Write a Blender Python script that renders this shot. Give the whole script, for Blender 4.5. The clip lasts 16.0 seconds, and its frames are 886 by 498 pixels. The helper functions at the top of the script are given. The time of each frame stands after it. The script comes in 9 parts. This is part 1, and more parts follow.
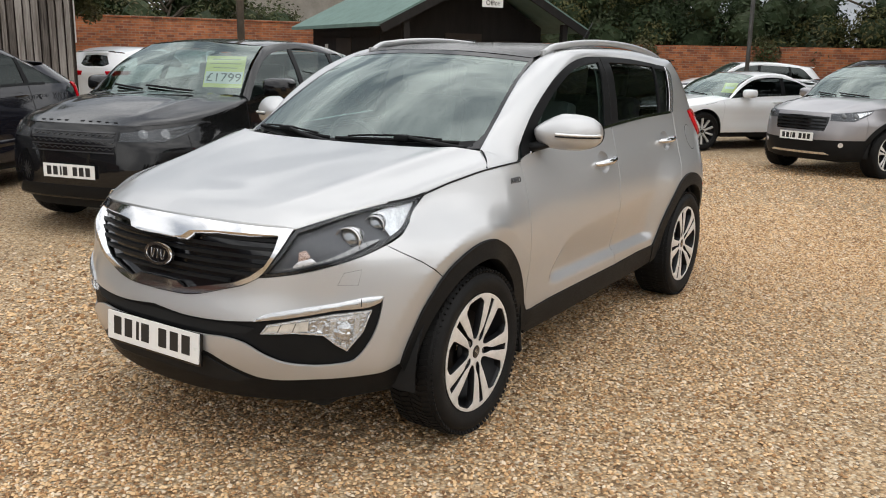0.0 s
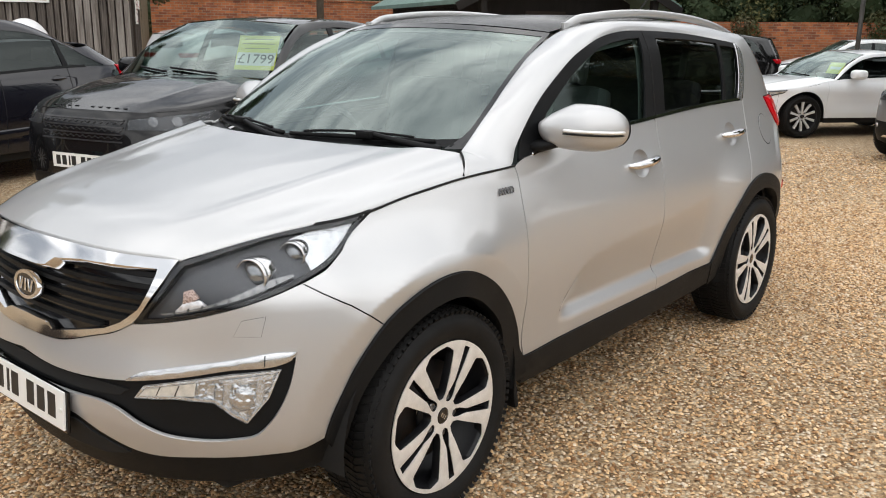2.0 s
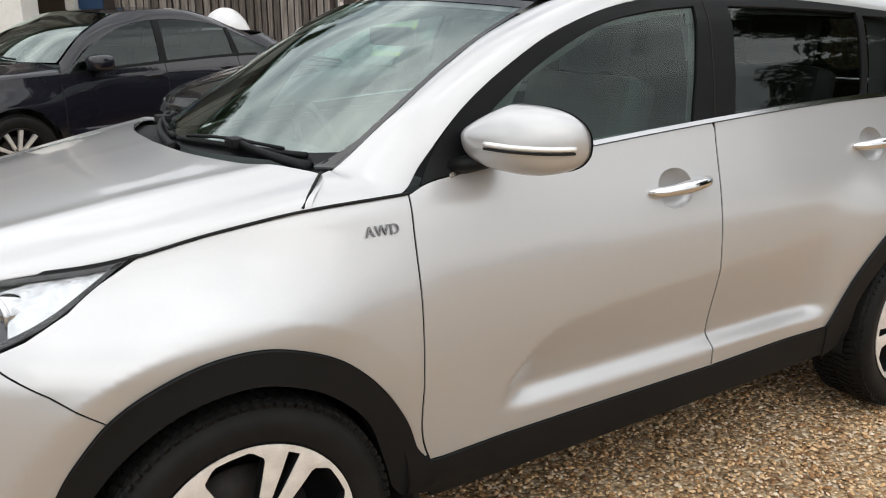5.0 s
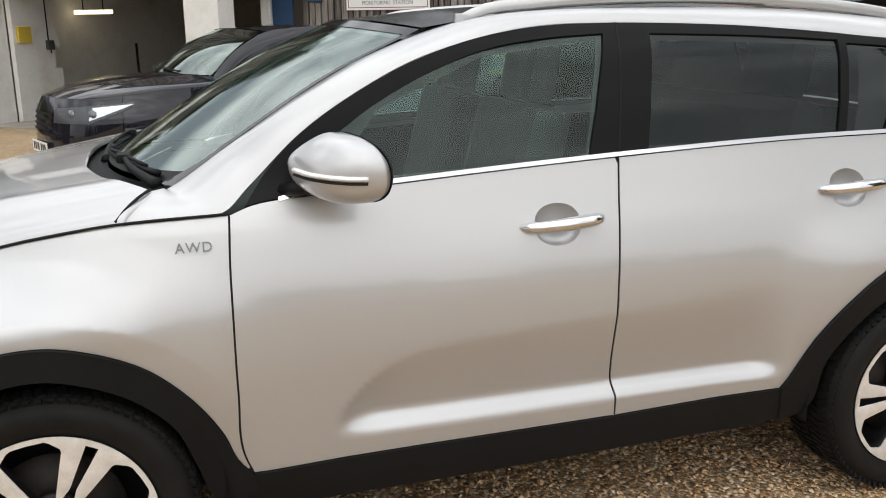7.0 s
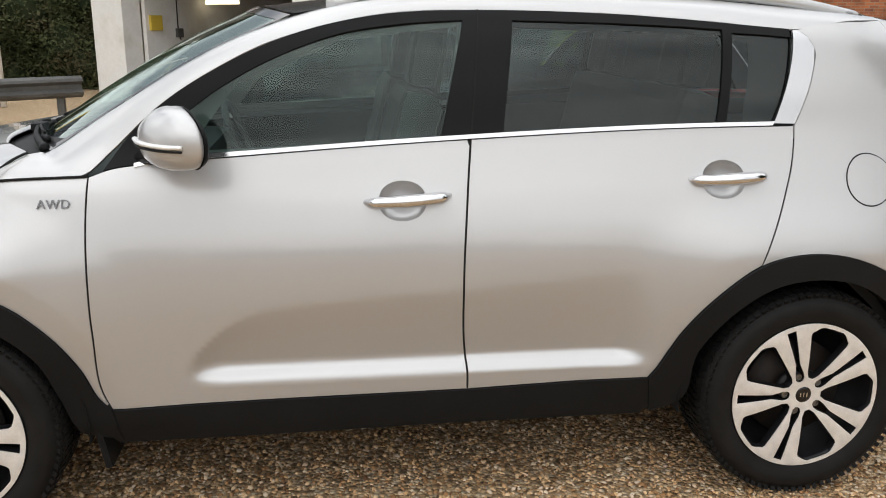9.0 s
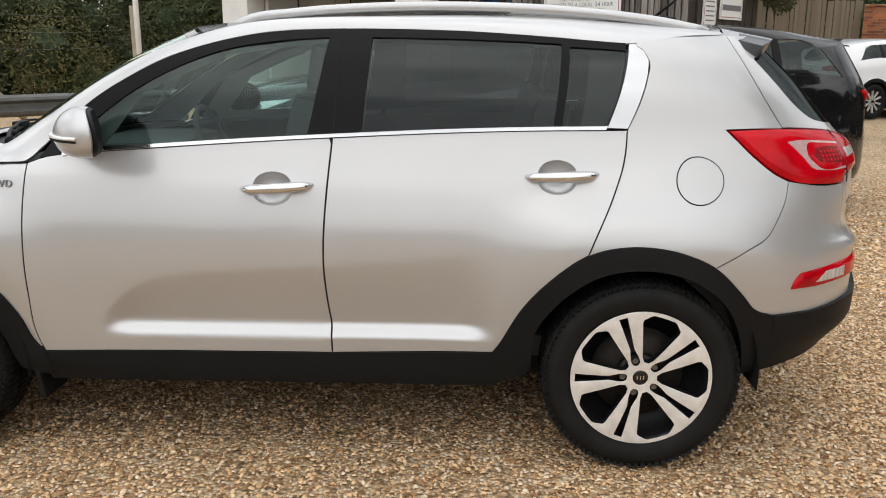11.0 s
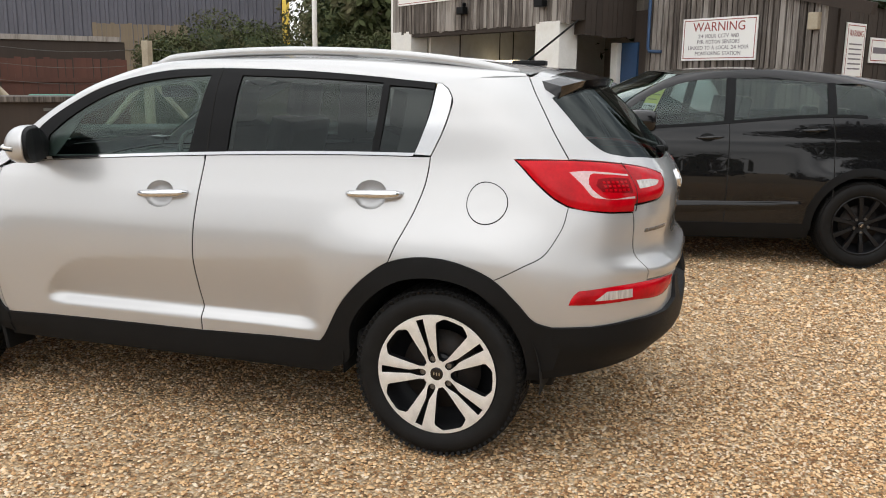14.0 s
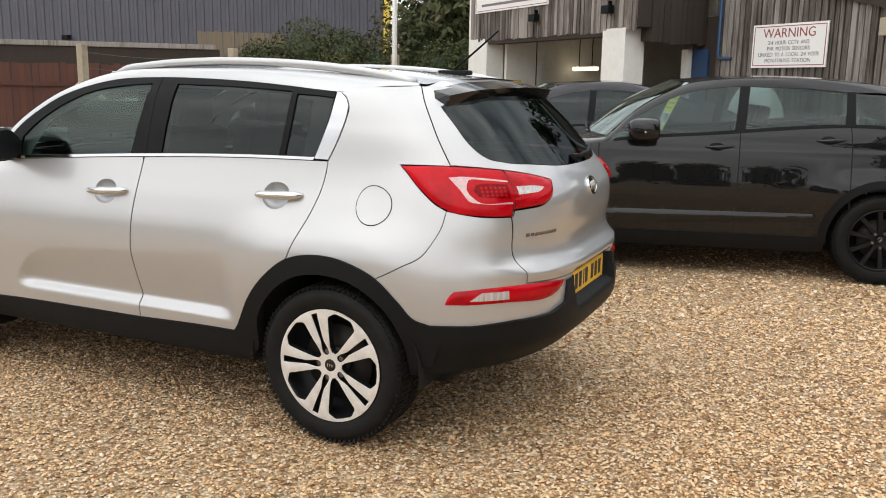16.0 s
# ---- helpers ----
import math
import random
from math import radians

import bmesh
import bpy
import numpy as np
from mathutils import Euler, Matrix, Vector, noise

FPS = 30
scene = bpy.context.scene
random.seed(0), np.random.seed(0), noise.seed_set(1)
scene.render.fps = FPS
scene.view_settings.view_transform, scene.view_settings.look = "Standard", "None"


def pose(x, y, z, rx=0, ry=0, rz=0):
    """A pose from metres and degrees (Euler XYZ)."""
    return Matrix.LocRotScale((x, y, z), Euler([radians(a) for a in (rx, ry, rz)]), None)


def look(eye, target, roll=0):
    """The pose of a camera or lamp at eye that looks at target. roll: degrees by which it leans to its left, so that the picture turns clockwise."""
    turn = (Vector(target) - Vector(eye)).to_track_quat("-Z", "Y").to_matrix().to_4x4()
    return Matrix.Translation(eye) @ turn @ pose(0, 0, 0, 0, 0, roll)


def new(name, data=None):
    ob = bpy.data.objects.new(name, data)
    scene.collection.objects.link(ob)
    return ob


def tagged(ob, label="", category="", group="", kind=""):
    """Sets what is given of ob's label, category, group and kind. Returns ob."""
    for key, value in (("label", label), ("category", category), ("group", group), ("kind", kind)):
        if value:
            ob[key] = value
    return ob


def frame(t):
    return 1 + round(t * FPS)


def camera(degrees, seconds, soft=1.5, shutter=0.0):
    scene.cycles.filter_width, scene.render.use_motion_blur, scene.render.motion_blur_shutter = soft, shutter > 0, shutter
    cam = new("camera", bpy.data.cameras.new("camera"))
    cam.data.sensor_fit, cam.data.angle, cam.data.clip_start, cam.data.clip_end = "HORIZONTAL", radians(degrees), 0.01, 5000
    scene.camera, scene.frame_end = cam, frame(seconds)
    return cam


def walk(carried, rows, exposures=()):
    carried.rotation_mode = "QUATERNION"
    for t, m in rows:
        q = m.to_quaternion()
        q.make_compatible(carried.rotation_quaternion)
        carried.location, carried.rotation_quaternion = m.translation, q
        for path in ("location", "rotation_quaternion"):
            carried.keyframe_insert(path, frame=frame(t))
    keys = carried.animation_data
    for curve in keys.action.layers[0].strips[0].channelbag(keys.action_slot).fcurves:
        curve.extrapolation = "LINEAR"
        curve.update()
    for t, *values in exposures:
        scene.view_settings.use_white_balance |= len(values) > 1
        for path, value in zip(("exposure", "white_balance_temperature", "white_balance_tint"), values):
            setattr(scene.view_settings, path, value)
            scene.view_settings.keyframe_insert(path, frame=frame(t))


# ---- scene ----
cam = camera(55.1, 16.0, soft=1.0)
METRES, EYE, TILT, LEAN, TURN = 7.886, 1.54, 0.0, 0.0, 123.13
START_X, START_Y = 4.196, 2.599
ROWS = [
    (0.0, 0.0, 0.0, 0.0, 0.28, -12.9, -1.22),
    (0.5, 0.021, 0.022, 0.0018, 3.94, -12.98, -2.33),
    (1.0, 0.0311, 0.0504, -0.0008, 5.19, -13.62, -1.61),
    (1.5, 0.0349, 0.0808, -0.0012, 5.02, -14.49, -0.69),
    (2.0, 0.0536, 0.1092, -0.0023, 6.75, -14.24, -0.79),
    (2.5, 0.0707, 0.1324, -0.0022, 9.19, -14.02, -0.6),
    (3.0, 0.0801, 0.1611, -0.0033, 10.86, -13.88, 0.07),
    (5.5, 0.1843, 0.2718, -0.0065, 28.99, -15.17, 0.21),
    (6.0, 0.2198, 0.2856, -0.0028, 33.34, -14.58, -0.12),
    (6.5, 0.243, 0.3003, -0.0045, 36.28, -14.0, -0.25),
    (7.0, 0.2614, 0.3188, -0.0027, 39.52, -14.27, 0.23),
    (7.5, 0.2875, 0.3338, -0.0042, 43.31, -14.52, 0.62),
    (8.0, 0.3173, 0.3437, -0.0017, 45.87, -14.55, 0.42),
    (8.5, 0.3349, 0.3609, -0.0052, 47.56, -14.76, -0.04),
    (11.0, 0.4649, 0.446, -0.0048, 59.48, -13.74, -0.05),
    (11.5, 0.5053, 0.465, -0.0018, 62.37, -12.89, 0.12),
    (12.0, 0.5242, 0.4881, -0.004, 64.67, -12.27, -0.19),
    (12.5, 0.5404, 0.5105, -0.0021, 66.78, -12.1, -0.13),
    (13.0, 0.5698, 0.5383, -0.0024, 70.25, -11.58, 0.41),
    (13.5, 0.5912, 0.5651, -0.0026, 72.8, -11.21, 0.3),
    (14.0, 0.6007, 0.5934, -0.0045, 74.29, -11.22, -0.72),
    (14.5, 0.6136, 0.6178, -0.004, 76.65, -11.02, -0.52),
    (15.0, 0.635, 0.6475, -0.0019, 79.15, -10.83, -0.77),
    (15.5, 0.6446, 0.671, -0.0015, 80.83, -10.87, -0.78),
    (16.0, 0.6469, 0.7013, -0.0011, 82.04, -10.95, -0.92),
]
walk(cam, [(t, pose(START_X, START_Y, EYE, TILT, LEAN, TURN) @ pose(METRES * x, METRES * y, METRES * z, 90 + pitch, roll, yaw)) for t, x, y, z, yaw, pitch, roll in ROWS],
     exposures=((0.0, 0.17), (1.0, 0.23), (2.0, 0.27), (3.0, 0.24), (5.5, 0.27), (8.5, 0.24), (11.0, 0.22), (13.0, 0.25), (14.5, 0.34), (16.0, 0.38)))

# ---- world and light: bright overcast ----
world = bpy.data.worlds.new("overcast")
scene.world = world
world.use_nodes = True
wn, wl = world.node_tree.nodes, world.node_tree.links
wn.clear()
w_out = wn.new("ShaderNodeOutputWorld")
w_bg = wn.new("ShaderNodeBackground")
w_sky = wn.new("ShaderNodeTexSky")
w_sky.sky_type, w_sky.sun_disc = "NISHITA", False
SUN_EL, SUN_AZ = radians(50), radians(14)
w_sky.sun_elevation, w_sky.sun_rotation = SUN_EL, SUN_AZ
w_sky.dust_density, w_sky.air_density = 2.0, 1.0
w_hsv = wn.new("ShaderNodeHueSaturation")
w_hsv.inputs["Saturation"].default_value = 0.22
w_tc = wn.new("ShaderNodeTexCoord")
w_map = wn.new("ShaderNodeMapping")
w_map.inputs["Scale"].default_value = (1.0, 1.0, 2.6)
w_map.inputs["Location"].default_value = (0.9, 2.3, 0.4)
w_noise = wn.new("ShaderNodeTexNoise")
w_noise.inputs["Scale"].default_value, w_noise.inputs["Detail"].default_value = 2.4, 7.0
w_noise.inputs["Roughness"].default_value = 0.55
w_ramp = wn.new("ShaderNodeValToRGB")
w_ramp.color_ramp.elements[0].position, w_ramp.color_ramp.elements[0].color = 0.38, (0.24, 0.265, 0.30, 1)
w_ramp.color_ramp.elements[1].position, w_ramp.color_ramp.elements[1].color = 0.66, (1.0, 1.0, 1.0, 1)
w_cloud = wn.new("ShaderNodeMix")
w_cloud.data_type, w_cloud.blend_type = "RGBA", "MIX"
w_cloud.inputs["Factor"].default_value = 0.82
w_mul = wn.new("ShaderNodeVectorMath")
w_mul.operation = "SCALE"
wl.new(w_tc.outputs["Generated"], w_map.inputs["Vector"])
wl.new(w_map.outputs["Vector"], w_noise.inputs["Vector"])
wl.new(w_noise.outputs["Fac"], w_ramp.inputs["Fac"])
wl.new(w_ramp.outputs["Color"], w_mul.inputs[0])
# an overcast sky is brightest overhead
w_sep = wn.new("ShaderNodeSeparateXYZ")
w_rise = wn.new("ShaderNodeMapRange")
w_rise.inputs["To Min"].default_value, w_rise.inputs["To Max"].default_value = 6.6, 17.6
wl.new(w_tc.outputs["Generated"], w_sep.inputs["Vector"])
wl.new(w_sep.outputs["Z"], w_rise.inputs["Value"])
wl.new(w_rise.outputs["Result"], w_mul.inputs["Scale"])
wl.new(w_sky.outputs["Color"], w_hsv.inputs["Color"])
wl.new(w_hsv.outputs["Color"], w_cloud.inputs["A"])
wl.new(w_mul.outputs["Vector"], w_cloud.inputs["B"])
wl.new(w_cloud.outputs["Result"], w_bg.inputs["Color"])
w_bg.inputs["Strength"].default_value = 0.15
wl.new(w_bg.outputs["Background"], w_out.inputs["Surface"])
sun_data = bpy.data.lights.new("sun", "SUN")
sun_data.energy, sun_data.angle, sun_data.color = 0.95, radians(160), (1.0, 0.95, 0.88)
sun = new("sun", sun_data)
# same direction as the sky's sun: azimuth clockwise from +y
sun_dir = Vector((math.sin(SUN_AZ) * math.cos(SUN_EL), math.cos(SUN_AZ) * math.cos(SUN_EL), math.sin(SUN_EL)))
sun.matrix_world = look(sun_dir * 40, (0, 0, 0))

# ---- materials ----


def node(nt, kind, **inputs):
    n = nt.nodes.new(kind)
    for key, value in inputs.items():
        n.inputs[key.replace("_", " ")].default_value = value
    return n


def base_mat(name, color=(0.5, 0.5, 0.5), rough=0.5, metal=0.0, coat=0.0, spec=0.5, emit=None, strength=0.0):
    m = bpy.data.materials.new(name)
    m.use_nodes = True
    p = m.node_tree.nodes["Principled BSDF"]
    p.inputs["Base Color"].default_value = (*color, 1)
    p.inputs["Roughness"].default_value = rough
    p.inputs["Metallic"].default_value = metal
    p.inputs["Coat Weight"].default_value = coat
    p.inputs["Coat Roughness"].default_value = 0.015
    p.inputs["Specular IOR Level"].default_value = spec
    if emit:
        p.inputs["Emission Color"].default_value = (*emit, 1)
        p.inputs["Emission Strength"].default_value = strength
    return m


def vary(m, scale=8.0, amount=0.25, bump=0.0, bump_scale=60.0, stretch=(1, 1, 1), rough_amount=0.0, tint=None, random_piece=0.0):
    """Two scales of colour variation, fine relief and roughness wear on a plain material."""
    nt = m.node_tree
    p = nt.nodes["Principled BSDF"]
    col = tuple(p.inputs["Base Color"].default_value)
    tc = nt.nodes.new("ShaderNodeTexCoord")
    mp = nt.nodes.new("ShaderNodeMapping")
    mp.inputs["Scale"].default_value = stretch
    nt.links.new(tc.outputs["Object"], mp.inputs["Vector"])
    big = node(nt, "ShaderNodeTexNoise", Scale=scale, Detail=3.0, Roughness=0.6)
    fine = node(nt, "ShaderNodeTexNoise", Scale=scale * 9, Detail=5.0, Roughness=0.65)
    add = nt.nodes.new("ShaderNodeMath")
    add.operation = "MULTIPLY_ADD"
    add.inputs[1].default_value = 0.55
    nt.links.new(mp.outputs["Vector"], big.inputs["Vector"])
    nt.links.new(mp.outputs["Vector"], fine.inputs["Vector"])
    nt.links.new(fine.outputs["Fac"], add.inputs[0])
    nt.links.new(big.outputs["Fac"], add.inputs[2])
    value = add.outputs[0]
    if random_piece:
        info = nt.nodes.new("ShaderNodeObjectInfo")
        isl = nt.nodes.new("ShaderNodeNewGeometry")
        both = nt.nodes.new("ShaderNodeMath")
        both.operation = "ADD"
        nt.links.new(info.outputs["Random"], both.inputs[0])
        nt.links.new(isl.outputs["Random Per Island"], both.inputs[1])
        frac = nt.nodes.new("ShaderNodeMath")
        frac.operation = "FRACT"
        nt.links.new(both.outputs[0], frac.inputs[0])
        more = nt.nodes.new("ShaderNodeMath")
        more.operation = "MULTIPLY_ADD"
        more.inputs[1].default_value = random_piece
        nt.links.new(frac.outputs[0], more.inputs[0])
        nt.links.new(value, more.inputs[2])
        value = more.outputs[0]
    ramp = nt.nodes.new("ShaderNodeMapRange")
    ramp.inputs["From Min"].default_value = 0.45
    ramp.inputs["From Max"].default_value = 1.1 + random_piece
    ramp.inputs["To Min"].default_value = 1 - amount
    ramp.inputs["To Max"].default_value = 1 + amount
    nt.links.new(value, ramp.inputs["Value"])
    mul = nt.nodes.new("ShaderNodeVectorMath")
    mul.operation = "SCALE"
    mul.inputs[0].default_value = col[:3]
    nt.links.new(ramp.outputs["Result"], mul.inputs["Scale"])
    out = mul.outputs["Vector"]
    if tint:
        mix = nt.nodes.new("ShaderNodeMix")
        mix.data_type = "RGBA"
        mix.inputs["B"].default_value = (*tint, 1)
        nt.links.new(out, mix.inputs["A"])
        step = nt.nodes.new("ShaderNodeMapRange")
        step.inputs["From Min"].default_value, step.inputs["From Max"].default_value = 0.48, 0.72
        nt.links.new(big.outputs["Fac"], step.inputs["Value"])
        nt.links.new(step.outputs["Result"], mix.inputs["Factor"])
        out = mix.outputs["Result"]
    nt.links.new(out, p.inputs["Base Color"])
    if rough_amount:
        r = nt.nodes.new("ShaderNodeMapRange")
        base = p.inputs["Roughness"].default_value
        r.inputs["To Min"].default_value, r.inputs["To Max"].default_value = max(0.02, base - rough_amount), base + rough_amount
        nt.links.new(fine.outputs["Fac"], r.inputs["Value"])
        nt.links.new(r.outputs["Result"], p.inputs["Roughness"])
    if bump:
        bn = node(nt, "ShaderNodeTexNoise", Scale=bump_scale, Detail=6.0, Roughness=0.7)
        nt.links.new(mp.outputs["Vector"], bn.inputs["Vector"])
        b = nt.nodes.new("ShaderNodeBump")
        b.inputs["Strength"].default_value, b.inputs["Distance"].default_value = 1.0, bump
        nt.links.new(bn.outputs["Fac"], b.inputs["Height"])
        nt.links.new(b.outputs["Normal"], p.inputs["Normal"])
    return m


def paint_mat(name, color, metal, rough, flake=0.0, spec=0.5, coat=1.0):
    m = base_mat(name, color, rough, metal, coat=coat, spec=spec)
    nt = m.node_tree
    p = nt.nodes["Principled BSDF"]
    tc = nt.nodes.new("ShaderNodeTexCoord")
    dust = node(nt, "ShaderNodeTexNoise", Scale=3.0, Detail=6.0, Roughness=0.7)
    nt.links.new(tc.outputs["Object"], dust.inputs["Vector"])
    r = nt.nodes.new("ShaderNodeMapRange")
    r.inputs["To Min"].default_value, r.inputs["To Max"].default_value = rough * 0.8, rough * 1.25
    nt.links.new(dust.outputs["Fac"], r.inputs["Value"])
    nt.links.new(r.outputs["Result"], p.inputs["Roughness"])
    if flake:
        v = node(nt, "ShaderNodeTexVoronoi", Scale=1400.0)
        nt.links.new(tc.outputs["Object"], v.inputs["Vector"])
        mr = nt.nodes.new("ShaderNodeMapRange")
        mr.inputs["To Min"].default_value, mr.inputs["To Max"].default_value = 1 - flake, 1 + flake
        sep = nt.nodes.new("ShaderNodeSeparateColor")
        nt.links.new(v.outputs["Color"], sep.inputs["Color"])
        nt.links.new(sep.outputs["Red"], mr.inputs["Value"])
        mul = nt.nodes.new("ShaderNodeVectorMath")
        mul.operation = "SCALE"
        mul.inputs[0].default_value = color
        nt.links.new(mr.outputs["Result"], mul.inputs["Scale"])
        nt.links.new(mul.outputs["Vector"], p.inputs["Base Color"])
    return m


def glass_mat(name, tint, gloss_tint=(1, 1, 1), gloss=0.085, graze=0.72):
    """Thin pane: tinted see-through with a Fresnel reflection."""
    m = bpy.data.materials.new(name)
    m.use_nodes = True
    nt = m.node_tree
    nt.nodes.clear()
    out = nt.nodes.new("ShaderNodeOutputMaterial")
    tr = nt.nodes.new("ShaderNodeBsdfTransparent")
    tr.inputs["Color"].default_value = (*tint, 1)
    gl = nt.nodes.new("ShaderNodeBsdfGlossy")
    gl.inputs["Color"].default_value = (*gloss_tint, 1)
    gl.inputs["Roughness"].default_value = 0.015
    lw = nt.nodes.new("ShaderNodeLayerWeight")
    lw.inputs["Blend"].default_value = 0.5
    power = nt.nodes.new("ShaderNodeMath")
    power.operation = "POWER"
    power.inputs[1].default_value = 4.0
    boost = nt.nodes.new("ShaderNodeMath")
    boost.operation = "MULTIPLY_ADD"
    boost.inputs[1].default_value, boost.inputs[2].default_value = graze, gloss
    boost.use_clamp = True
    nt.links.new(lw.outputs["Facing"], power.inputs[0])
    mix = nt.nodes.new("ShaderNodeMixShader")
    nt.links.new(power.outputs[0], boost.inputs[0])
    nt.links.new(boost.outputs[0], mix.inputs["Fac"])
    nt.links.new(tr.outputs["BSDF"], mix.inputs[1])
    nt.links.new(gl.outputs["BSDF"], mix.inputs[2])
    nt.links.new(mix.outputs["Shader"], out.inputs["Surface"])
    return m


M_SILVER = paint_mat("silver_paint", (0.485, 0.485, 0.487), 0.54, 0.34, 0.06)
M_BLACK_PAINT = paint_mat("black_paint", (0.006, 0.006, 0.0066), 0.0, 0.25, spec=0.05, coat=0.85)
M_NAVY_PAINT = paint_mat("dark_blue_paint", (0.009, 0.009, 0.014), 0.0, 0.25, spec=0.05, coat=1.0)
M_WHITE_PAINT = paint_mat("white_paint", (0.78, 0.79, 0.80), 0.0, 0.3)
M_GREY_PAINT = paint_mat("grey_paint", (0.30, 0.29, 0.30), 0.6, 0.35, 0.05)
M_PLASTIC = vary(base_mat("black_plastic", (0.0075, 0.0078, 0.0083), 0.5, spec=0.15), 6, 0.2, 0.0006, 900, rough_amount=0.08)
M_TRIM = vary(base_mat("satin_black_trim", (0.007, 0.0073, 0.008), 0.40, spec=0.12), 5, 0.15, rough_amount=0.06)
M_GLOSS_BLACK = base_mat("gloss_black", (0.005, 0.005, 0.006), 0.12, spec=0.4, coat=0.25)
M_DARK = base_mat("dark_gap", (0.004, 0.004, 0.004), 0.9)
M_CHROME = base_mat("chrome", (0.70, 0.70, 0.71), 0.10, 1.0)
M_SATIN = base_mat("satin_chrome", (0.70, 0.70, 0.70), 0.22, 1.0)
M_ALLOY = vary(base_mat("machined_alloy", (0.78, 0.775, 0.76), 0.30, 0.45), 26, 0.16, rough_amount=0.06)
M_RIM_BLACK = vary(base_mat("rim_black", (0.007, 0.007, 0.008), 0.38, spec=0.25), 12, 0.3)
M_HUMP = vary(base_mat("white_hump_skin", (0.72, 0.72, 0.72), 0.35), 7, 0.12, 0.004, 22, rough_amount=0.1)
M_GRILLE_BAR = base_mat("satin_grille_bar", (0.022, 0.022, 0.024), 0.28, spec=0.5, coat=0.4)
M_NUT = vary(base_mat("dark_nut_steel", (0.20, 0.195, 0.19), 0.28, 0.9), 40, 0.3)
M_STEEL = vary(base_mat("brake_steel", (0.026, 0.022, 0.020), 0.6, 0.5), 20, 0.4, tint=(0.03, 0.018, 0.011))
M_RUBBER = vary(base_mat("tyre_rubber", (0.0105, 0.0102, 0.0100), 0.6, spec=0.14), 14, 0.35, 0.0006, 300, rough_amount=0.1)
M_GLASS = glass_mat("clear_green_glass", (0.56, 0.70, 0.66), (0.88, 1.0, 0.96), 0.046)
M_GLASS_DARK = glass_mat("privacy_glass", (0.30, 0.33, 0.33), (0.93, 1.0, 0.98), 0.036)
M_GLASS_WS = glass_mat("windscreen_glass", (0.62, 0.75, 0.70), (0.88, 1.0, 0.96), 0.17)
M_GLASS_MID = glass_mat("smoked_side_glass", (0.38, 0.46, 0.44), (0.9, 1.0, 0.97), 0.045)
# no dust film: a fixed reflection share gives this screen its sky haze
M_GLASS_SUV = glass_mat("suv_screen_glass", (0.56, 0.66, 0.63), (0.88, 1.0, 0.96), 0.13)
M_GLASS_REAR = glass_mat("rear_screen_glass", (0.10, 0.115, 0.115), (0.9, 1.0, 0.98), 0.042, 0.16)
M_ROOF_GLASS = vary(base_mat("tinted_roof_glass", (0.012, 0.011, 0.011), 0.22, spec=0.10), 3, 0.3, rough_amount=0.05)
M_GLASS_LAMP = glass_mat("lamp_lens", (0.96, 0.97, 0.98), gloss=0.014, graze=0.45)
M_RED = vary(base_mat("red_lens", (0.44, 0.002, 0.008), 0.10, spec=0.10, coat=0.22), 7, 0.4)
M_RED_DEEP = vary(base_mat("deep_red_lens", (0.20, 0.002, 0.005), 0.12, spec=0.12), 60, 0.5)
M_LENS_GREY = vary(base_mat("grey_clear_lens", (0.50, 0.47, 0.45), 0.15, 0.2, coat=0.6), 30, 0.45, 0.002, 60, (3, 3, 0.2))
M_LENS_PINK = vary(base_mat("pink_clear_lens", (0.56, 0.38, 0.38), 0.15, 0.2, coat=0.6), 90, 0.25)
M_LENS_WHITE = vary(base_mat("clear_lens", (0.72, 0.70, 0.70), 0.15, 0.35, coat=1.0), 90, 0.25)
M_AMBER = base_mat("amber_lens", (0.44, 0.31, 0.26), 0.2, coat=0.6)
M_LAMP_DARK = vary(base_mat("lamp_bezel", (0.062, 0.064, 0.070), 0.32, 0.3), 9, 0.3)
M_LAMP_SILVER = vary(base_mat("lamp_reflector", (0.62, 0.63, 0.64), 0.14, 0.9), 30, 0.2, 0.004, 60)
M_FACET = base_mat("faceted_reflector", (0.50, 0.50, 0.50), 0.16, 0.75)


def facets(m, scale, depth):
    nt = m.node_tree
    tc = nt.nodes.new("ShaderNodeTexCoord")
    v = node(nt, "ShaderNodeTexVoronoi", Scale=scale)
    v.distance = "CHEBYCHEV"
    b = nt.nodes.new("ShaderNodeBump")
    b.inputs["Distance"].default_value = depth
    nt.links.new(tc.outputs["Object"], v.inputs["Vector"])
    nt.links.new(v.outputs["Distance"], b.inputs["Height"])
    nt.links.new(b.outputs["Normal"], m.node_tree.nodes["Principled BSDF"].inputs["Normal"])


facets(M_FACET, 64, 0.007)
facets(M_AMBER, 120, 0.006)
M_PROJECTOR = base_mat("projector_glass", (0.24, 0.25, 0.26), 0.08, 0.75, spec=0.8, coat=1.0)
M_PROJECTOR_DARK = base_mat("dark_projector_glass", (0.05, 0.055, 0.06), 0.05, spec=0.8, coat=1.0)
M_LAMP_GREY = vary(base_mat("grey_lamp_body", (0.05, 0.052, 0.055), 0.28, 0.5), 20, 0.4)
M_LENS_SMOKE = vary(base_mat("smoked_lens", (0.24, 0.24, 0.24), 0.15, 0.3, coat=0.8), 60, 0.4)
M_LENS_WARM = vary(base_mat("warm_clear_lens", (0.66, 0.62, 0.55), 0.2, 0.2, coat=0.8), 60, 0.25)
M_BRIGHT = base_mat("bright_trim", (0.56, 0.565, 0.575), 0.24, 0.85)
M_PLATE_W = base_mat("plate_white", (0.80, 0.80, 0.78), 0.35)
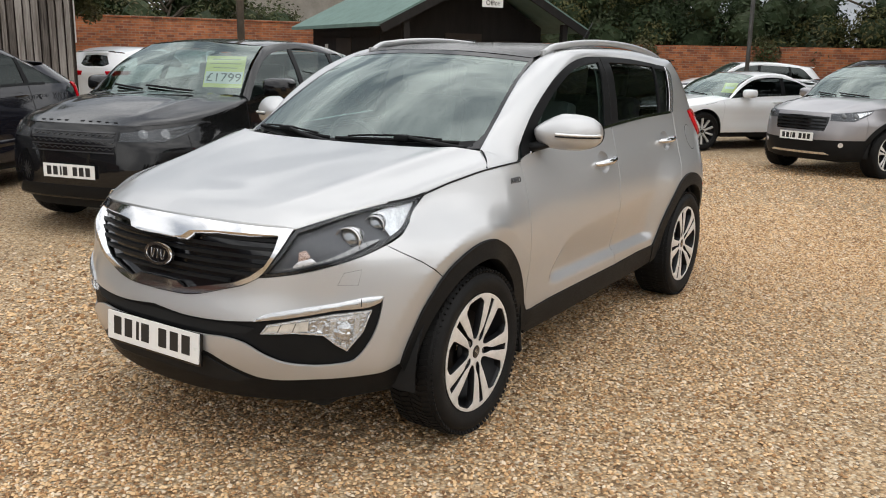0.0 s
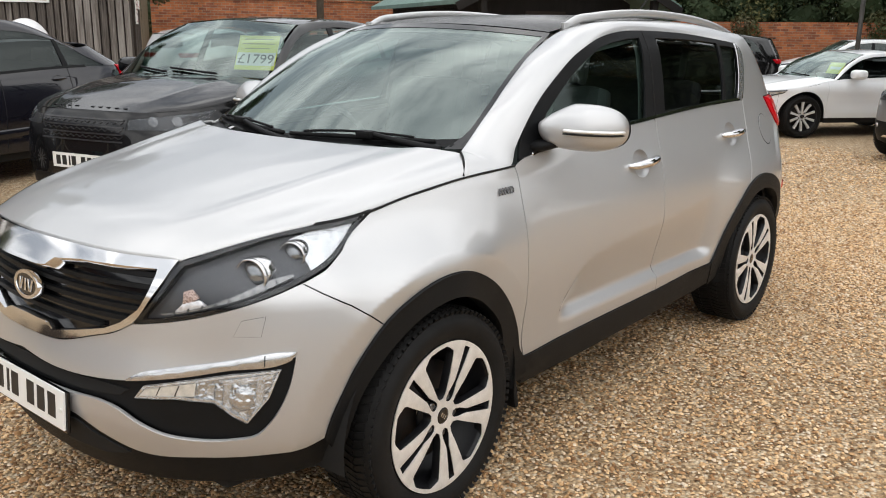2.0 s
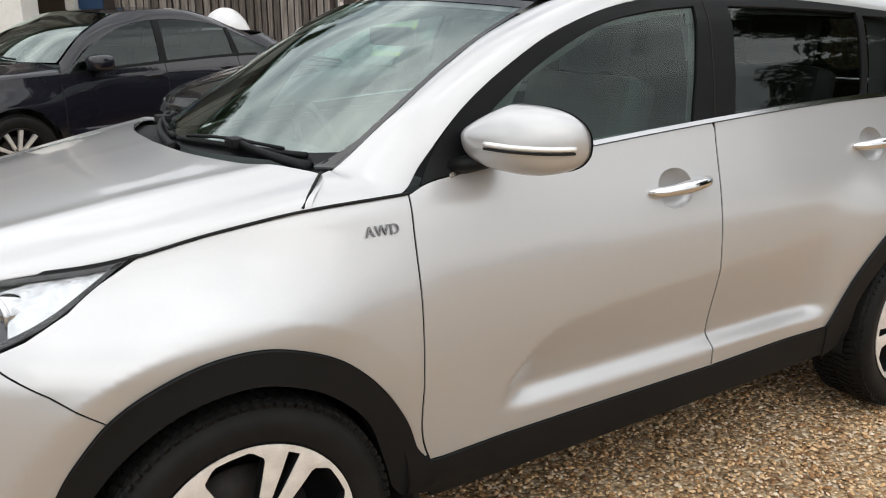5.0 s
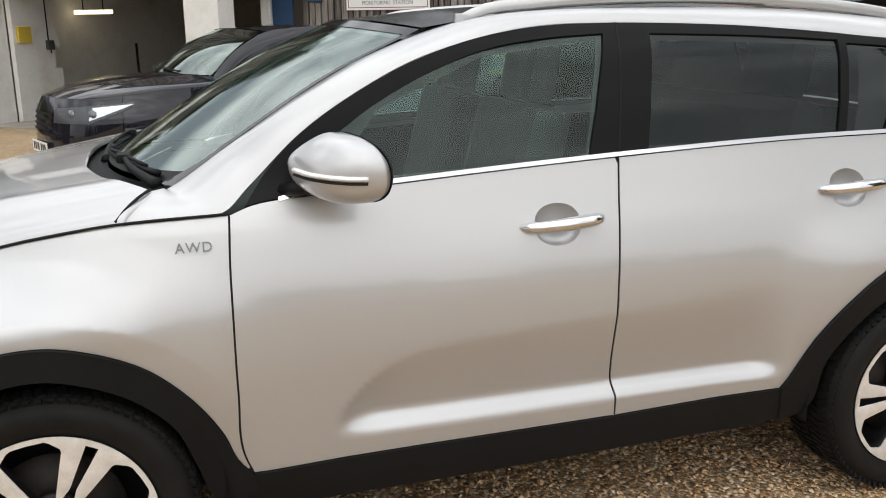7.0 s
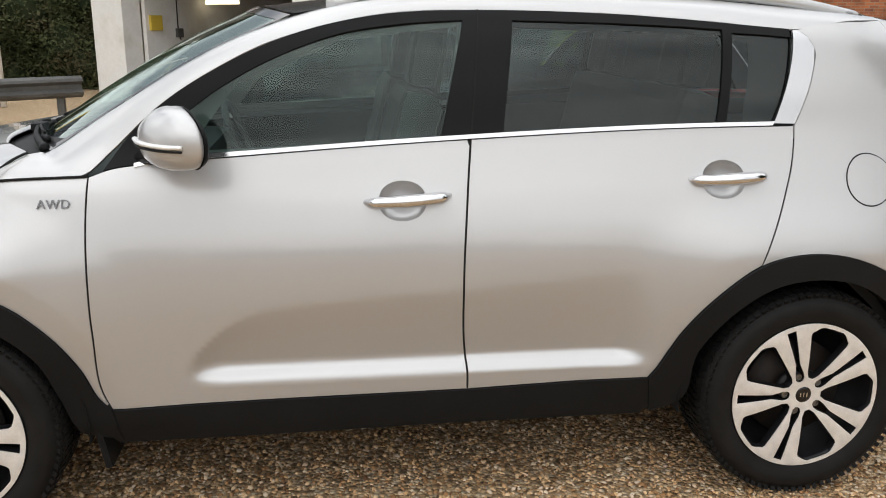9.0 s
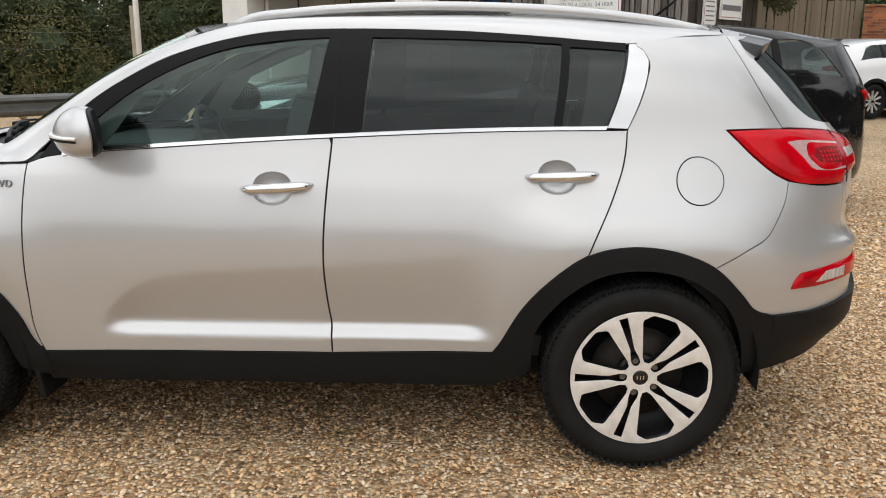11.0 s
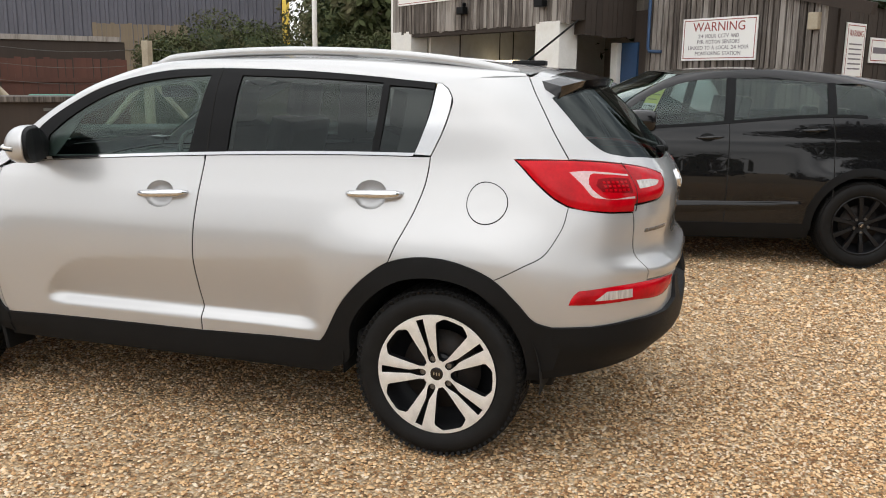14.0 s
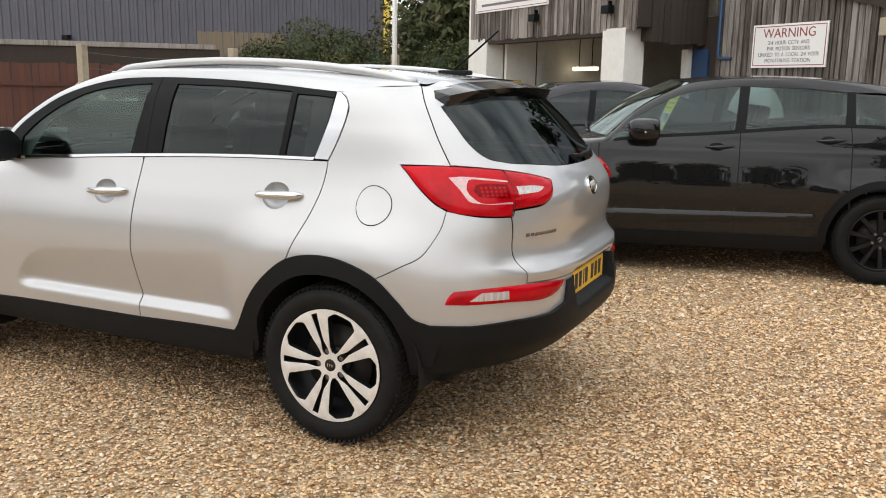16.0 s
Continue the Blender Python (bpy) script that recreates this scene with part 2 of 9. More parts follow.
M_PLATE_Y = base_mat("plate_yellow", (0.80, 0.48, 0.03), 0.35)
M_INK = base_mat("black_ink", (0.012, 0.012, 0.012), 0.5)
M_INTERIOR = vary(base_mat("dark_interior", (0.035, 0.035, 0.037), 0.8), 8, 0.3)
M_SEAT = vary(base_mat("seat_leather", (0.045, 0.045, 0.047), 0.55), 10, 0.3)
M_HEADLINER = vary(base_mat("headliner", (0.40, 0.39, 0.37), 0.9), 12, 0.1)
M_LINER = vary(base_mat("grey_pillar_trim", (0.12, 0.12, 0.118), 0.85), 9, 0.15)
M_PRINT = base_mat("olive_print", (0.34, 0.34, 0.10), 0.6)
M_RING = base_mat("lamp_ring", (0.62, 0.62, 0.63), 0.20, 0.95)
M_BADGE = base_mat("badge_grey", (0.17, 0.17, 0.175), 0.25, 0.8)
M_PAPER = base_mat("price_card", (0.72, 0.74, 0.16), 0.6)
M_PAPER_W = base_mat("white_card", (0.75, 0.76, 0.72), 0.6)

# ---- mesh helpers ----


def mesh_object(name, verts, faces, mat, parent=None, label="", normals=None, smooth=True):
    me = bpy.data.meshes.new(name)
    me.from_pydata([tuple(map(float, v)) for v in verts], [], [tuple(map(int, f)) for f in faces])
    me.materials.append(mat)
    if smooth:
        me.polygons.foreach_set("use_smooth", [True] * len(me.polygons))
    me.update()
    if normals is not None:
        me.normals_split_custom_set_from_vertices([tuple(map(float, n)) for n in normals])
    ob = new(name, me)
    if parent is not None:
        ob.parent = parent
    return tagged(ob, label) if label else ob


def part(name, bm, mat, parent=None, label="", smooth=False):
    me = bpy.data.meshes.new(name)
    bm.to_mesh(me)
    bm.free()
    me.materials.append(mat)
    if smooth:
        me.polygons.foreach_set("use_smooth", [True] * len(me.polygons))
    ob = new(name, me)
    if parent is not None:
        ob.parent = parent
    return tagged(ob, label) if label else ob


def box(bm, x0, x1, y0, y1, z0, z1, bevel=0.0, turn=None):
    m = Matrix.Translation(((x0 + x1) / 2, (y0 + y1) / 2, (z0 + z1) / 2)) @ Matrix.Diagonal((x1 - x0, y1 - y0, z1 - z0, 1))
    if turn is not None:
        m = turn @ m
    made = bmesh.ops.create_cube(bm, size=1.0, matrix=m)["verts"]
    if bevel:
        edges = list({e for v in made for e in v.link_edges})
        bmesh.ops.bevel(bm, geom=edges, offset=bevel, segments=2, affect="EDGES", profile=0.7)
    return bm


def box_part(name, x0, x1, y0, y1, z0, z1, mat, parent=None, label="", bevel=0.0, turn=None):
    return part(name, box(bmesh.new(), x0, x1, y0, y1, z0, z1, bevel, turn), mat, parent, label)


def tube_geo(points, radius, sides=8, flat=1.0):
    """Vertices and faces of a swept rod; radius may be a list."""
    pts = np.array(points, float)
    rad = np.broadcast_to(np.asarray(radius, float), (len(pts),))
    tang = np.gradient(pts, axis=0)
    tang /= np.linalg.norm(tang, axis=1)[:, None]
    ref = np.array([0, 0, 1.0]) if abs(tang[:, 2]).max() < 0.95 else np.array([0.31, 0.93, 0.19])
    a = np.cross(tang, ref)
    a /= np.linalg.norm(a, axis=1)[:, None]
    b = np.cross(a, tang)
    ang = np.linspace(0, 2 * np.pi, sides, endpoint=False)
    verts = (pts[:, None] + rad[:, None, None] * (a[:, None] * np.cos(ang)[None, :, None] + flat * b[:, None] * np.sin(ang)[None, :, None])).reshape(-1, 3)
    faces = []
    for i in range(len(pts) - 1):
        for j in range(sides):
            k = (j + 1) % sides
            faces.append((i * sides + j, i * sides + k, (i + 1) * sides + k, (i + 1) * sides + j))
    faces.append(tuple(range(sides))[::-1])
    faces.append(tuple((len(pts) - 1) * sides + j for j in range(sides)))
    return verts, faces


def tube(name, points, radius, mat, parent=None, label="", sides=8, flat=1.0):
    v, f = tube_geo(points, radius, sides, flat)
    f = [tuple(reversed(q)) for q in f]
    return mesh_object(name, v, f, mat, parent, label)


def lathe_geo(profile, steps=64, arc=2 * math.pi):
    """Turn (radius, y) points about the y axis."""
    verts, faces = [], []
    n = len(profile)
    for i in range(steps):
        a = arc * i / steps
        for r, y in profile:
            verts.append((r * math.cos(a), y, r * math.sin(a)))
    for i in range(steps):
        k = (i + 1) % steps
        for j in range(n - 1):
            faces.append((i * n + j, i * n + j + 1, k * n + j + 1, k * n + j))
    return verts, faces


def lathe(name, profile, mat, parent=None, label="", steps=64, smooth=True):
    v, f = lathe_geo(profile, steps)
    return mesh_object(name, v, f, mat, parent, label, smooth=smooth)


def sstep(a, b, v):
    t = np.clip((np.asarray(v, float) - a) / (b - a), 0.0, 1.0)
    return t * t * (3 - 2 * t)


def spline(xs, ys):
    """Smooth curve through knots (cubic Hermite)."""
    xs, ys = np.array(xs, float), np.array(ys, float)
    h = np.diff(xs)
    d = np.diff(ys) / h
    m = np.empty(len(xs))
    m[0], m[-1] = d[0], d[-1]
    for i in range(1, len(xs) - 1):
        m[i] = (h[i] * d[i - 1] + h[i - 1] * d[i]) / (h[i] + h[i - 1])

    def f(v):
        v = np.clip(np.asarray(v, float), xs[0], xs[-1])
        i = np.clip(np.searchsorted(xs, v) - 1, 0, len(h) - 1)
        t = (v - xs[i]) / h[i]
        return ((1 + 2 * t) * (1 - t) ** 2 * ys[i] + t * (1 - t) ** 2 * h[i] * m[i]
                + t * t * (3 - 2 * t) * ys[i + 1] + t * t * (t - 1) * h[i] * m[i + 1])
    return f


def path3(points):
    """Smooth 3D curve through points, on 0..1."""
    p = np.array(points, float)
    t = np.concatenate([[0], np.cumsum(np.linalg.norm(np.diff(p, axis=0), axis=1))])
    t /= t[-1]
    fs = [spline(t, p[:, k]) for k in range(p.shape[1])]
    return lambda v: np.stack([f(v) for f in fs], -1)


def grid_surface(name, func, nu, nv, mat, parent=None, label="", flip=False, depth=0.0, u0=0.0, u1=1.0, v0=0.0, v1=1.0):
    """A smooth sheet func(u, v) -> points, with a turned-in rim of the given depth."""
    uu, vv = np.meshgrid(np.linspace(u0, u1, nu), np.linspace(v0, v1, nv), indexing="ij")
    p = func(uu, vv)
    e = 1e-3
    du = func(uu + e, vv) - func(uu - e, vv)
    dv = func(uu, vv + e) - func(uu, vv - e)
    n = np.cross(du, dv)
    ln = np.linalg.norm(n, axis=-1, keepdims=True)
    n = n / np.where(ln < 1e-12, 1, ln)
    if flip:
        n = -n
    idx = np.arange(nu * nv).reshape(nu, nv)
    faces = []
    for i in range(nu - 1):
        for j in range(nv - 1):
            q = (idx[i, j], idx[i + 1, j], idx[i + 1, j + 1], idx[i, j + 1])
            faces.append(q[::-1] if flip else q)
    verts, normals = [p.reshape(-1, 3)], [n.reshape(-1, 3)]
    if depth:
        ring = list(idx[:, 0]) + list(idx[-1, 1:]) + list(idx[::-1, -1][1:]) + list(idx[0, ::-1][1:-1])
        pr, nr = verts[0][ring], normals[0][ring]
        base = nu * nv
        c = pr.mean(axis=0)
        out = pr - c
        out /= np.linalg.norm(out, axis=1)[:, None]
        verts += [pr, pr - nr * depth]
        normals += [nr * 0.6 + out * 0.4, out]
        m = len(ring)
        for i in range(m):
            k = (i + 1) % m
            q = (base + i, base + m + i, base + m + k, base + k)
            faces.append(q[::-1] if flip else q)
    return mesh_object(name, np.concatenate(verts), faces, mat, parent, label, np.concatenate(normals))


from mathutils.geometry import delaunay_2d_cdt


def inside(poly, pts):
    x, y = pts[:, 0], pts[:, 1]
    res = np.zeros(len(pts), bool)
    j = len(poly) - 1
    for i in range(len(poly)):
        xi, yi = poly[i]
        xj, yj = poly[j]
        if yi != yj:
            cross = ((yi > y) != (yj > y)) & (x < (xj - xi) * (y - yi) / (yj - yi) + xi)
            res ^= cross
        j = i
    return res


def edge_gap(poly, pts):
    d = np.full(len(pts), 9.0)
    for i in range(len(poly)):
        a, b = poly[i - 1], poly[i]
        ab = b - a
        t = np.clip(((pts - a) @ ab) / max(ab @ ab, 1e-12), 0, 1)
        d = np.minimum(d, np.linalg.norm(pts - a - t[:, None] * ab, axis=1))
    return d


def resample(poly, step):
    out = []
    for i in range(len(poly)):
        a, b = np.array(poly[i], float), np.array(poly[(i + 1) % len(poly)], float)
        n = max(1, int(np.ceil(np.linalg.norm(b - a) / step)))
        out += [a + (b - a) * k / n for k in range(n)]
    return np.array(out)


def smooth_line(points, step=0.02):
    """Open smooth 2D line through points."""
    f = path3(points)
    p = np.array(points, float)
    n = max(2, int(np.linalg.norm(np.diff(p, axis=0), axis=1).sum() / step))
    return [tuple(q) for q in f(np.linspace(0, 1, n + 1))]


def inset(poly, gap):
    area = 0.5 * np.sum(poly[:, 0] * np.roll(poly[:, 1], -1) - np.roll(poly[:, 0], -1) * poly[:, 1])
    a, b = poly - np.roll(poly, 1, axis=0), np.roll(poly, -1, axis=0) - poly
    na = np.stack([-a[:, 1], a[:, 0]], 1) / np.maximum(np.linalg.norm(a, axis=1), 1e-9)[:, None]
    nb = np.stack([-b[:, 1], b[:, 0]], 1) / np.maximum(np.linalg.norm(b, axis=1), 1e-9)[:, None]
    n = na + nb
    n /= np.maximum(np.linalg.norm(n, axis=1), 0.3)[:, None]
    return poly + n * gap * (1 if area > 0 else -1)


def panel(name, outline, mat, parent, surf, off=0.0, step=0.035, gap=0.0022, depth=0.012, holes=(), side=1, label="", puff=0.0, puff_width=0.03):
    """A pressed panel: the outline (in the surface's own two coordinates) filled, laid on the surface, with its rim turned in."""
    loop = resample(outline, step * 0.7)
    if gap:
        loop = inset(loop, gap)
    loops = [loop] + [inset(resample(h, step * 0.7), -gap) for h in holes]
    lo, hi = loop.min(axis=0), loop.max(axis=0)
    gx, gy = np.meshgrid(np.arange(lo[0], hi[0], step), np.arange(lo[1], hi[1], step), indexing="ij")
    grid = np.stack([gx.ravel(), gy.ravel()], 1)
    keep = inside(loop, grid)
    for h in loops[1:]:
        keep &= ~inside(h, grid)
    grid = grid[keep]
    for lp in loops:
        if len(grid):
            grid = grid[edge_gap(lp, grid) > step * 0.45]
    pts = np.concatenate(loops + [grid]) if len(grid) else np.concatenate(loops)
    edges, start = [], 0
    for lp in loops:
        edges += [(start + i, start + (i + 1) % len(lp)) for i in range(len(lp))]
        start += len(lp)
    out = delaunay_2d_cdt([Vector(p) for p in pts], edges, [], 1, 1e-7)
    p2 = np.array([tuple(v) for v in out[0]])
    tris = np.array([tuple(f) for f in out[2] if len(f) == 3])
    cen = p2[tris].mean(axis=1)
    ok = inside(loop, cen)
    for h in loops[1:]:
        ok &= ~inside(h, cen)
    tris = tris[ok]
    a, b, c = p2[tris[:, 0]], p2[tris[:, 1]], p2[tris[:, 2]]
    turn = (b[:, 0] - a[:, 0]) * (c[:, 1] - a[:, 1]) - (b[:, 1] - a[:, 1]) * (c[:, 0] - a[:, 0])
    tris[turn < 0] = tris[turn < 0][:, ::-1]
    lift = np.zeros(len(p2))
    if puff:
        g = np.minimum.reduce([edge_gap(lp, p2) for lp in loops])
        lift = puff * np.sqrt(np.clip(1 - (1 - np.clip(g / puff_width, 0, 1)) ** 2, 0, 1))

    def place(q, h):
        e = 1.5e-3
        p = surf(q[:, 0], q[:, 1])
        n = np.cross(surf(q[:, 0] + e, q[:, 1]) - surf(q[:, 0] - e, q[:, 1]), surf(q[:, 0], q[:, 1] + e) - surf(q[:, 0], q[:, 1] - e))
        n /= np.maximum(np.linalg.norm(n, axis=1), 1e-12)[:, None]
        return p + n * (off + h)[:, None], n
    pos, nor = place(p2, lift)
    use_normals = not puff
    verts, normals, faces = [pos], [nor], [tuple(t) for t in tris]
    base = len(p2)
    for lp in loops:
        top, n = place(lp, np.zeros(len(lp)))
        m = len(lp)
        fl, fr = np.roll(top, 1, axis=0), np.roll(top, -1, axis=0)
        area = 0.5 * np.sum(lp[:, 0] * np.roll(lp[:, 1], -1) - np.roll(lp[:, 0], -1) * lp[:, 1])
        sgn = (1 if area > 0 else -1) * (1 if lp is loop else -1)
        o = np.cross(fr - fl, n) * sgn
        o /= np.maximum(np.linalg.norm(o, axis=1), 1e-12)[:, None]
        verts += [top, top - n * depth]
        normals += [o * 0.75 + n * 0.35, o]
        for i in range(m):
            k = (i + 1) % m
            q = (base + i, base + m + i, base + m + k, base + k)
            faces.append(q if sgn > 0 else q[::-1])
        base += 2 * m
    verts, normals = np.concatenate(verts), np.concatenate(normals)
    if side < 0:
        verts, normals = verts * [1, -1, 1], normals * [1, -1, 1]
        faces = [tuple(reversed(f)) for f in faces]
    return mesh_object(name, verts, faces, mat, parent, label, normals if use_normals else None)


def text_mesh(words, size, mat, m, name, parent=None, label="", depth=0.002, spacing=1.0, width=None):
    cu = bpy.data.curves.new("lettering", "FONT")
    cu.body, cu.size, cu.extrude, cu.align_x, cu.align_y = words, size, depth, "CENTER", "CENTER"
    cu.space_character = spacing
    cu.resolution_u = 3
    tmp = bpy.data.objects.new("lettering", cu)
    me = bpy.data.meshes.new_from_object(tmp)
    bpy.data.objects.remove(tmp)
    bpy.data.curves.remove(cu)
    if width:
        xs = [v.co.x for v in me.vertices]
        k = width / (max(xs) - min(xs))
        me.transform(Matrix.Diagonal((k, 1, 1, 1)))
    me.transform(m)
    me.materials.clear()
    me.materials.append(mat)
    me.name = name
    ob = new(name, me)
    if parent is not None:
        ob.parent = parent
    return tagged(ob, label) if label else ob


def bars(name, m, spec, mat, parent, depth=0.003):
    """Unreadable or private writing as plain bars: spec holds (x, y, width, height) in the plane of m."""
    bm = bmesh.new()
    for x, y, w, h in spec:
        box(bm, x - w / 2, x + w / 2, y - h / 2, y + h / 2, 0, depth, 0, m)
    return part(name, bm, mat, parent)


# ---- car shells ----


class Shell:
    """The skin of a car: wrapped round from the nose's middle (girth 0) along the left side to the tail's middle, by height."""

    def __init__(self, flank, nose, tail, xf, xr, pf=4.0, qf=2.35, pr=5.0, qr=3.5, z_front=0.7, z_rear=0.75):
        self.flank, self.nose, self.tail, self.xf, self.xr = flank, nose, tail, xf, xr
        self.pf, self.qf, self.pr, self.qr = pf, qf, pr, qr
        q = np.linspace(0, 1, 6001)
        self.th = np.pi / 2 * q ** 4 / (q ** 4 + (1 - q) ** 4)
        self.arc_f = self.arc(self.front, z_front)
        self.arc_r = self.arc(self.rear, z_rear)
        self.sf = self.arc_f[-1]
        self.mid = xf - xr
        self.end = self.sf + self.mid + self.arc_r[-1]

    def arc(self, f, z):
        x, y = f(self.th, np.full_like(self.th, z))
        return np.concatenate([[0], np.cumsum(np.hypot(np.diff(x), np.diff(y)))])

    def front(self, th, z):
        x = self.xf + (self.nose(z) - self.xf) * np.clip(np.cos(th), 0, 1) ** (2 / self.pf)
        return x, self.flank(x, z) * np.clip(np.sin(th), 0, 1) ** (2 / self.qf)

    def rear(self, th, z):
        x = self.xr + (self.tail(z) - self.xr) * np.clip(np.cos(th), 0, 1) ** (2 / self.pr)
        return x, self.flank(x, z) * np.clip(np.sin(th), 0, 1) ** (2 / self.qr)

    def __call__(self, s, z):
        s, z = np.broadcast_arrays(np.asarray(s, float), np.asarray(z, float))
        sign = np.where((s < 0) | (s > self.end), -1.0, 1.0)
        s = np.abs(s)
        s = np.where(s > self.end, 2 * self.end - s, s)
        xf, yf = self.front(np.interp(s, self.arc_f, self.th), z)
        xr, yr = self.rear(np.interp(self.end - s, self.arc_r, self.th), z)
        xm = self.xf - (s - self.sf)
        ym = self.flank(xm, z)
        x = np.where(s < self.sf, xf, np.where(s > self.sf + self.mid, xr, xm))
        y = np.where(s < self.sf, yf, np.where(s > self.sf + self.mid, yr, ym))
        return np.stack([x, y * sign, z], -1)

    def at_x(self, x, z=0.7):
        """Girth of the side at x."""
        if x > self.xf:
            u = min((x - self.xf) / (float(self.nose(z)) - self.xf), 1)
            return float(np.interp(np.arccos(u ** (self.pf / 2)), self.th, self.arc_f))
        if x < self.xr:
            u = min((self.xr - x) / (self.xr - float(self.tail(z))), 1)
            return self.end - float(np.interp(np.arccos(u ** (self.pr / 2)), self.th, self.arc_r))
        return self.sf + self.xf - x

    def at_y(self, y, z, rear=False):
        """Girth of the front (or rear) face at y."""
        ss = np.linspace(self.sf + self.mid, self.end, 2000) if rear else np.linspace(0, self.sf, 2000)
        return float(ss[np.argmin(np.abs(self(ss, np.full_like(ss, z))[:, 1] - y))])


def full_front(half):
    """Closed outline across the nose from its left half."""
    return list(half) + [(-s, z) for s, z in reversed(half) if s > 1e-6]


def full_rear(half, end):
    """Closed outline across the tail from its left half, whose two points on the middle follow one another."""
    n = len(half)
    for i in range(n):
        if abs(half[i][0] - end) < 1e-6 and abs(half[(i + 1) % n][0] - end) < 1e-6:
            half = [half[(i + 1 + k) % n] for k in range(n)]
            break
    return list(half) + [(2 * end - s, z) for s, z in reversed(half) if s < end - 1e-6]


def both(name, outline, mat, parent, surf, label="", **kw):
    return [panel(name, outline, mat, parent, surf, side=k, label=label, **kw) for k in (1, -1)]

# ---- the silver car ----
hero_half = spline([0.15, 0.30, 0.42, 0.55, 0.75, 0.88, 1.00, 1.08, 1.175, 1.35, 1.505, 1.57, 1.62],
                   [0.80, 0.855, 0.866, 0.876, 0.888, 0.878, 0.850, 0.825, 0.797, 0.760, 0.705, 0.655, 0.55])
hero_nose = spline([0.15, 0.22, 0.30, 0.36, 0.45, 0.57, 0.70, 0.78, 0.88, 0.94, 1.0, 1.1, 1.7],
                   [2.02, 2.10, 2.155, 2.182, 2.215, 2.215, 2.182, 2.17, 2.155, 2.135, 2.09, 2.05, 2.0])
hero_tail = spline([0.15, 0.30, 0.45, 0.58, 0.70, 0.76, 0.86, 1.00, 1.09, 1.16, 1.22, 1.38, 1.50, 1.60],
                   [-2.12, -2.19, -2.215, -2.22, -2.215, -2.21, -2.175, -2.19, -2.183, -2.14, -2.085, -1.94, -1.81, -1.70])


SCALLOP_TOP = spline([-0.72, -0.67, -0.58, -0.48, -0.40, -0.28, -0.12, 0.22, 0.47, 0.74, 0.95], [0.43, 0.47, 0.565, 0.652, 0.686, 0.703, 0.716, 0.738, 0.755, 0.778, 0.79])


def kinked(v, run, soft):
    """0 below nothing, rising straight to 1 over the run, with a slightly rounded start and end."""
    v = np.asarray(v, float)
    up = lambda q: 0.5 * (q + np.sqrt(q * q + soft * soft))
    return np.clip((up(v) - up(v - run)) / run, 0, 1)


def hero_flank(x, z):
    sh = 0.15 * sstep(0.95, 1.55, x) + 0.05 * sstep(1.6, 2.1, x)
    w = hero_half(z + sh * sstep(0.80, 0.95, z)) * (1 - 0.06 * np.clip((x - 0.2) / 0.83, 0, 1) ** 2 * sstep(1.04, 1.17, z))
    r_f = np.hypot(x - 1.325, z - 0.345)
    near = 1 - sstep(1.50, 1.72, x)
    w = w - 0.075 * sstep(1.02, 1.5, x) * (near * kinked(r_f - 0.53, 0.12, 0.008) * sstep(0.60, 0.72, z) + (1 - near) * sstep(0.80, 1.0, z))
    hump = sstep(0.35, 0.62, z) * (1 - sstep(0.80, 1.02, z))
    w = w + hump * (0.018 * np.exp(-((x - 1.32) / 0.42) ** 4) + 0.030 * np.exp(-((x + 1.32) / 0.45) ** 4))
    for wx, r0, lift in ((1.325, 0.530, 0.045), (-1.325, 0.555, 0.010)):
        r = np.hypot(x - wx, z - 0.345)
        back = sstep(radians(92), radians(128), np.arctan2(z - 0.345, x - wx)) * (wx > 0)
        w = w + (lift * (1 - 0.8 * back) * (1 - kinked(r - r0, 0.20, 0.012)) - 0.19 * (1 - 0.6 * back) * np.clip(r0 - r, 0, 0.08) * (lift > 0.02)) * sstep(0.30, 0.42, z)
    # pressed scallop low on the doors: a crease above, a ledge that faces up below
    top = SCALLOP_TOP(-x)
    fade = sstep(-0.835, -0.69, x) * sstep(0.50, 0.64, top)
    drop = kinked(top - z, np.maximum(top - 0.522, 0.05), 0.007) * sstep(0.458, 0.514, z)
    return w - 0.038 * fade * drop


SK = Shell(hero_flank, hero_nose, hero_tail, 1.0, -0.9)
END = SK.end
hero = tagged(new("silver_suv"), "silver metallic compact sport utility car parked on golden gravel", "car")

# shut lines, as (girth, height)
FDOOR_FRONT = smooth_line([(1.943, 0.396), (1.926, 0.439), (1.915, 0.641), (1.915, 0.824), (1.918, 0.977), (1.925, 1.083)])
B_LINE = smooth_line([(3.015, 1.176), (3.000, 1.015), (2.986, 0.764), (2.992, 0.580), (3.002, 0.480), (3.004, 0.405)])
RDOOR_REAR = smooth_line([(4.070, 1.207), (4.050, 1.145), (3.974, 0.932), (3.908, 0.793)])
ARCH_R_OUT = smooth_line([(3.583, 0.4200), (3.606, 0.450), (3.640, 0.512), (3.676, 0.577), (3.778, 0.698), (3.905, 0.790), (4.094, 0.823), (4.235, 0.800),
                          (4.338, 0.752), (4.431, 0.662), (4.495, 0.592), (4.561, 0.571)])
ARCH_F_OUT = smooth_line([(1.022, 0.407), (1.076, 0.537), (1.118, 0.640), (1.175, 0.723), (1.284, 0.788), (1.414, 0.819), (1.500, 0.817),
                          (1.592, 0.790), (1.694, 0.738), (1.794, 0.645), (1.870, 0.530), (1.915, 0.425), (1.943, 0.396)])
BELT = smooth_line([(1.925, 1.083), (1.965, 1.098), (2.133, 1.119), (2.398, 1.139), (3.015, 1.176), (3.632, 1.201), (4.070, 1.207)])
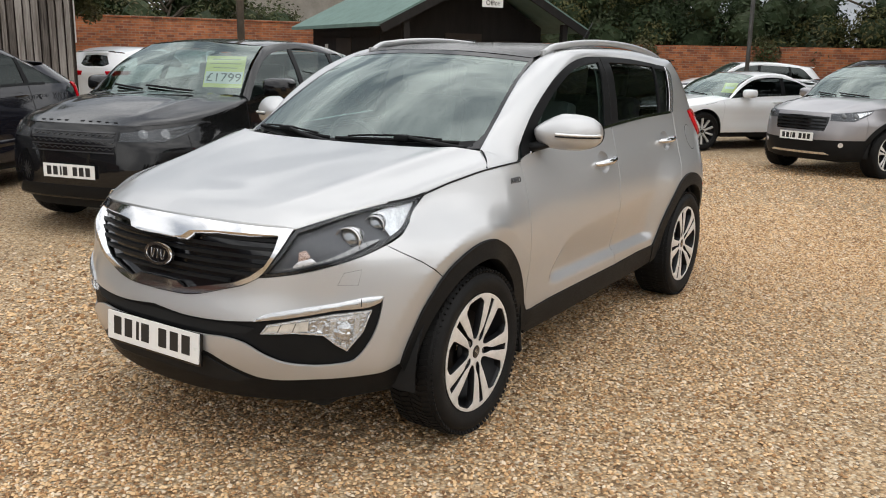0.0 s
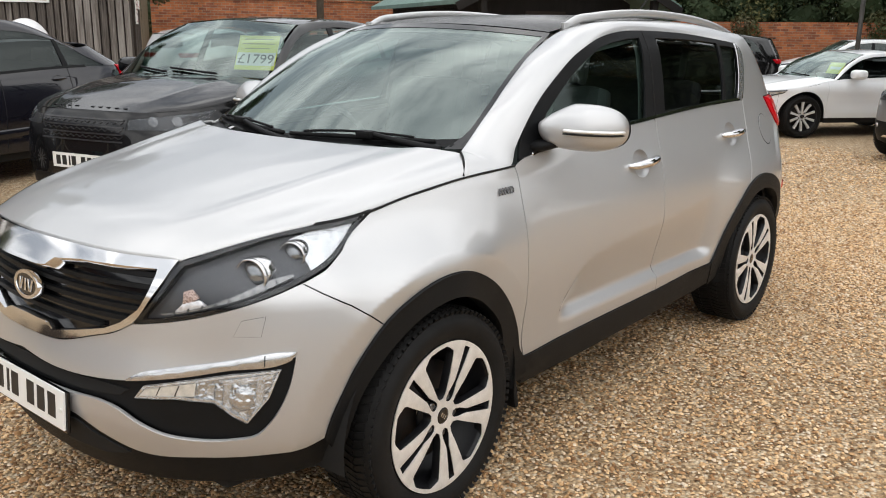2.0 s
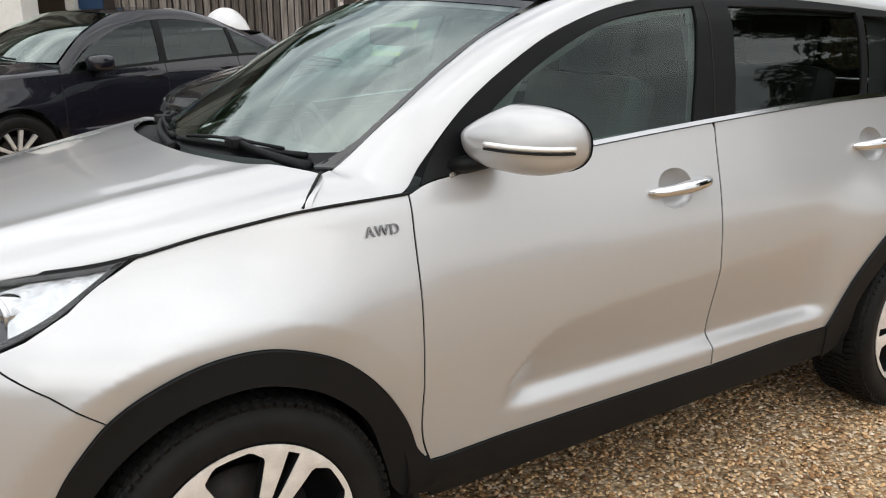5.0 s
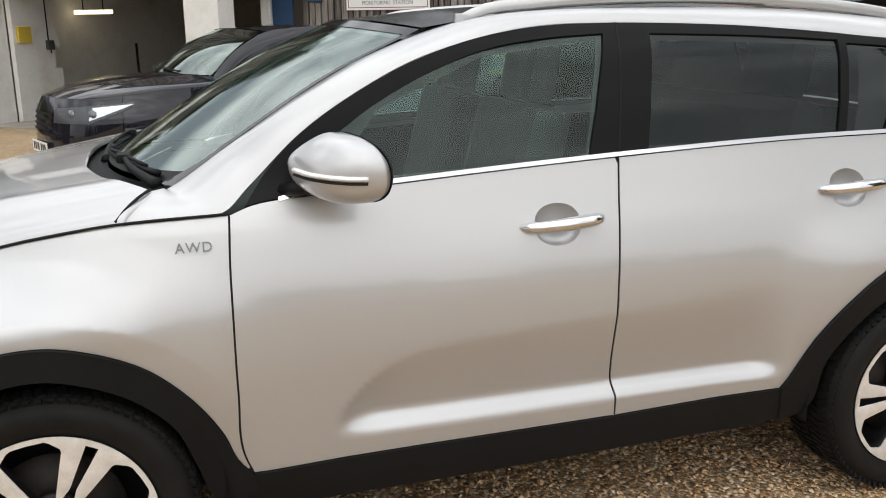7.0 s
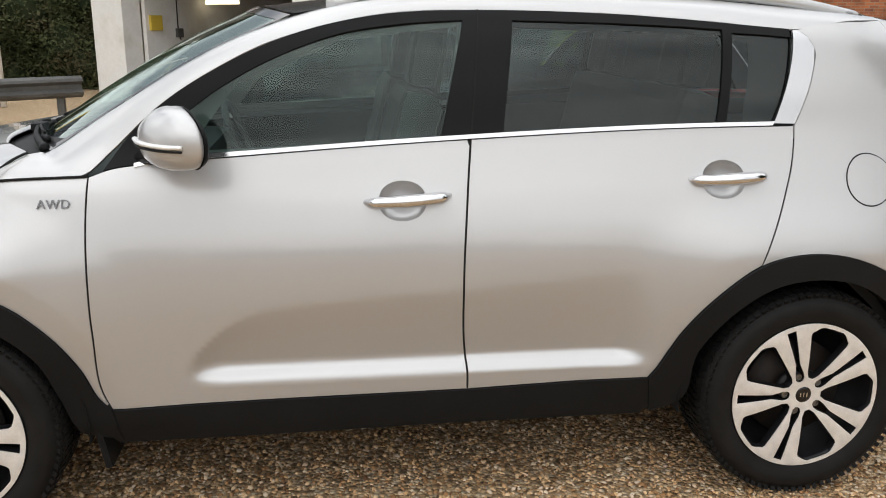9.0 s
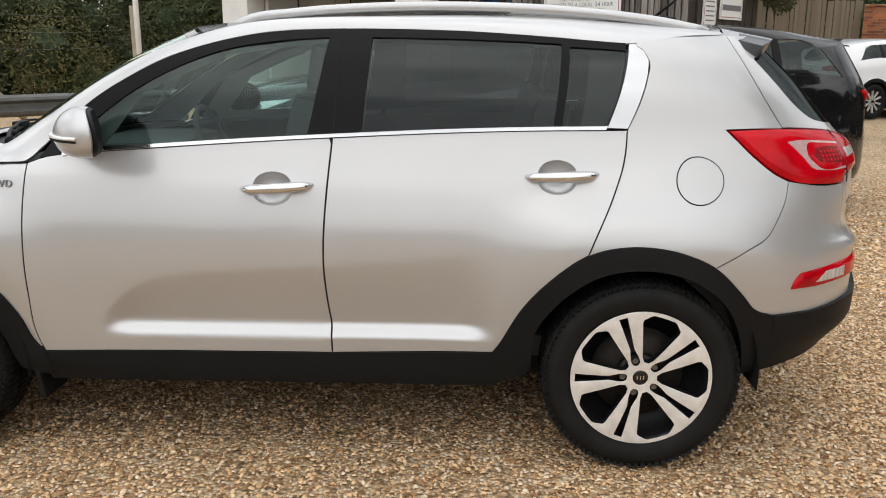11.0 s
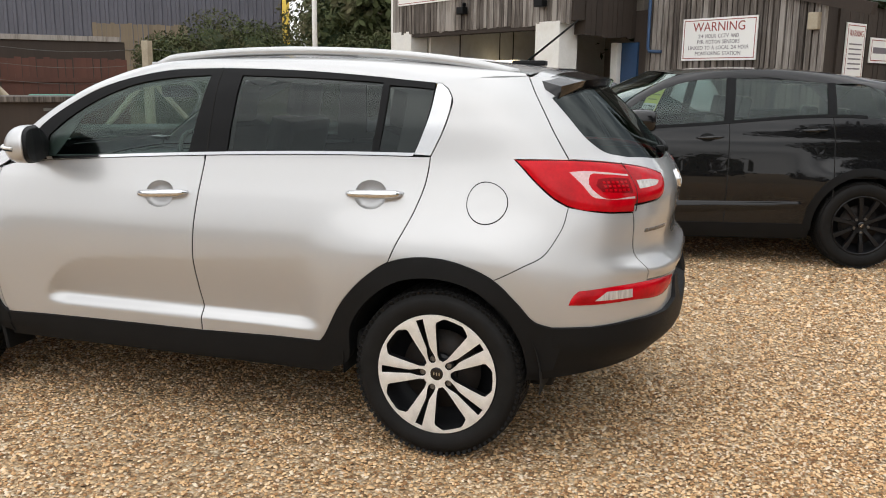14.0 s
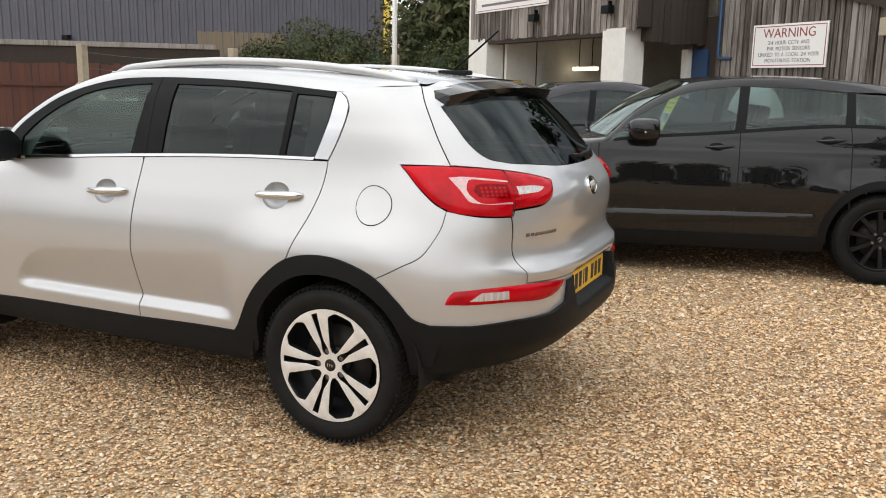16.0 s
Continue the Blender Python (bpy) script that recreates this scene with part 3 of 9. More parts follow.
SILL = [(1.943, 0.396), (2.417, 0.402), (3.004, 0.405), (3.410, 0.4165), (3.583, 0.4200)]
HATCH_SIDE = smooth_line([(4.755, 1.527), (4.715, 1.44), (4.690, 1.351), (4.682, 1.208)])
HATCH_LOW = smooth_line([(4.899, 1.012), (4.925, 0.92), (4.938, 0.850), (4.972, 0.742)])
BUMPER_SIDE = smooth_line([(4.620, 1.034), (4.603, 0.945), (4.558, 0.862), (4.451, 0.806), (4.338, 0.752)])
HOOD_SHUT = smooth_line([(0.645, 0.919), (0.909, 0.974), (1.246, 1.001), (1.426, 1.038), (1.640, 1.070), (1.925, 1.083)])
LAMP_LOW = smooth_line([(1.246, 1.001), (1.13, 0.922), (0.955, 0.862), (0.77, 0.812), (0.61, 0.774), (0.462, 0.750)])


def between(line, a, b):
    """The stretch of a line whose first coordinates lie from a to b (either way)."""
    lo, hi = min(a, b), max(a, b)
    return [p for p in line if lo - 1e-6 <= p[0] <= hi + 1e-6]


def above(line, z):
    return [p for p in line if p[1] >= z - 1e-6]


def bowl_line(s0, z0):
    return [(s0 - 0.015 + 0.066 * math.cos(a), z0 - 0.005 + 0.054 * math.copysign(abs(math.sin(a)) ** 0.8, math.sin(a))) for a in np.linspace(0, 2 * math.pi, 40, endpoint=False)]


HANDLES = ((2.822, 1.008, 0.06), (3.815, 1.053, 0.04))
belt_f, belt_r = between(BELT, 1.925, 3.016), between(BELT, 3.016, 4.07)
front_doors = both("front_door", FDOOR_FRONT + belt_f[1:] + B_LINE[1:] + SILL[2:0:-1], M_SILVER, hero, SK, step=0.016, gap=0.0034, holes=[bowl_line(*HANDLES[0][:2])])
rear_doors = both("rear_door", list(reversed(B_LINE)) + belt_r[1:] + RDOOR_REAR[1:] + list(reversed(between(ARCH_R_OUT, 3.583, 3.9))) + SILL[-2:2:-1],
                  M_SILVER, hero, SK, step=0.016, gap=0.0034, holes=[bowl_line(*HANDLES[1][:2])])
# front wing: from the lamp and bumper shut line back to the door
arch_back = between(ARCH_F_OUT, 1.18, 1.94)
both("front_wing", between(HOOD_SHUT, 1.246, 1.925) + list(reversed(FDOOR_FRONT[1:-1])) + list(reversed(arch_back))
     + [(1.175, 0.7235), (1.075, 0.794), (1.004, 0.832), (0.957, 0.861), (1.045, 0.886), (1.13, 0.921), (1.19, 0.962)], M_SILVER, hero, SK, step=0.012)
# quarter panel with the roof pillar
DLO_REAR = smooth_line([(4.070, 1.207), (4.140, 1.290), (4.215, 1.385), (4.252, 1.437), (4.248, 1.472), (4.206, 1.494)])
QUARTER_TOP = smooth_line([(4.206, 1.494), (4.35, 1.512), (4.50, 1.520), (4.62, 1.522), (4.755, 1.527)])
both("quarter_panel", RDOOR_REAR[::-1] + DLO_REAR[1:] + QUARTER_TOP[1:] + HATCH_SIDE[1:] + smooth_line([(4.682, 1.208), (4.56, 1.209), (4.442, 1.207)])[1:]
     + smooth_line([(4.442, 1.207), (4.500, 1.116), (4.555, 1.066), (4.620, 1.034)])[1:] + BUMPER_SIDE[1:] + list(reversed(between(ARCH_R_OUT, 3.91, 4.335))),
     M_SILVER, hero, SK, step=0.020)
# fuel flap: a round disc set in a dark ring
flap = [(4.295 + 0.084 * math.cos(a), 1.039 + 0.081 * math.sin(a)) for a in np.linspace(0, 2 * math.pi, 48, endpoint=False)]
flap_in = [(4.295 + 0.080 * math.cos(a), 1.039 + 0.077 * math.sin(a)) for a in np.linspace(0, 2 * math.pi, 48, endpoint=False)]
panel("fuel_flap_gap", flap, M_DARK, hero, SK, off=0.0008, gap=0, depth=0.004)
panel("fuel_flap", flap_in, M_SILVER, hero, SK, off=0.0022, gap=0.0, depth=0.004, step=0.02)



def seam(line, w=0.008, off=-0.0035):
    """A dark sealing strip just under a shut line."""
    p = np.array(line, float)
    t = np.gradient(p, axis=0)
    t /= np.linalg.norm(t, axis=1)[:, None]
    n = np.stack([-t[:, 1], t[:, 0]], 1) * w
    both("seal", list(map(tuple, p + n)) + list(map(tuple, (p - n)[::-1])), M_DARK, hero, SK, off=off, gap=0, step=0.03, depth=0.001)


for line in (FDOOR_FRONT, B_LINE, RDOOR_REAR[2:], HATCH_SIDE, BUMPER_SIDE, HOOD_SHUT, HATCH_LOW,
             smooth_line([(0.957, 0.861), (1.004, 0.832), (1.075, 0.794), (1.175, 0.7235)])):
    seam(line)

# front bumper, silver, cut out for the grille and the fog-lamp pocket
GRILLE_OUT = smooth_line([(0.0, 0.938), (0.25, 0.936), (0.45, 0.929), (0.640, 0.921)]) + smooth_line([(0.640, 0.921), (0.585, 0.880), (0.530, 0.830), (0.462, 0.752), (0.400, 0.720), (0.330, 0.700), (0.200, 0.665), (0.0, 0.655)])[1:]
POCKET = (smooth_line([(0.0, 0.598), (0.18, 0.584), (0.36, 0.587), (0.493, 0.597)]) + smooth_line([(0.493, 0.597), (0.63, 0.625), (0.76, 0.650), (0.918, 0.668)])[1:]
          + smooth_line([(0.918, 0.668), (0.910, 0.580), (0.868, 0.494), (0.825, 0.452), (0.760, 0.440), (0.655, 0.438), (0.575, 0.450), (0.51, 0.476), (0.435, 0.515), (0.37, 0.528), (0.27, 0.528), (0.0, 0.528)])[1:])
LOW_EDGE = smooth_line([(0.0, 0.470), (0.18, 0.468), (0.28, 0.458), (0.36, 0.420), (0.457, 0.380), (0.690, 0.377), (0.860, 0.384), (0.955, 0.390), (1.022, 0.407)])
bumper_half = \
    smooth_line([(0.0, 0.655), (0.200, 0.665), (0.330, 0.700), (0.400, 0.720), (0.462, 0.752)]) + list(reversed(LAMP_LOW[LAMP_LOW.index(min(LAMP_LOW, key=lambda p: abs(p[0] - 0.94))):-1])) \
    + [(0.957, 0.861), (1.004, 0.832), (1.075, 0.794), (1.175, 0.7235)] + list(reversed(between(ARCH_F_OUT, 1.022, 1.17))) + list(reversed(LOW_EDGE))[1:]
pocket_full = full_front(POCKET)
panel("front_bumper", full_front(bumper_half), M_SILVER, hero, SK, step=0.019, holes=[pocket_full])


def pushed(depth):
    """The skin, set back by a depth that fades out at nothing."""
    return lambda s, z: SK(s, z) - np.array([1.0, 0, 0]) * depth


def deep(depth):
    """The skin at the front corners, set back along its slanting face."""
    return lambda s, z: SK(s, z) - depth * np.array([0.76, 0.65, 0.0])


panel("lower_intake", pocket_full, M_PLASTIC, hero, pushed(0.022), gap=-0.004, step=0.04, label="black plastic lower intake with fog-lamp pockets")
panel("intake_slot", full_front([(0.0, 0.580), (0.18, 0.572), (0.36, 0.574), (0.46, 0.566), (0.43, 0.545), (0.30, 0.538), (0.0, 0.540)]), M_DARK, hero, pushed(0.017), gap=0, step=0.05)
skirt_half = [(0.0, 0.262), (0.31, 0.268), (0.55, 0.276), (0.806, 0.285), (0.96, 0.300), (1.03, 0.32), (1.06, 0.40), (1.022, 0.409)]
panel("front_skirt", full_front(skirt_half + list(reversed(LOW_EDGE))[1:]), M_PLASTIC, hero, SK, off=-0.004, gap=-0.001, step=0.05, depth=0.05, label="black plastic front skirt")
panel("skirt_intake", full_front([(0.0, 0.452), (0.18, 0.450), (0.27, 0.440), (0.35, 0.400), (0.44, 0.366), (0.34, 0.340), (0.0, 0.352)]), M_DARK, hero, SK, off=0.0005, gap=0, step=0.05)
for k in (1, -1):
    trim = panel("fog_strip", smooth_line([(0.470, 0.602), (0.50, 0.620), (0.58, 0.641), (0.75, 0.668), (0.885, 0.686), (0.920, 0.684)]) + smooth_line([(0.926, 0.672), (0.896, 0.657), (0.75, 0.641), (0.62, 0.619), (0.470, 0.597)])[1:],
                 M_BRIGHT, hero, SK, off=0.006, gap=0, step=0.010, side=k, puff=0.004, puff_width=0.012, label="bright trim strip over the fog lamp")
    panel("joint", [(0.838, 0.652), (0.841, 0.652), (0.838, 0.679), (0.835, 0.679)], M_DARK, trim, SK, off=0.0104, gap=0, step=0.02, side=k, depth=0.001)
fog_line = [(0.497, 0.552), (0.520, 0.585), (0.62, 0.606), (0.75, 0.626), (0.884, 0.636), (0.862, 0.560), (0.806, 0.490), (0.765, 0.515), (0.722, 0.552), (0.62, 0.560)]
for k in (1, -1):
    fog = panel("fog_lamp", fog_line, M_FACET, hero, deep(0.010), gap=0, step=0.02, side=k, label="fog lamp with clear ribbed lens")
    panel("rim", fog_line, M_LAMP_SILVER, fog, deep(0.002), gap=0, step=0.02, side=k, depth=0.008, holes=[[tuple(p) for p in inset(resample(fog_line, 0.02), 0.006)]])
    drl = [(0.508, 0.557), (0.526, 0.579), (0.60, 0.594), (0.668, 0.604), (0.668, 0.566), (0.62, 0.565)]
    panel("daytime_lamp", drl, M_LENS_WARM, fog, deep(0.004), gap=0.001, step=0.03, side=k)
    for s0 in (0.560, 0.612):
        panel("rib", [(s0, 0.563), (s0 + 0.010, 0.590 + 0.12 * (s0 - 0.56)), (s0 + 0.013, 0.590 + 0.12 * (s0 - 0.56)), (s0 + 0.003, 0.563)], M_STEEL, fog, deep(0.003), gap=0, step=0.03, side=k, depth=0.001)
    panel("shelf", [(0.735, 0.612), (0.868, 0.628), (0.864, 0.612), (0.74, 0.598)], M_LAMP_SILVER, fog, deep(0.004), gap=0.001, step=0.02, side=k)
    for i in range(7):
        s0 = 0.700 + 0.021 * i
        z_low = float(np.interp(s0, [0.70, 0.722, 0.765, 0.806, 0.862], [0.566, 0.556, 0.520, 0.497, 0.560]))
        panel("facet", [(s0, z_low), (s0 + 0.019, float(np.interp(s0 + 0.019, [0.70, 0.722, 0.765, 0.806, 0.862], [0.566, 0.556, 0.520, 0.497, 0.560]))), (s0 + 0.019, 0.600 + 0.003 * i), (s0, 0.597 + 0.003 * i)],
              M_FACET if i % 2 else M_LAMP_SILVER, fog, deep(0.006), gap=0, step=0.01, side=k, depth=0.002, puff=0.004 if i % 2 else -0.004, puff_width=0.009)
    ball = [(0.792 + 0.036 * math.cos(a), 0.560 + 0.036 * math.sin(a)) for a in np.linspace(0, 2 * math.pi, 28, endpoint=False)]
    panel("bulb_bowl", ball, M_FACET, fog, deep(0.004), gap=0, step=0.008, side=k, puff=0.012, puff_width=0.036)
    panel("lens", fog_line, M_GLASS_LAMP, fog, deep(-0.006), gap=0.001, step=0.03, side=k).visible_shadow = False
    panel("washer_cover_gap", [(0.748, 0.731), (0.770, 0.774), (0.838, 0.784), (0.824, 0.729)], M_DARK, hero, SK, off=0.0006, gap=0, side=k, depth=0.003)
    panel("washer_cover", [(0.749, 0.732), (0.7705, 0.7732), (0.837, 0.783), (0.8232, 0.730)], M_SILVER, hero, SK, off=0.0022, gap=0, side=k, depth=0.003)

for k in (1, -1):
    line = [p for p in HOOD_SHUT if p[0] > 1.235]
    tube("hood_seal", [(SK(s, z) + np.array([0.0, 0.0035, 0.0025])) * [1, k, 1] for s, z in line], 0.0036, M_DARK, hero, sides=6)

# grille: chrome surround, dark mesh, bars, oval emblem
GRILLE_IN = [(0.0, 0.868), (0.11, 0.868), (0.15, 0.872), (0.185, 0.893), (0.30, 0.902), (0.42, 0.902), (0.565, 0.897), (0.53, 0.852), (0.483, 0.795), (0.425, 0.752), (0.369, 0.728), (0.26, 0.704), (0.150, 0.682), (0.105, 0.700), (0.0, 0.702)]
grille_hole = full_front(GRILLE_IN)
grille = panel("grille", grille_hole, M_GLOSS_BLACK, hero, pushed(0.035), gap=-0.006, step=0.05, label="black grille with horizontal bars")


def grille_face(s, z):
    """The nose with the upper chrome band leaning back."""
    out = 0.42 * np.clip(0.938 - z, 0, 0.07) * sstep(0.76, 0.87, z) * (1 - sstep(0.40, 0.60, np.abs(s)))
    return SK(s, z) + np.stack([out, np.zeros_like(out), np.zeros_like(out)], -1)


panel("surround", full_front(GRILLE_OUT), M_CHROME, grille, grille_face, off=0.005, gap=0.001, step=0.014, holes=[grille_hole], depth=0.05, label="polished chrome grille surround")


def cut_bar(z0, z1):
    ss = np.linspace(0.0, 0.60, 121)
    poly = np.array(grille_hole)
    ok = [s for s in ss if inside(poly, np.array([[s, z0]]))[0] and inside(poly, np.array([[s, z1]]))[0]]
    return (min(ok), max(ok)) if ok else None


for i in range(6):
    z0 = 0.719 + i * 0.031
    rng = cut_bar(z0, z0 + 0.012)
    if rng:
        half = [(rng[0], z0), (rng[1], z0), (rng[1], z0 + 0.012), (rng[0], z0 + 0.012)]
        if rng[0] < 0.02:
            half = full_front([(0.0, z0), (rng[1], z0), (rng[1], z0 + 0.012), (0.0, z0 + 0.012)])
            panel("bar", half, M_PLASTIC, grille, pushed(0.018), gap=0, step=0.05, depth=0.02)
        else:
            both("bar", half, M_PLASTIC, grille, pushed(0.018), gap=0, step=0.05, depth=0.02)
oval = [(0.074 * math.cos(a), 0.786 + 0.042 * math.sin(a)) for a in np.linspace(0, 2 * math.pi, 48, endpoint=False)]
oval_in = [(0.063 * math.cos(a), 0.786 + 0.032 * math.sin(a)) for a in np.linspace(0, 2 * math.pi, 40, endpoint=False)]
emblem = panel("emblem", oval_in, M_GLOSS_BLACK, grille, SK, off=0.010, gap=0, step=0.02, label="black oval emblem with chrome rim")
panel("rim", oval, M_CHROME, emblem, SK, off=0.013, gap=0, step=0.02, holes=[oval_in], depth=0.02)
for sx, w, lean in ((-0.036, 0.006, 0.0), (-0.024, 0.006, 0.012), (-0.002, 0.006, 0.0), (0.018, 0.006, -0.010), (0.036, 0.006, 0.010)):
    panel("mark", [(sx - w / 2 - lean / 2, 0.768), (sx + w / 2 - lean / 2, 0.768), (sx + w / 2 + lean / 2, 0.804), (sx - w / 2 + lean / 2, 0.804)], M_CHROME, emblem, SK, off=0.0135, gap=0, depth=0.003)

# front number plate
plate_m = Matrix.Translation((2.222, 0, 0.474)) @ pose(0, 0, 0, 90 - 4, 0, 90)
plate = part("number_plate", box(bmesh.new(), -0.262, 0.262, -0.057, 0.057, 0, 0.008, 0.003, plate_m), M_PLATE_W, hero, "white front number plate")
PLATE_BARS = [(-0.20, 0, 0.045, 0.072), (-0.135, 0, 0.045, 0.072), (-0.080, 0, 0.016, 0.072), (-0.035, 0, 0.045, 0.072), (0.065, 0, 0.045, 0.072), (0.130, 0, 0.045, 0.072), (0.195, 0, 0.045, 0.072)]
for bx in PLATE_BARS:
    bars("character", plate_m @ Matrix.Translation((0, 0.004, 0.0075)), [bx], M_INK, plate, 0.0015)
for bx in (-0.247, 0.247):
    bars("screw_cap", plate_m @ Matrix.Translation((0, 0, 0.0075)), [(bx, 0, 0.012, 0.012)], M_PAPER_W, plate, 0.003)
part("plate_holder", box(bmesh.new(), -0.266, 0.266, -0.068, 0.055, -0.012, -0.001, 0.003, plate_m), M_GLOSS_BLACK, hero)

# head lamps: dark bezel, two projector bowls, silver blade, lens
HEAD = between(HOOD_SHUT, 0.645, 1.246) + LAMP_LOW[1:] + smooth_line([(0.462, 0.750), (0.530, 0.828), (0.585, 0.878), (0.645, 0.919)])[1:-1]
for k in (1, -1):
    lamp = panel("head_lamp", HEAD, M_LAMP_DARK, hero, deep(0.034), gap=-0.010, step=0.04, side=k, depth=0.03, label="head lamp with dark bezel and clear lens")
    panel("surround", HEAD, M_GLOSS_BLACK, lamp, SK, off=0.001, gap=0.001, step=0.03, side=k, depth=0.03, holes=[[tuple(p) for p in inset(resample(HEAD, 0.03), 0.011)]])
    for cs, cz, r, turn in ((0.800, 0.874, 0.052, 14), (0.955, 0.914, 0.041, 24)):
        axis = np.array([math.cos(math.radians(turn)), k * math.sin(math.radians(turn)), 0.0])
        at = SK(cs, cz) * np.array([1, k, 1]) - 0.030 * axis - np.array([0.004, 0.006 * k, 0])
        m = Matrix.Translation(tuple(at)) @ pose(0, 0, 0, 0, 0, -90 + k * turn)
        ring = lathe("projector_ring", [(r * 0.95, -0.05), (r, -0.004), (r * 0.99, 0.004), (r * 0.90, 0.005), (r * 0.86, -0.004), (r * 0.80, -0.022), (r * 0.5, -0.03)], M_RING, lamp, steps=36)
        ring.matrix_basis = m
        lens = lathe("projector", [(r * 0.80, -0.024), (r * 0.70, -0.006), (r * 0.42, 0.003), (0.0, 0.006)], M_PROJECTOR, ring, steps=28)
        side_glint = lathe("reflector", [(r * 1.01, -0.045), (r * 1.03, -0.030), (r * 1.03, -0.012), (r * 1.01, -0.008)], M_CHROME, ring, steps=36)
    strip_low = [(s, float(np.interp(s, [0.462, 0.61, 0.77, 0.955], [0.752, 0.776, 0.814, 0.864])) + 0.013) for s in np.linspace(0.545, 0.945, 14)]
    strip_top = [(s, z + float(np.interp(s, [0.545, 0.66, 0.76, 0.86, 0.945], [0.004, 0.006, 0.013, 0.017, 0.005]))) for s, z in reversed(strip_low)]
    panel("led_strip", strip_low + strip_top, M_LENS_SMOKE, lamp, deep(0.012), gap=0, step=0.012, side=k, puff=0.003, puff_width=0.01)
    for i in range(9):
        s0 = 0.58 + 0.038 * i
        z0 = float(np.interp(s0, [0.462, 0.61, 0.77, 0.955], [0.752, 0.776, 0.814, 0.864])) + 0.013
        panel("divider", [(s0, z0), (s0 + 0.004, z0), (s0 + 0.008, z0 + 0.012), (s0 + 0.004, z0 + 0.012)], M_LAMP_DARK, lamp, deep(0.008), gap=0, step=0.02, side=k, depth=0.002)
    panel("blade", [(0.975, 0.956), (1.06, 0.974), (1.205, 0.990), (1.15, 0.944), (1.075, 0.902), (0.998, 0.878), (1.004, 0.92)], M_LAMP_SILVER, lamp, deep(0.014), gap=0, step=0.025, side=k)
    panel("indicator", [(0.604, 0.812), (0.612, 0.842), (0.640, 0.850), (0.652, 0.828), (0.63, 0.814)], M_AMBER, lamp, deep(0.020), gap=0, step=0.012, side=k, puff=0.006, puff_width=0.02)
    panel("indicator_base", [(0.580, 0.788), (0.606, 0.812), (0.655, 0.824), (0.672, 0.806), (0.64, 0.797)], M_LENS_WHITE, lamp, deep(0.016), gap=0, step=0.012, side=k, puff=0.004, puff_width=0.015)
    panel("lens", HEAD, M_GLASS_LAMP, lamp, SK, off=0.003, gap=0.001, step=0.03, side=k, depth=0.004).visible_shadow = False

# bonnet
c_mid = path3([(2.137, 0, 0.941), (2.06, 0, 0.978), (1.85, 0, 1.030), (1.55, 0, 1.092), (1.245, 0, 1.142)])
c_side = path3([(2.0, 0.540, 0.922), (1.79, 0.652, 0.974), (1.49, 0.722, 1.003), (1.31, 0.763, 1.040), (1.105, 0.812, 1.072)])
c_front = path3([(2.137, 0, 0.941), (2.12, 0.22, 0.938), (2.08, 0.40, 0.930), (2.0, 0.540, 0.922)])
c_rear = path3([(1.245, 0, 1.142), (1.215, 0.35, 1.142), (1.115, 0.63, 1.142), (1.040, 0.728, 1.135), (1.105, 0.812, 1.072)])


def bonnet(u, v):
    f = np.abs(u)
    a, b, c, d = c_mid(v), c_side(v), c_front(f), c_rear(f)
    f3, v3 = f[..., None], v[..., None]
    p00, p01, p10, p11 = c_mid(0.0), c_mid(1.0), c_side(0.0), c_side(1.0)
    xy = (1 - f3) * a + f3 * b + (1 - v3) * c + v3 * d - ((1 - f3) * (1 - v3) * p00 + (1 - f3) * v3 * p01 + f3 * (1 - v3) * p10 + f3 * v3 * p11)
    n = 2.2 + 2.2 * v + 3.5 * np.clip(v, 0, 1) ** 6
    w = np.clip(1 - f ** n, 0, 1) ** (1 / 1.9)
    z = b[..., 2] + (a[..., 2] + 0.006 - b[..., 2]) * w
    # two soft creases that run back from the grille to the pillars
    crease = 0.008 * np.exp(-((f - 0.66 - 0.06 * v) / 0.07) ** 2) * sstep(0.05, 0.4, v)
    return np.stack([xy[..., 0], np.sign(u) * xy[..., 1], z + crease], -1)


def bonnet_uv(u, v):
    g = np.sign(u) * (1 - (1 - np.clip(np.abs(u), 0, 1)) ** 1.35)
    return bonnet(np.where(np.abs(u) > 1, u, g), np.clip(v, -0.01, 1.01))


grid_surface("bonnet", bonnet_uv, 97, 49, M_SILVER, hero, "silver bonnet with two soft creases", depth=0.014, u0=-1.0, u1=1.0)

# windscreen, roof and pillars
ws_edge = path3([(0.985, 0.690, 1.140), (0.80, 0.662, 1.262), (0.55, 0.617, 1.412), (0.29, 0.572, 1.528)])
ws_mid = path3([(1.19, 0, 1.128), (0.95, 0, 1.290), (0.70, 0, 1.440), (0.43, 0, 1.562)])
roof_edge = path3([(0.29, 0.572, 1.528), (0.02, 0.583, 1.571), (-0.30, 0.590, 1.589), (-0.70, 0.592, 1.594), (-1.15, 0.584, 1.577), (-1.60, 0.560, 1.532)])
roof_mid = path3([(0.43, 0, 1.562), (0.10, 0, 1.597), (-0.25, 0, 1.614), (-0.70, 0, 1.620), (-1.20, 0, 1.603), (-1.68, 0, 1.565)])


def loft(edge, mid, power=2.0):
    def f(u, v):
        a, b = edge(v), mid(v)
        k = 1 - np.abs(u) ** power
        return np.stack([a[..., 0] + (b[..., 0] - a[..., 0]) * k, u * a[..., 1], a[..., 2] + (b[..., 2] - a[..., 2]) * k], -1)
    return f


windscreen = grid_surface("windscreen", loft(ws_edge, ws_mid), 41, 25, M_GLASS_WS, hero, "green tinted windscreen glass", u0=-0.985, u1=0.985, v0=0.02, v1=0.985)
windscreen.visible_shadow = False


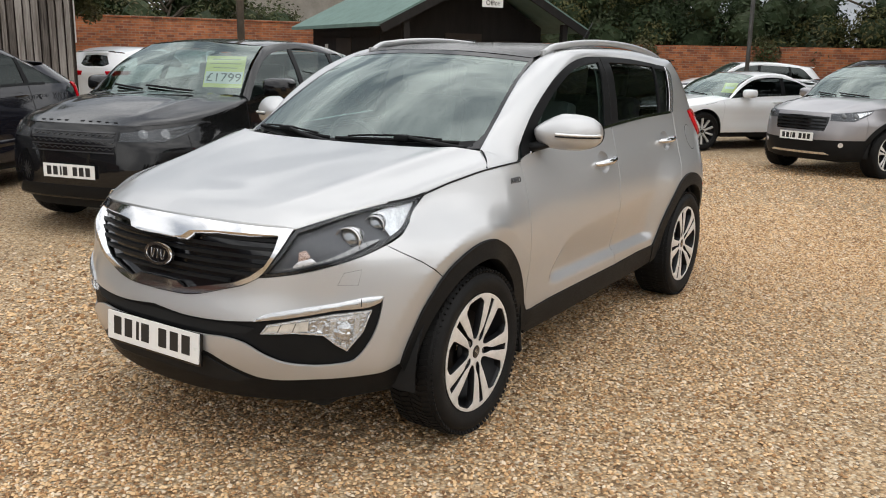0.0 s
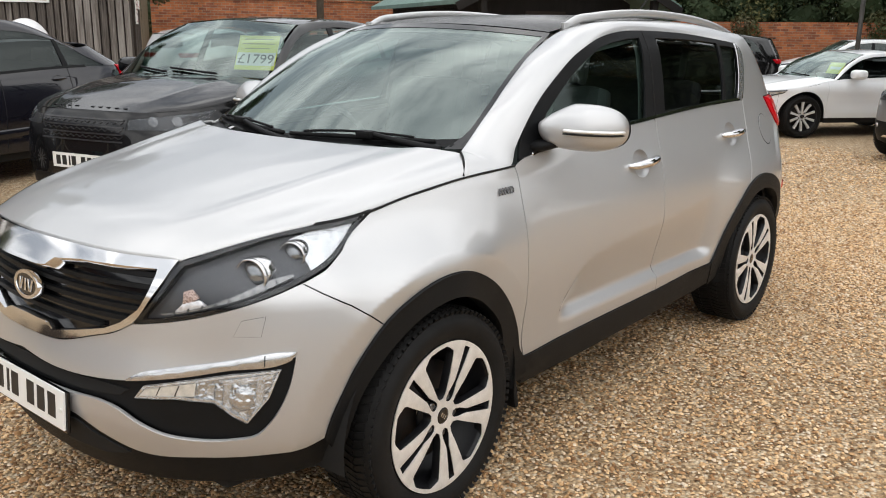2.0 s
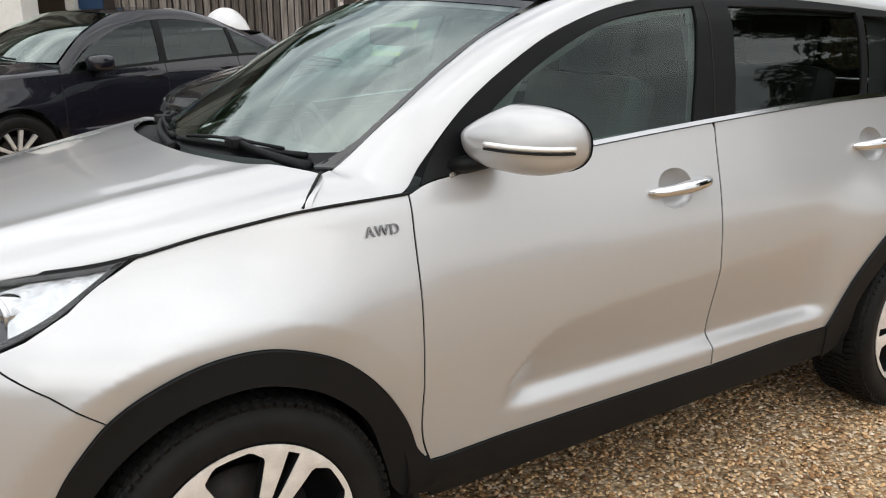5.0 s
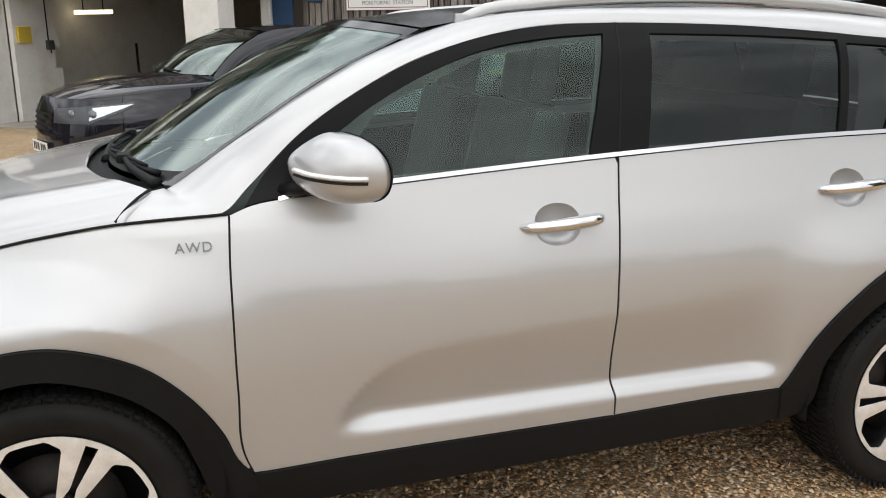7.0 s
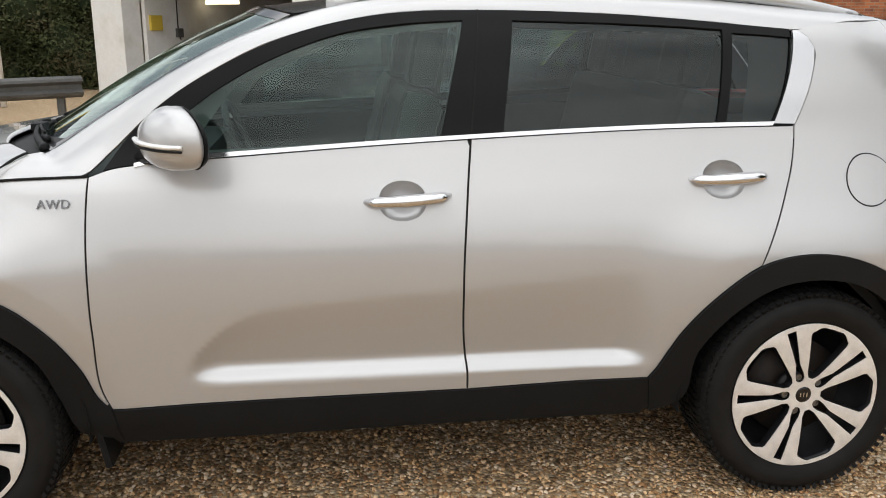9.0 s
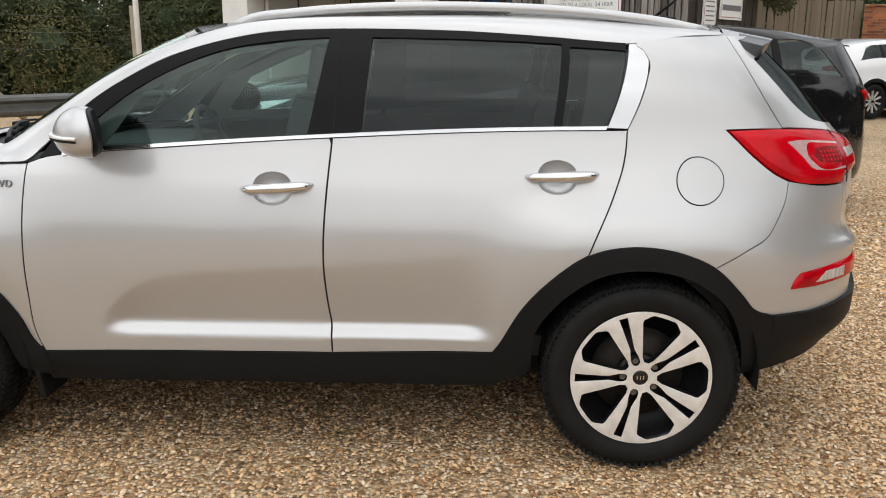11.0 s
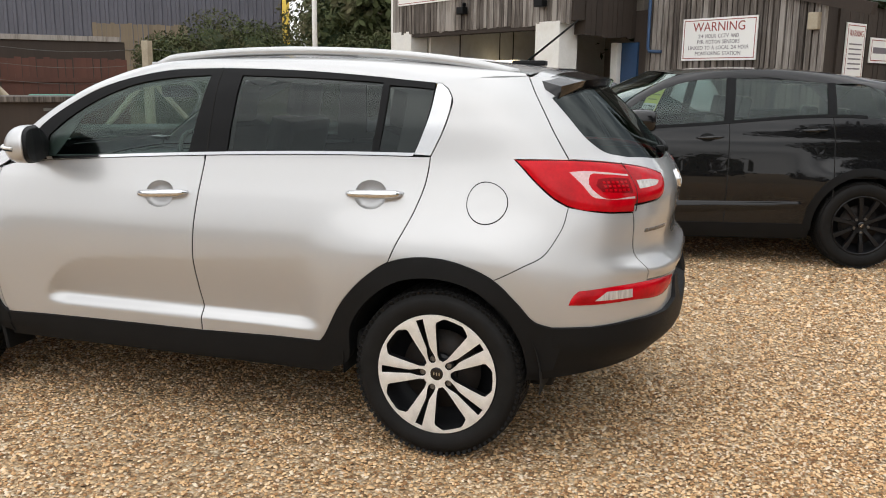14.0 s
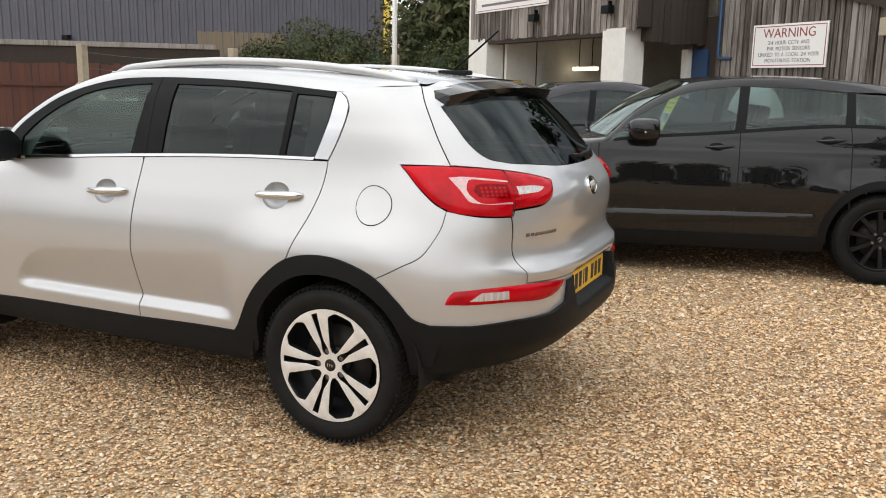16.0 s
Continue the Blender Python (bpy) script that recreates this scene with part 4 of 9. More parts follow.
def raised(f, h):
    return lambda u, v: f(u, v) + np.array([0, 0, h])


ws_f = loft(ws_edge, ws_mid)
for k in (1, -1):
    grid_surface("screen_border", lambda u, v, k=k: ws_f(k * (1 - (0.024 + 0.06 * np.clip(1 - v / 0.16, 0, 1) ** 2) * (1 - u)), v) + np.array([0.001, 0, 0.0015]), 4, 25, M_GLOSS_BLACK, hero, flip=(k < 0))
grid_surface("header_band", lambda u, v: ws_f(u, 0.95 + 0.07 * v) + np.array([0.001, 0, 0.0015]), 41, 4, M_GLOSS_BLACK, hero, u0=-1, u1=1)
grid_surface("lower_band", lambda u, v: ws_f(u, 0.015 + (0.030 + 0.030 * u ** 4) * v) + np.array([0.001, 0, 0.0015]), 41, 4, M_TRIM, hero, u0=-0.99, u1=0.99)
roof_f = loft(roof_edge, roof_mid, 2.4)
grid_surface("glass_roof", roof_f, 41, 31, M_ROOF_GLASS, hero, "black panoramic glass roof", u0=-0.97, u1=0.97, v0=0.012, v1=0.60)
grid_surface("roof_panel", roof_f, 41, 25, M_SILVER, hero, u0=-1.0, u1=1.0, v0=0.603, v1=1.0)
grid_surface("roof_lining", raised(roof_f, -0.035), 15, 15, M_HEADLINER, hero, u0=-1.0, u1=1.0, flip=True)

# pillar and cant rail: from the bonnet corner up the windscreen and back over the doors
LOW_CURVE = [(1.645, 1.072), (1.78, 1.079), (1.905, 1.086), (1.985, 1.150), (2.123, 1.277), (2.292, 1.384), (2.477, 1.467), (2.746, 1.531), (3.018, 1.546), (3.421, 1.540), (3.817, 1.518), (4.206, 1.496), (4.50, 1.521), (4.745, 1.527)]
low_pts = SK(np.array([p[0] for p in LOW_CURVE]), np.array([p[1] for p in LOW_CURVE]))
up_pts = [(1.038, 0.722, 1.136), (1.010, 0.706, 1.139), (0.985, 0.690, 1.142), (0.86, 0.671, 1.224)] + [tuple(ws_edge(v)) for v in (0.30, 0.52, 0.78)] + [tuple(roof_edge(v)) for v in (0.045, 0.20, 0.46, 0.66, 0.83, 0.93, 0.985)]


def knots(points):
    q = np.array(points, float)
    t = np.linspace(0, 1, len(q))
    fs = [spline(t, q[:, k]) for k in range(3)]
    return lambda v: np.stack([f(v) for f in fs], -1)


low_c, up_c = knots(low_pts), knots(up_pts)


def cant(u, v):
    a, b = low_c(v), up_c(v)
    u3 = np.clip(u, -0.02, 1.02)[..., None]
    span = np.linalg.norm(b - a, axis=-1, keepdims=True)
    ctrl = (a + b) / 2 + np.concatenate([np.zeros_like(span), 0.16 * span, 0.20 * span], -1) * (0.7 + 0.3 * sstep(0.06, 0.30, v))[..., None]
    return (1 - u3) ** 2 * a + 2 * u3 * (1 - u3) * ctrl + u3 ** 2 * b


for k in (1, -1):
    f = cant if k > 0 else (lambda u, v: cant(u, v) * np.array([1, -1, 1]))
    grid_surface("roof_pillar", f, 13, 97, M_SILVER, hero, "silver windscreen pillar and roof side", flip=k > 0, depth=0.01)
    tube("seam", [f(np.array(q), np.array(0.0)) + np.array([0.003, 0.003 * k, 0.004]) for q in np.linspace(0.02, 1, 14)], 0.0040, M_DARK, hero, sides=6)
    rail = path3([(0.17, 0.556, 1.560), (0.10, 0.560, 1.592), (-0.05, 0.566, 1.612), (-0.40, 0.574, 1.634), (-0.75, 0.576, 1.634), (-1.10, 0.574, 1.616), (-1.40, 0.570, 1.580), (-1.55, 0.566, 1.550)])
    tube("roof_rail", [p * np.array([1, k, 1]) - np.array([0, 0, 0.013]) for p in rail(np.linspace(0, 1, 40))], 0.0125, M_SILVER, hero, "satin silver roof rail", sides=12, flat=1.5)
    for q in (0.03, 0.97):
        c = rail(q)
        box_part("rail_foot", c[0] - 0.06, c[0] + 0.06, k * c[1] - 0.010, k * c[1] + 0.010, c[2] - 0.06, c[2] - 0.01, M_SILVER, hero, bevel=0.004)

# side windows: black frame with three openings, glass, chrome
DLO_TOP = smooth_line([(1.965, 1.098), (2.040, 1.196), (2.123, 1.275), (2.292, 1.382), (2.477, 1.465), (2.746, 1.529), (3.018, 1.544), (3.421, 1.538), (3.817, 1.516), (4.180, 1.496)], 0.03)
FGLASS = smooth_line([(2.175, 1.140), (2.158, 1.190), (2.172, 1.238)], 0.03) + smooth_line([(2.172, 1.238), (2.295, 1.326), (2.458, 1.412), (2.639, 1.476), (2.819, 1.504), (3.000, 1.516)], 0.03)[1:] + [(2.925, 1.177)]
RGLASS = [(3.114, 1.195), (3.150, 1.516)] + smooth_line([(3.150, 1.516), (3.424, 1.511), (3.862, 1.494)], 0.04)[1:] + [(3.793, 1.216)]
QGLASS = [(3.826, 1.217), (3.900, 1.484)] + smooth_line([(3.900, 1.484), (4.05, 1.478), (4.180, 1.470)], 0.04)[1:] + [(3.995, 1.219)]
for k in (1, -1):
    fr = panel("window_frame", DLO_TOP + [(3.995, 1.208)] + list(reversed(between(BELT, 1.97, 3.99))), M_TRIM, hero, SK, off=0.001, gap=0.0, step=0.03, side=k, holes=[FGLASS, RGLASS, QGLASS], label="satin black window frame")
    panel("rear_chrome", [(3.995, 1.212), (4.190, 1.492), (4.215, 1.492), (4.246, 1.470), (4.250, 1.438), (4.215, 1.387), (4.140, 1.292), (4.072, 1.210)], M_BRIGHT, fr, SK, off=0.004, gap=0.001, step=0.02, side=k)
    panel("waist_chrome", [(2.05, 1.105)] + between(BELT, 2.1, 4.0) + [(4.0, 1.2195)] + [(s, z + 0.012) for s, z in reversed(between(BELT, 2.1, 3.99))] + [(2.05, 1.116)], M_CHROME, fr, SK, off=0.006, gap=0, step=0.02, side=k)
    panel("centre_post_seam", [(3.014, 1.178), (3.019, 1.178), (3.050, 1.546), (3.045, 1.546)], M_DARK, fr, SK, off=0.0025, gap=0, step=0.05, side=k, depth=0.002)
    for nm, line, mat in (("front_window", FGLASS, M_GLASS), ("rear_window", RGLASS, M_GLASS_DARK), ("quarter_window", QGLASS, M_GLASS_DARK)):
        w = panel(nm, line, mat, hero, SK, off=-0.006, gap=-0.006, step=0.04, side=k, depth=0.0005)
        w.visible_shadow = False

# black cladding: wheel arches, sills, rear bumper
ARCH_F_IN = smooth_line([(1.965, 0.30), (1.845, 0.34), (1.804, 0.446), (1.752, 0.575), (1.673, 0.655), (1.572, 0.714), (1.48, 0.742), (1.405, 0.740), (1.310, 0.715), (1.220, 0.655), (1.150, 0.56), (1.105, 0.45), (1.07, 0.33)])
ARCH_R_IN = smooth_line([(3.60, 0.30), (3.700, 0.34), (3.733, 0.512), (3.821, 0.634), (3.945, 0.719), (4.088, 0.744), (4.251, 0.713), (4.376, 0.621), (4.445, 0.494), (4.475, 0.37)])
both("front_arch_trim", ARCH_F_OUT + ARCH_F_IN, M_PLASTIC, hero, SK, label="black plastic wheel arch trim", off=0.010, gap=0, step=0.03, depth=0.06)
both("rear_arch_trim", [p for p in ARCH_R_OUT] + [(4.60, 0.50), (4.575, 0.40)] + list(reversed(ARCH_R_IN)), M_PLASTIC, hero, SK, label="black plastic wheel arch trim", off=0.010, gap=0, step=0.03, depth=0.06)
both("sill", SILL + [(3.62, 0.31), (3.4, 0.300), (2.4, 0.285), (1.95, 0.285)], M_PLASTIC, hero, SK, label="black plastic sill", off=0.006, gap=0, step=0.04, depth=0.05)


def plate_recess(s, z):
    """How far the number plate's niche is set in."""
    return 0.058 * (1 - sstep(0.285, 0.325, np.abs(END - s))) * sstep(0.575, 0.612, z) * (1 - sstep(0.722, 0.748, z))


def rear_lip(s, z):
    p = SK(s, z)
    r = np.minimum(np.abs(END - s), 9)
    bulge = 0.012 * (1 - sstep(0.25, 0.95, r)) * sstep(0.42, 0.56, z) * (1 - sstep(0.60, 0.68, z))
    under = 0.09 * (1 - sstep(0.37, 0.52, z))
    return p - np.stack([bulge - under - plate_recess(s, z), np.zeros_like(bulge), np.zeros_like(bulge)], -1)


rear_black = [(4.561, 0.571), (4.728, 0.575), (4.908, 0.594), (5.10, 0.600), (5.22, 0.628), (5.25, 0.715), (5.35, 0.722), (END, 0.724), (END, 0.43), (5.3, 0.425), (5.0, 0.405), (4.8, 0.375), (4.56, 0.34), (4.57, 0.45)]
panel("rear_bumper", full_rear(rear_black, END), M_PLASTIC, hero, rear_lip, off=0.012, gap=0, step=0.022, depth=0.05, label="black plastic rear bumper")
# silver upper part of the rear bumper, tailgate, rear window
REFL = smooth_line([(4.626, 0.663), (4.640, 0.695), (4.665, 0.718)]) + smooth_line([(4.665, 0.718), (4.868, 0.737), (5.05, 0.738), (5.225, 0.724)])[1:] + smooth_line([(5.225, 0.724), (5.19, 0.695), (5.141, 0.678), (4.866, 0.672), (4.72, 0.664)])[1:]


def tail_form(s, z):
    """The tail's skin with the ledge that runs across the tailgate above the reflectors."""
    p = SK(s, z)
    r = np.abs(END - s)
    ledge = 0.022 * np.exp(-((z - 0.775 - 0.02 * sstep(0.3, 0.9, r)) / 0.030) ** 2) * (1 - sstep(0.70, 0.95, r))
    return p - np.stack([ledge - plate_recess(s, z), np.zeros_like(ledge), np.zeros_like(ledge)], -1)


upper = BUMPER_SIDE + between(ARCH_R_OUT, 4.35, 4.561) + [(4.728, 0.574), (4.908, 0.593), (5.10, 0.598), (5.30, 0.60), (END, 0.60)] + [(END, 0.742), (5.218, 0.735), (4.972, 0.742)] + list(reversed(HATCH_LOW))[1:] + smooth_line([(4.899, 1.012), (4.769, 1.014), (4.620, 1.034)])[1:-1]
panel("bumper_cover", full_rear(upper, END), M_SILVER, hero, tail_form, step=0.024, gap=0.0018)
LAMP_TOP = smooth_line([(4.442, 1.207), (4.682, 1.209), (4.90, 1.194), (5.05, 1.172), (5.170, 1.146)])
LAMP_BOT = smooth_line([(5.170, 1.146), (5.130, 1.09), (5.075, 1.058), (4.98, 1.046), (4.903, 1.040)])
tailgate_half = HATCH_SIDE + between(LAMP_TOP, 4.70, 5.17) + LAMP_BOT[1:] + HATCH_LOW + [(5.218, 0.735), (END, 0.742), (END, 1.527)]
BACKLIGHT = smooth_line([(4.800, 1.440), (4.812, 1.36), (4.830, 1.290), (4.870, 1.245), (4.95, 1.226), (5.10, 1.214), (5.35, 1.196), (END, 1.190)]) + [(END, 1.500), (5.2, 1.490), (4.95, 1.470)]
panel("tailgate", full_rear(tailgate_half, END), M_SILVER, hero, tail_form, step=0.026, gap=0.0045, holes=[full_rear(BACKLIGHT, END)], label="silver tailgate with rear window")
rear_glass = panel("rear_screen", full_rear(BACKLIGHT, END), M_GLASS_REAR, hero, SK, off=-0.001, gap=-0.002, step=0.04, depth=0.001, label="dark rear window glass")
rear_glass.visible_shadow = False
sp_low = path3([(-1.728, 0.622, 1.436), (-1.775, 0.52, 1.456), (-1.812, 0.27, 1.466), (-1.818, 0.0, 1.470)])
sp_top = path3([(-1.61, 0.592, 1.520), (-1.63, 0.47, 1.546), (-1.64, 0.22, 1.562), (-1.65, 0.0, 1.566)])
sp_tip = path3([(-1.738, 0.622, 1.488), (-1.795, 0.535, 1.506), (-1.838, 0.27, 1.520), (-1.848, 0.0, 1.525)])


def spoiler_at(a, b):
    def f(u, v):
        t = 1 - np.clip(np.abs(u), 0, 1)
        p, q = a(t), b(t)
        w = np.clip(v, 0, 1)[..., None]
        r = (1 - w) * p + w * q
        return np.stack([r[..., 0], np.sign(u) * r[..., 1], r[..., 2]], -1)
    return f


spoiler = grid_surface("spoiler", spoiler_at(sp_top, sp_tip), 61, 5, M_SILVER, hero, "roof spoiler", u0=-1, u1=1, v0=0.0, v1=0.35, flip=True)
grid_surface("lip", spoiler_at(sp_top, sp_tip), 61, 5, M_GLOSS_BLACK, spoiler, "gloss black spoiler lip", u0=-1, u1=1, v0=0.35, v1=1.0, flip=True)
grid_surface("underside", spoiler_at(sp_tip, sp_low), 61, 5, M_GLOSS_BLACK, spoiler, u0=-1, u1=1, flip=True)
for k in (1, -1):
    pts = [np.array(q) * [1, k, 1] for q in (sp_top(0.0), 0.5 * (sp_top(0.0) + sp_tip(0.0)), sp_tip(0.0), 0.5 * (sp_tip(0.0) + sp_low(0.0)) - np.array([0.004, 0, 0]), sp_low(0.0), (-1.655, 0.628, 1.440), (-1.615, 0.618, 1.480))]
    hub_pt = sum(pts) / len(pts) + np.array([0, 0.012 * k, 0])
    mesh_object("end_cap", pts + [hub_pt], [(i, (i + 1) % 7, 7) if k < 0 else ((i + 1) % 7, i, 7) for i in range(7)], M_GLOSS_BLACK, spoiler)
# tail lamps
for k in (1, -1):
    outline = LAMP_TOP + LAMP_BOT[1:] + smooth_line([(4.900, 1.012), (4.769, 1.014), (4.620, 1.034), (4.555, 1.066), (4.500, 1.116), (4.442, 1.207)])[:-1]
    lamp = panel("tail_lamp", outline, M_RED, hero, SK, off=0.006, gap=0.0045, step=0.016, side=k, depth=0.03, puff=0.010, puff_width=0.035, label="red tail lamp with clear centre strip")
    horn = (smooth_line([(4.648, 1.160), (4.70, 1.164), (4.80, 1.158), (4.893, 1.148)]) + [(4.893, 1.142)] + smooth_line([(4.893, 1.142), (4.80, 1.151), (4.725, 1.148), (4.708, 1.112), (4.738, 1.078), (4.893, 1.070)])[1:-1]
            + [(4.893, 1.070), (4.893, 1.063)] + smooth_line([(4.893, 1.063), (4.76, 1.064), (4.712, 1.072), (4.682, 1.112), (4.648, 1.160)])[1:-1])
    panel("clear_strip", horn, M_LENS_PINK, lamp, SK, off=0.0165, gap=0, step=0.012, side=k, depth=0.004)
    panel("led_field", smooth_line([(4.752, 1.135), (4.80, 1.140), (4.888, 1.134)]) + [(4.888, 1.080), (4.755, 1.088), (4.734, 1.112)], M_RED_DEEP, lamp, SK, off=0.0166, gap=0.001, step=0.02, side=k, depth=0.004)
    for i in range(6):
        for j in range(3):
            cs, cz = 4.772 + 0.019 * i, 1.094 + 0.014 * j
            panel("led", [(cs - 0.005, cz - 0.004), (cs + 0.005, cz - 0.004), (cs + 0.005, cz + 0.004), (cs - 0.005, cz + 0.004)], M_RED, lamp, SK, off=0.0185, gap=0, step=0.05, side=k, depth=0.003)
    panel("reverse_lens", smooth_line([(4.925, 1.126), (5.02, 1.125), (5.070, 1.118)]) + smooth_line([(5.070, 1.118), (5.045, 1.106), (4.99, 1.100), (4.925, 1.096)])[1:], M_LENS_GREY, lamp, SK, off=0.0165, gap=0, step=0.016, side=k, depth=0.004)
    panel("lamp_split", [(4.899, 1.016), (4.902, 1.016), (4.909, 1.10), (4.903, 1.190), (4.900, 1.191), (4.906, 1.10)], M_DARK, lamp, SK, off=0.0162, gap=0, step=0.03, side=k, depth=0.003)
    refl = panel("rear_reflector", REFL, M_RED, hero, SK, off=0.004, gap=0, step=0.016, side=k, puff=0.008, puff_width=0.02, label="red and clear rear reflector")
    panel("clear_lens", [(4.725, 0.681), (4.775, 0.716), (4.885, 0.721), (4.885, 0.687)], M_LENS_GREY, refl, SK, off=0.0125, gap=0, step=0.016, side=k, depth=0.004)
# rear plate, emblem, lettering bars, wiper
rplate_m = Matrix.Translation((-2.182, 0, 0.664)) @ pose(0, 0, 0, 90, 0, -90)
rplate = part("number_plate", box(bmesh.new(), -0.262, 0.262, -0.057, 0.057, 0, 0.008, 0.003, rplate_m), M_PLATE_Y, hero, "yellow rear number plate")
for bx in PLATE_BARS:
    bars("character", rplate_m @ Matrix.Translation((0, 0.004, 0.0075)), [bx], M_INK, rplate, 0.0015)
oval_r = [(END + 0.066 * math.cos(a), 1.085 + 0.040 * math.sin(a)) for a in np.linspace(0, 2 * math.pi, 40, endpoint=False)]
oval_r_in = [(END + 0.056 * math.cos(a), 1.085 + 0.031 * math.sin(a)) for a in np.linspace(0, 2 * math.pi, 40, endpoint=False)]
emb = panel("rear_emblem", oval_r_in, M_GLOSS_BLACK, hero, SK, off=0.006, gap=0, step=0.02, label="oval emblem")
panel("rim", oval_r, M_CHROME, emb, SK, off=0.009, gap=0, step=0.02, holes=[oval_r_in], depth=0.012)
for dx in (-0.03, -0.01, 0.012, 0.032):
    panel("mark", [(END + dx - 0.003, 1.066), (END + dx + 0.003, 1.066), (END + dx + 0.003, 1.103), (END + dx - 0.003, 1.103)], M_CHROME, emb, SK, off=0.0085, gap=0, depth=0.003)
for i in range(8):
    s0 = 4.990 + 0.026 * i
    panel("lettering", [(s0, 0.929), (s0 + 0.019, 0.929), (s0 + 0.019, 0.942), (s0, 0.942)], M_BADGE, hero, SK, off=0.003, gap=0, step=0.05, depth=0.004)
wp = [SK(END - 0.02, 1.215) + np.array([-0.03, 0, 0.0]), SK(END - 0.10, 1.24) + np.array([-0.03, 0, 0]), SK(END + 0.25, 1.225) + np.array([-0.02, 0, 0]), SK(END + 0.50, 1.245) + np.array([-0.015, 0, 0])]
tube("rear_wiper", [wp[0], wp[2], wp[3]], [0.014, 0.009, 0.006], M_PLASTIC, hero, "black rear wiper arm", sides=8)
part("wiper_hub", box(bmesh.new(), -2.118, -2.08, -0.03, 0.03, 1.195, 1.228, 0.012), M_PLASTIC, hero)

# cowl, wipers, scuttle
grid_surface("cowl", lambda u, v: (1 - v[..., None]) * (bonnet(u * 0.93, np.ones_like(v)) - np.array([0.0, 0, 0.03])) + v[..., None] * (ws_f(u * 1.0, np.zeros_like(v)) + np.array([0.0, 0, -0.008])), 41, 6, M_PLASTIC, hero, "black plastic windscreen cowl", u0=-1, u1=1, v0=-0.15, v1=1.1, flip=False)


def wiper(y0, y1, joint, pivot):
    """Blade parked along the foot of the screen, its joint, and the arm down into the cowl."""
    on = lambda y, v, h: ws_f(np.array(y / 0.69), np.array(v)) + np.array([0.4 * h, 0, h])
    q = np.linspace(0, 1, 14)
    arm = tube("wiper", path3([on(pivot, 0.0, -0.004), on((pivot + joint) / 2, 0.012, 0.020), on(joint, 0.040, 0.030)])(q), np.interp(q, [0, 0.15, 0.5, 1], [0.019, 0.015, 0.011, 0.009]), M_PLASTIC, hero, "black windscreen wiper", sides=8)
    blade = tube("blade", [on(y0 + (y1 - y0) * t, 0.030 + 0.012 * math.sin(math.pi * t), 0.012) for t in q], 0.0085, M_PLASTIC, arm, sides=6)
    tube("spine", [on(y0 + (y1 - y0) * t, 0.034 + 0.012 * math.sin(math.pi * t), 0.016 + 0.014 * math.sin(math.pi * t)) for t in np.linspace(0.12, 0.88, 12)], 0.005, M_PLASTIC, arm, sides=6)
    c = on(joint, 0.040, 0.026)
    part("joint", box(bmesh.new(), c[0] - 0.020, c[0] + 0.020, c[1] - 0.035, c[1] + 0.035, c[2] - 0.014, c[2] + 0.012, 0.009), M_PLASTIC, arm)


wiper(-0.62, -0.02, -0.33, 0.02)
wiper(0.02, 0.60, 0.36, 0.62)

# door mirrors
for k in (1, -1):
    shells = []
    for x_lo, x_hi, grow in ((-0.044, 1.0, 1.0), (-0.062, -0.045, 0.985)):
        bm = bmesh.new()
        bmesh.ops.create_uvsphere(bm, u_segments=40, v_segments=24, radius=1.0)
        for v in bm.verts:
            x, y, z = v.co
            bx = 0.092 * np.sign(x) * abs(x) ** (0.62 if x < 0 else 1.0)
            bx = min(max(bx, x_lo), x_hi)
            v.co = Vector((bx * (1 - 0.25 * max(0, z)) - 0.058 * y, grow * 0.138 * np.sign(y) * abs(y) ** 0.74, grow * 0.083 * np.sign(z) * abs(z) ** 0.8 * (float(np.interp(y, [-1, -0.75, -0.1, 1], [0.30, 0.55, 1.0, 1.0])) if z > 0 else 1.0) - 0.006 * y))
        bmesh.ops.transform(bm, matrix=Matrix.Translation((0.600, 0.925, 1.205)), verts=bm.verts)
        if k < 0:
            bmesh.ops.scale(bm, vec=(1, -1, 1), verts=bm.verts)
            bmesh.ops.reverse_faces(bm, faces=bm.faces)
        shells.append(bm)
    mirror = part("door_mirror", shells[0], M_SILVER, hero, "silver door mirror with indicator strip", smooth=True)
    part("rear_trim", shells[1], M_PLASTIC, mirror, "black plastic mirror frame", smooth=False)
    arc = np.radians(np.linspace(-4, 86, 5))
    ind = [(0.606 + 0.092 * math.cos(q) - 0.058 * math.sin(q), 0.925 + 0.140 * math.copysign(abs(math.sin(q)) ** 0.78, q), 1.200 - 0.006 * math.sin(q)) for q in arc]
    tube("indicator_strip", [np.array(p) * [1, k, 1] for p in path3(ind)(np.linspace(0, 1, 20))], 0.0085, M_ALLOY, mirror, sides=8, flat=0.75)
    tube("seam", [np.array(p) * [1, k, 1] + np.array([0.001, 0, -0.011]) for p in path3(ind)(np.linspace(0, 1, 20))], 0.005, M_DARK, mirror, sides=6, flat=0.6)
    tube("foot", [np.array(p) * [1, k, 1] for p in ((0.70, 0.765, 1.130), (0.67, 0.82, 1.140), (0.63, 0.87, 1.155))], [0.045, 0.036, 0.03], M_PLASTIC, mirror, sides=10, flat=0.55)

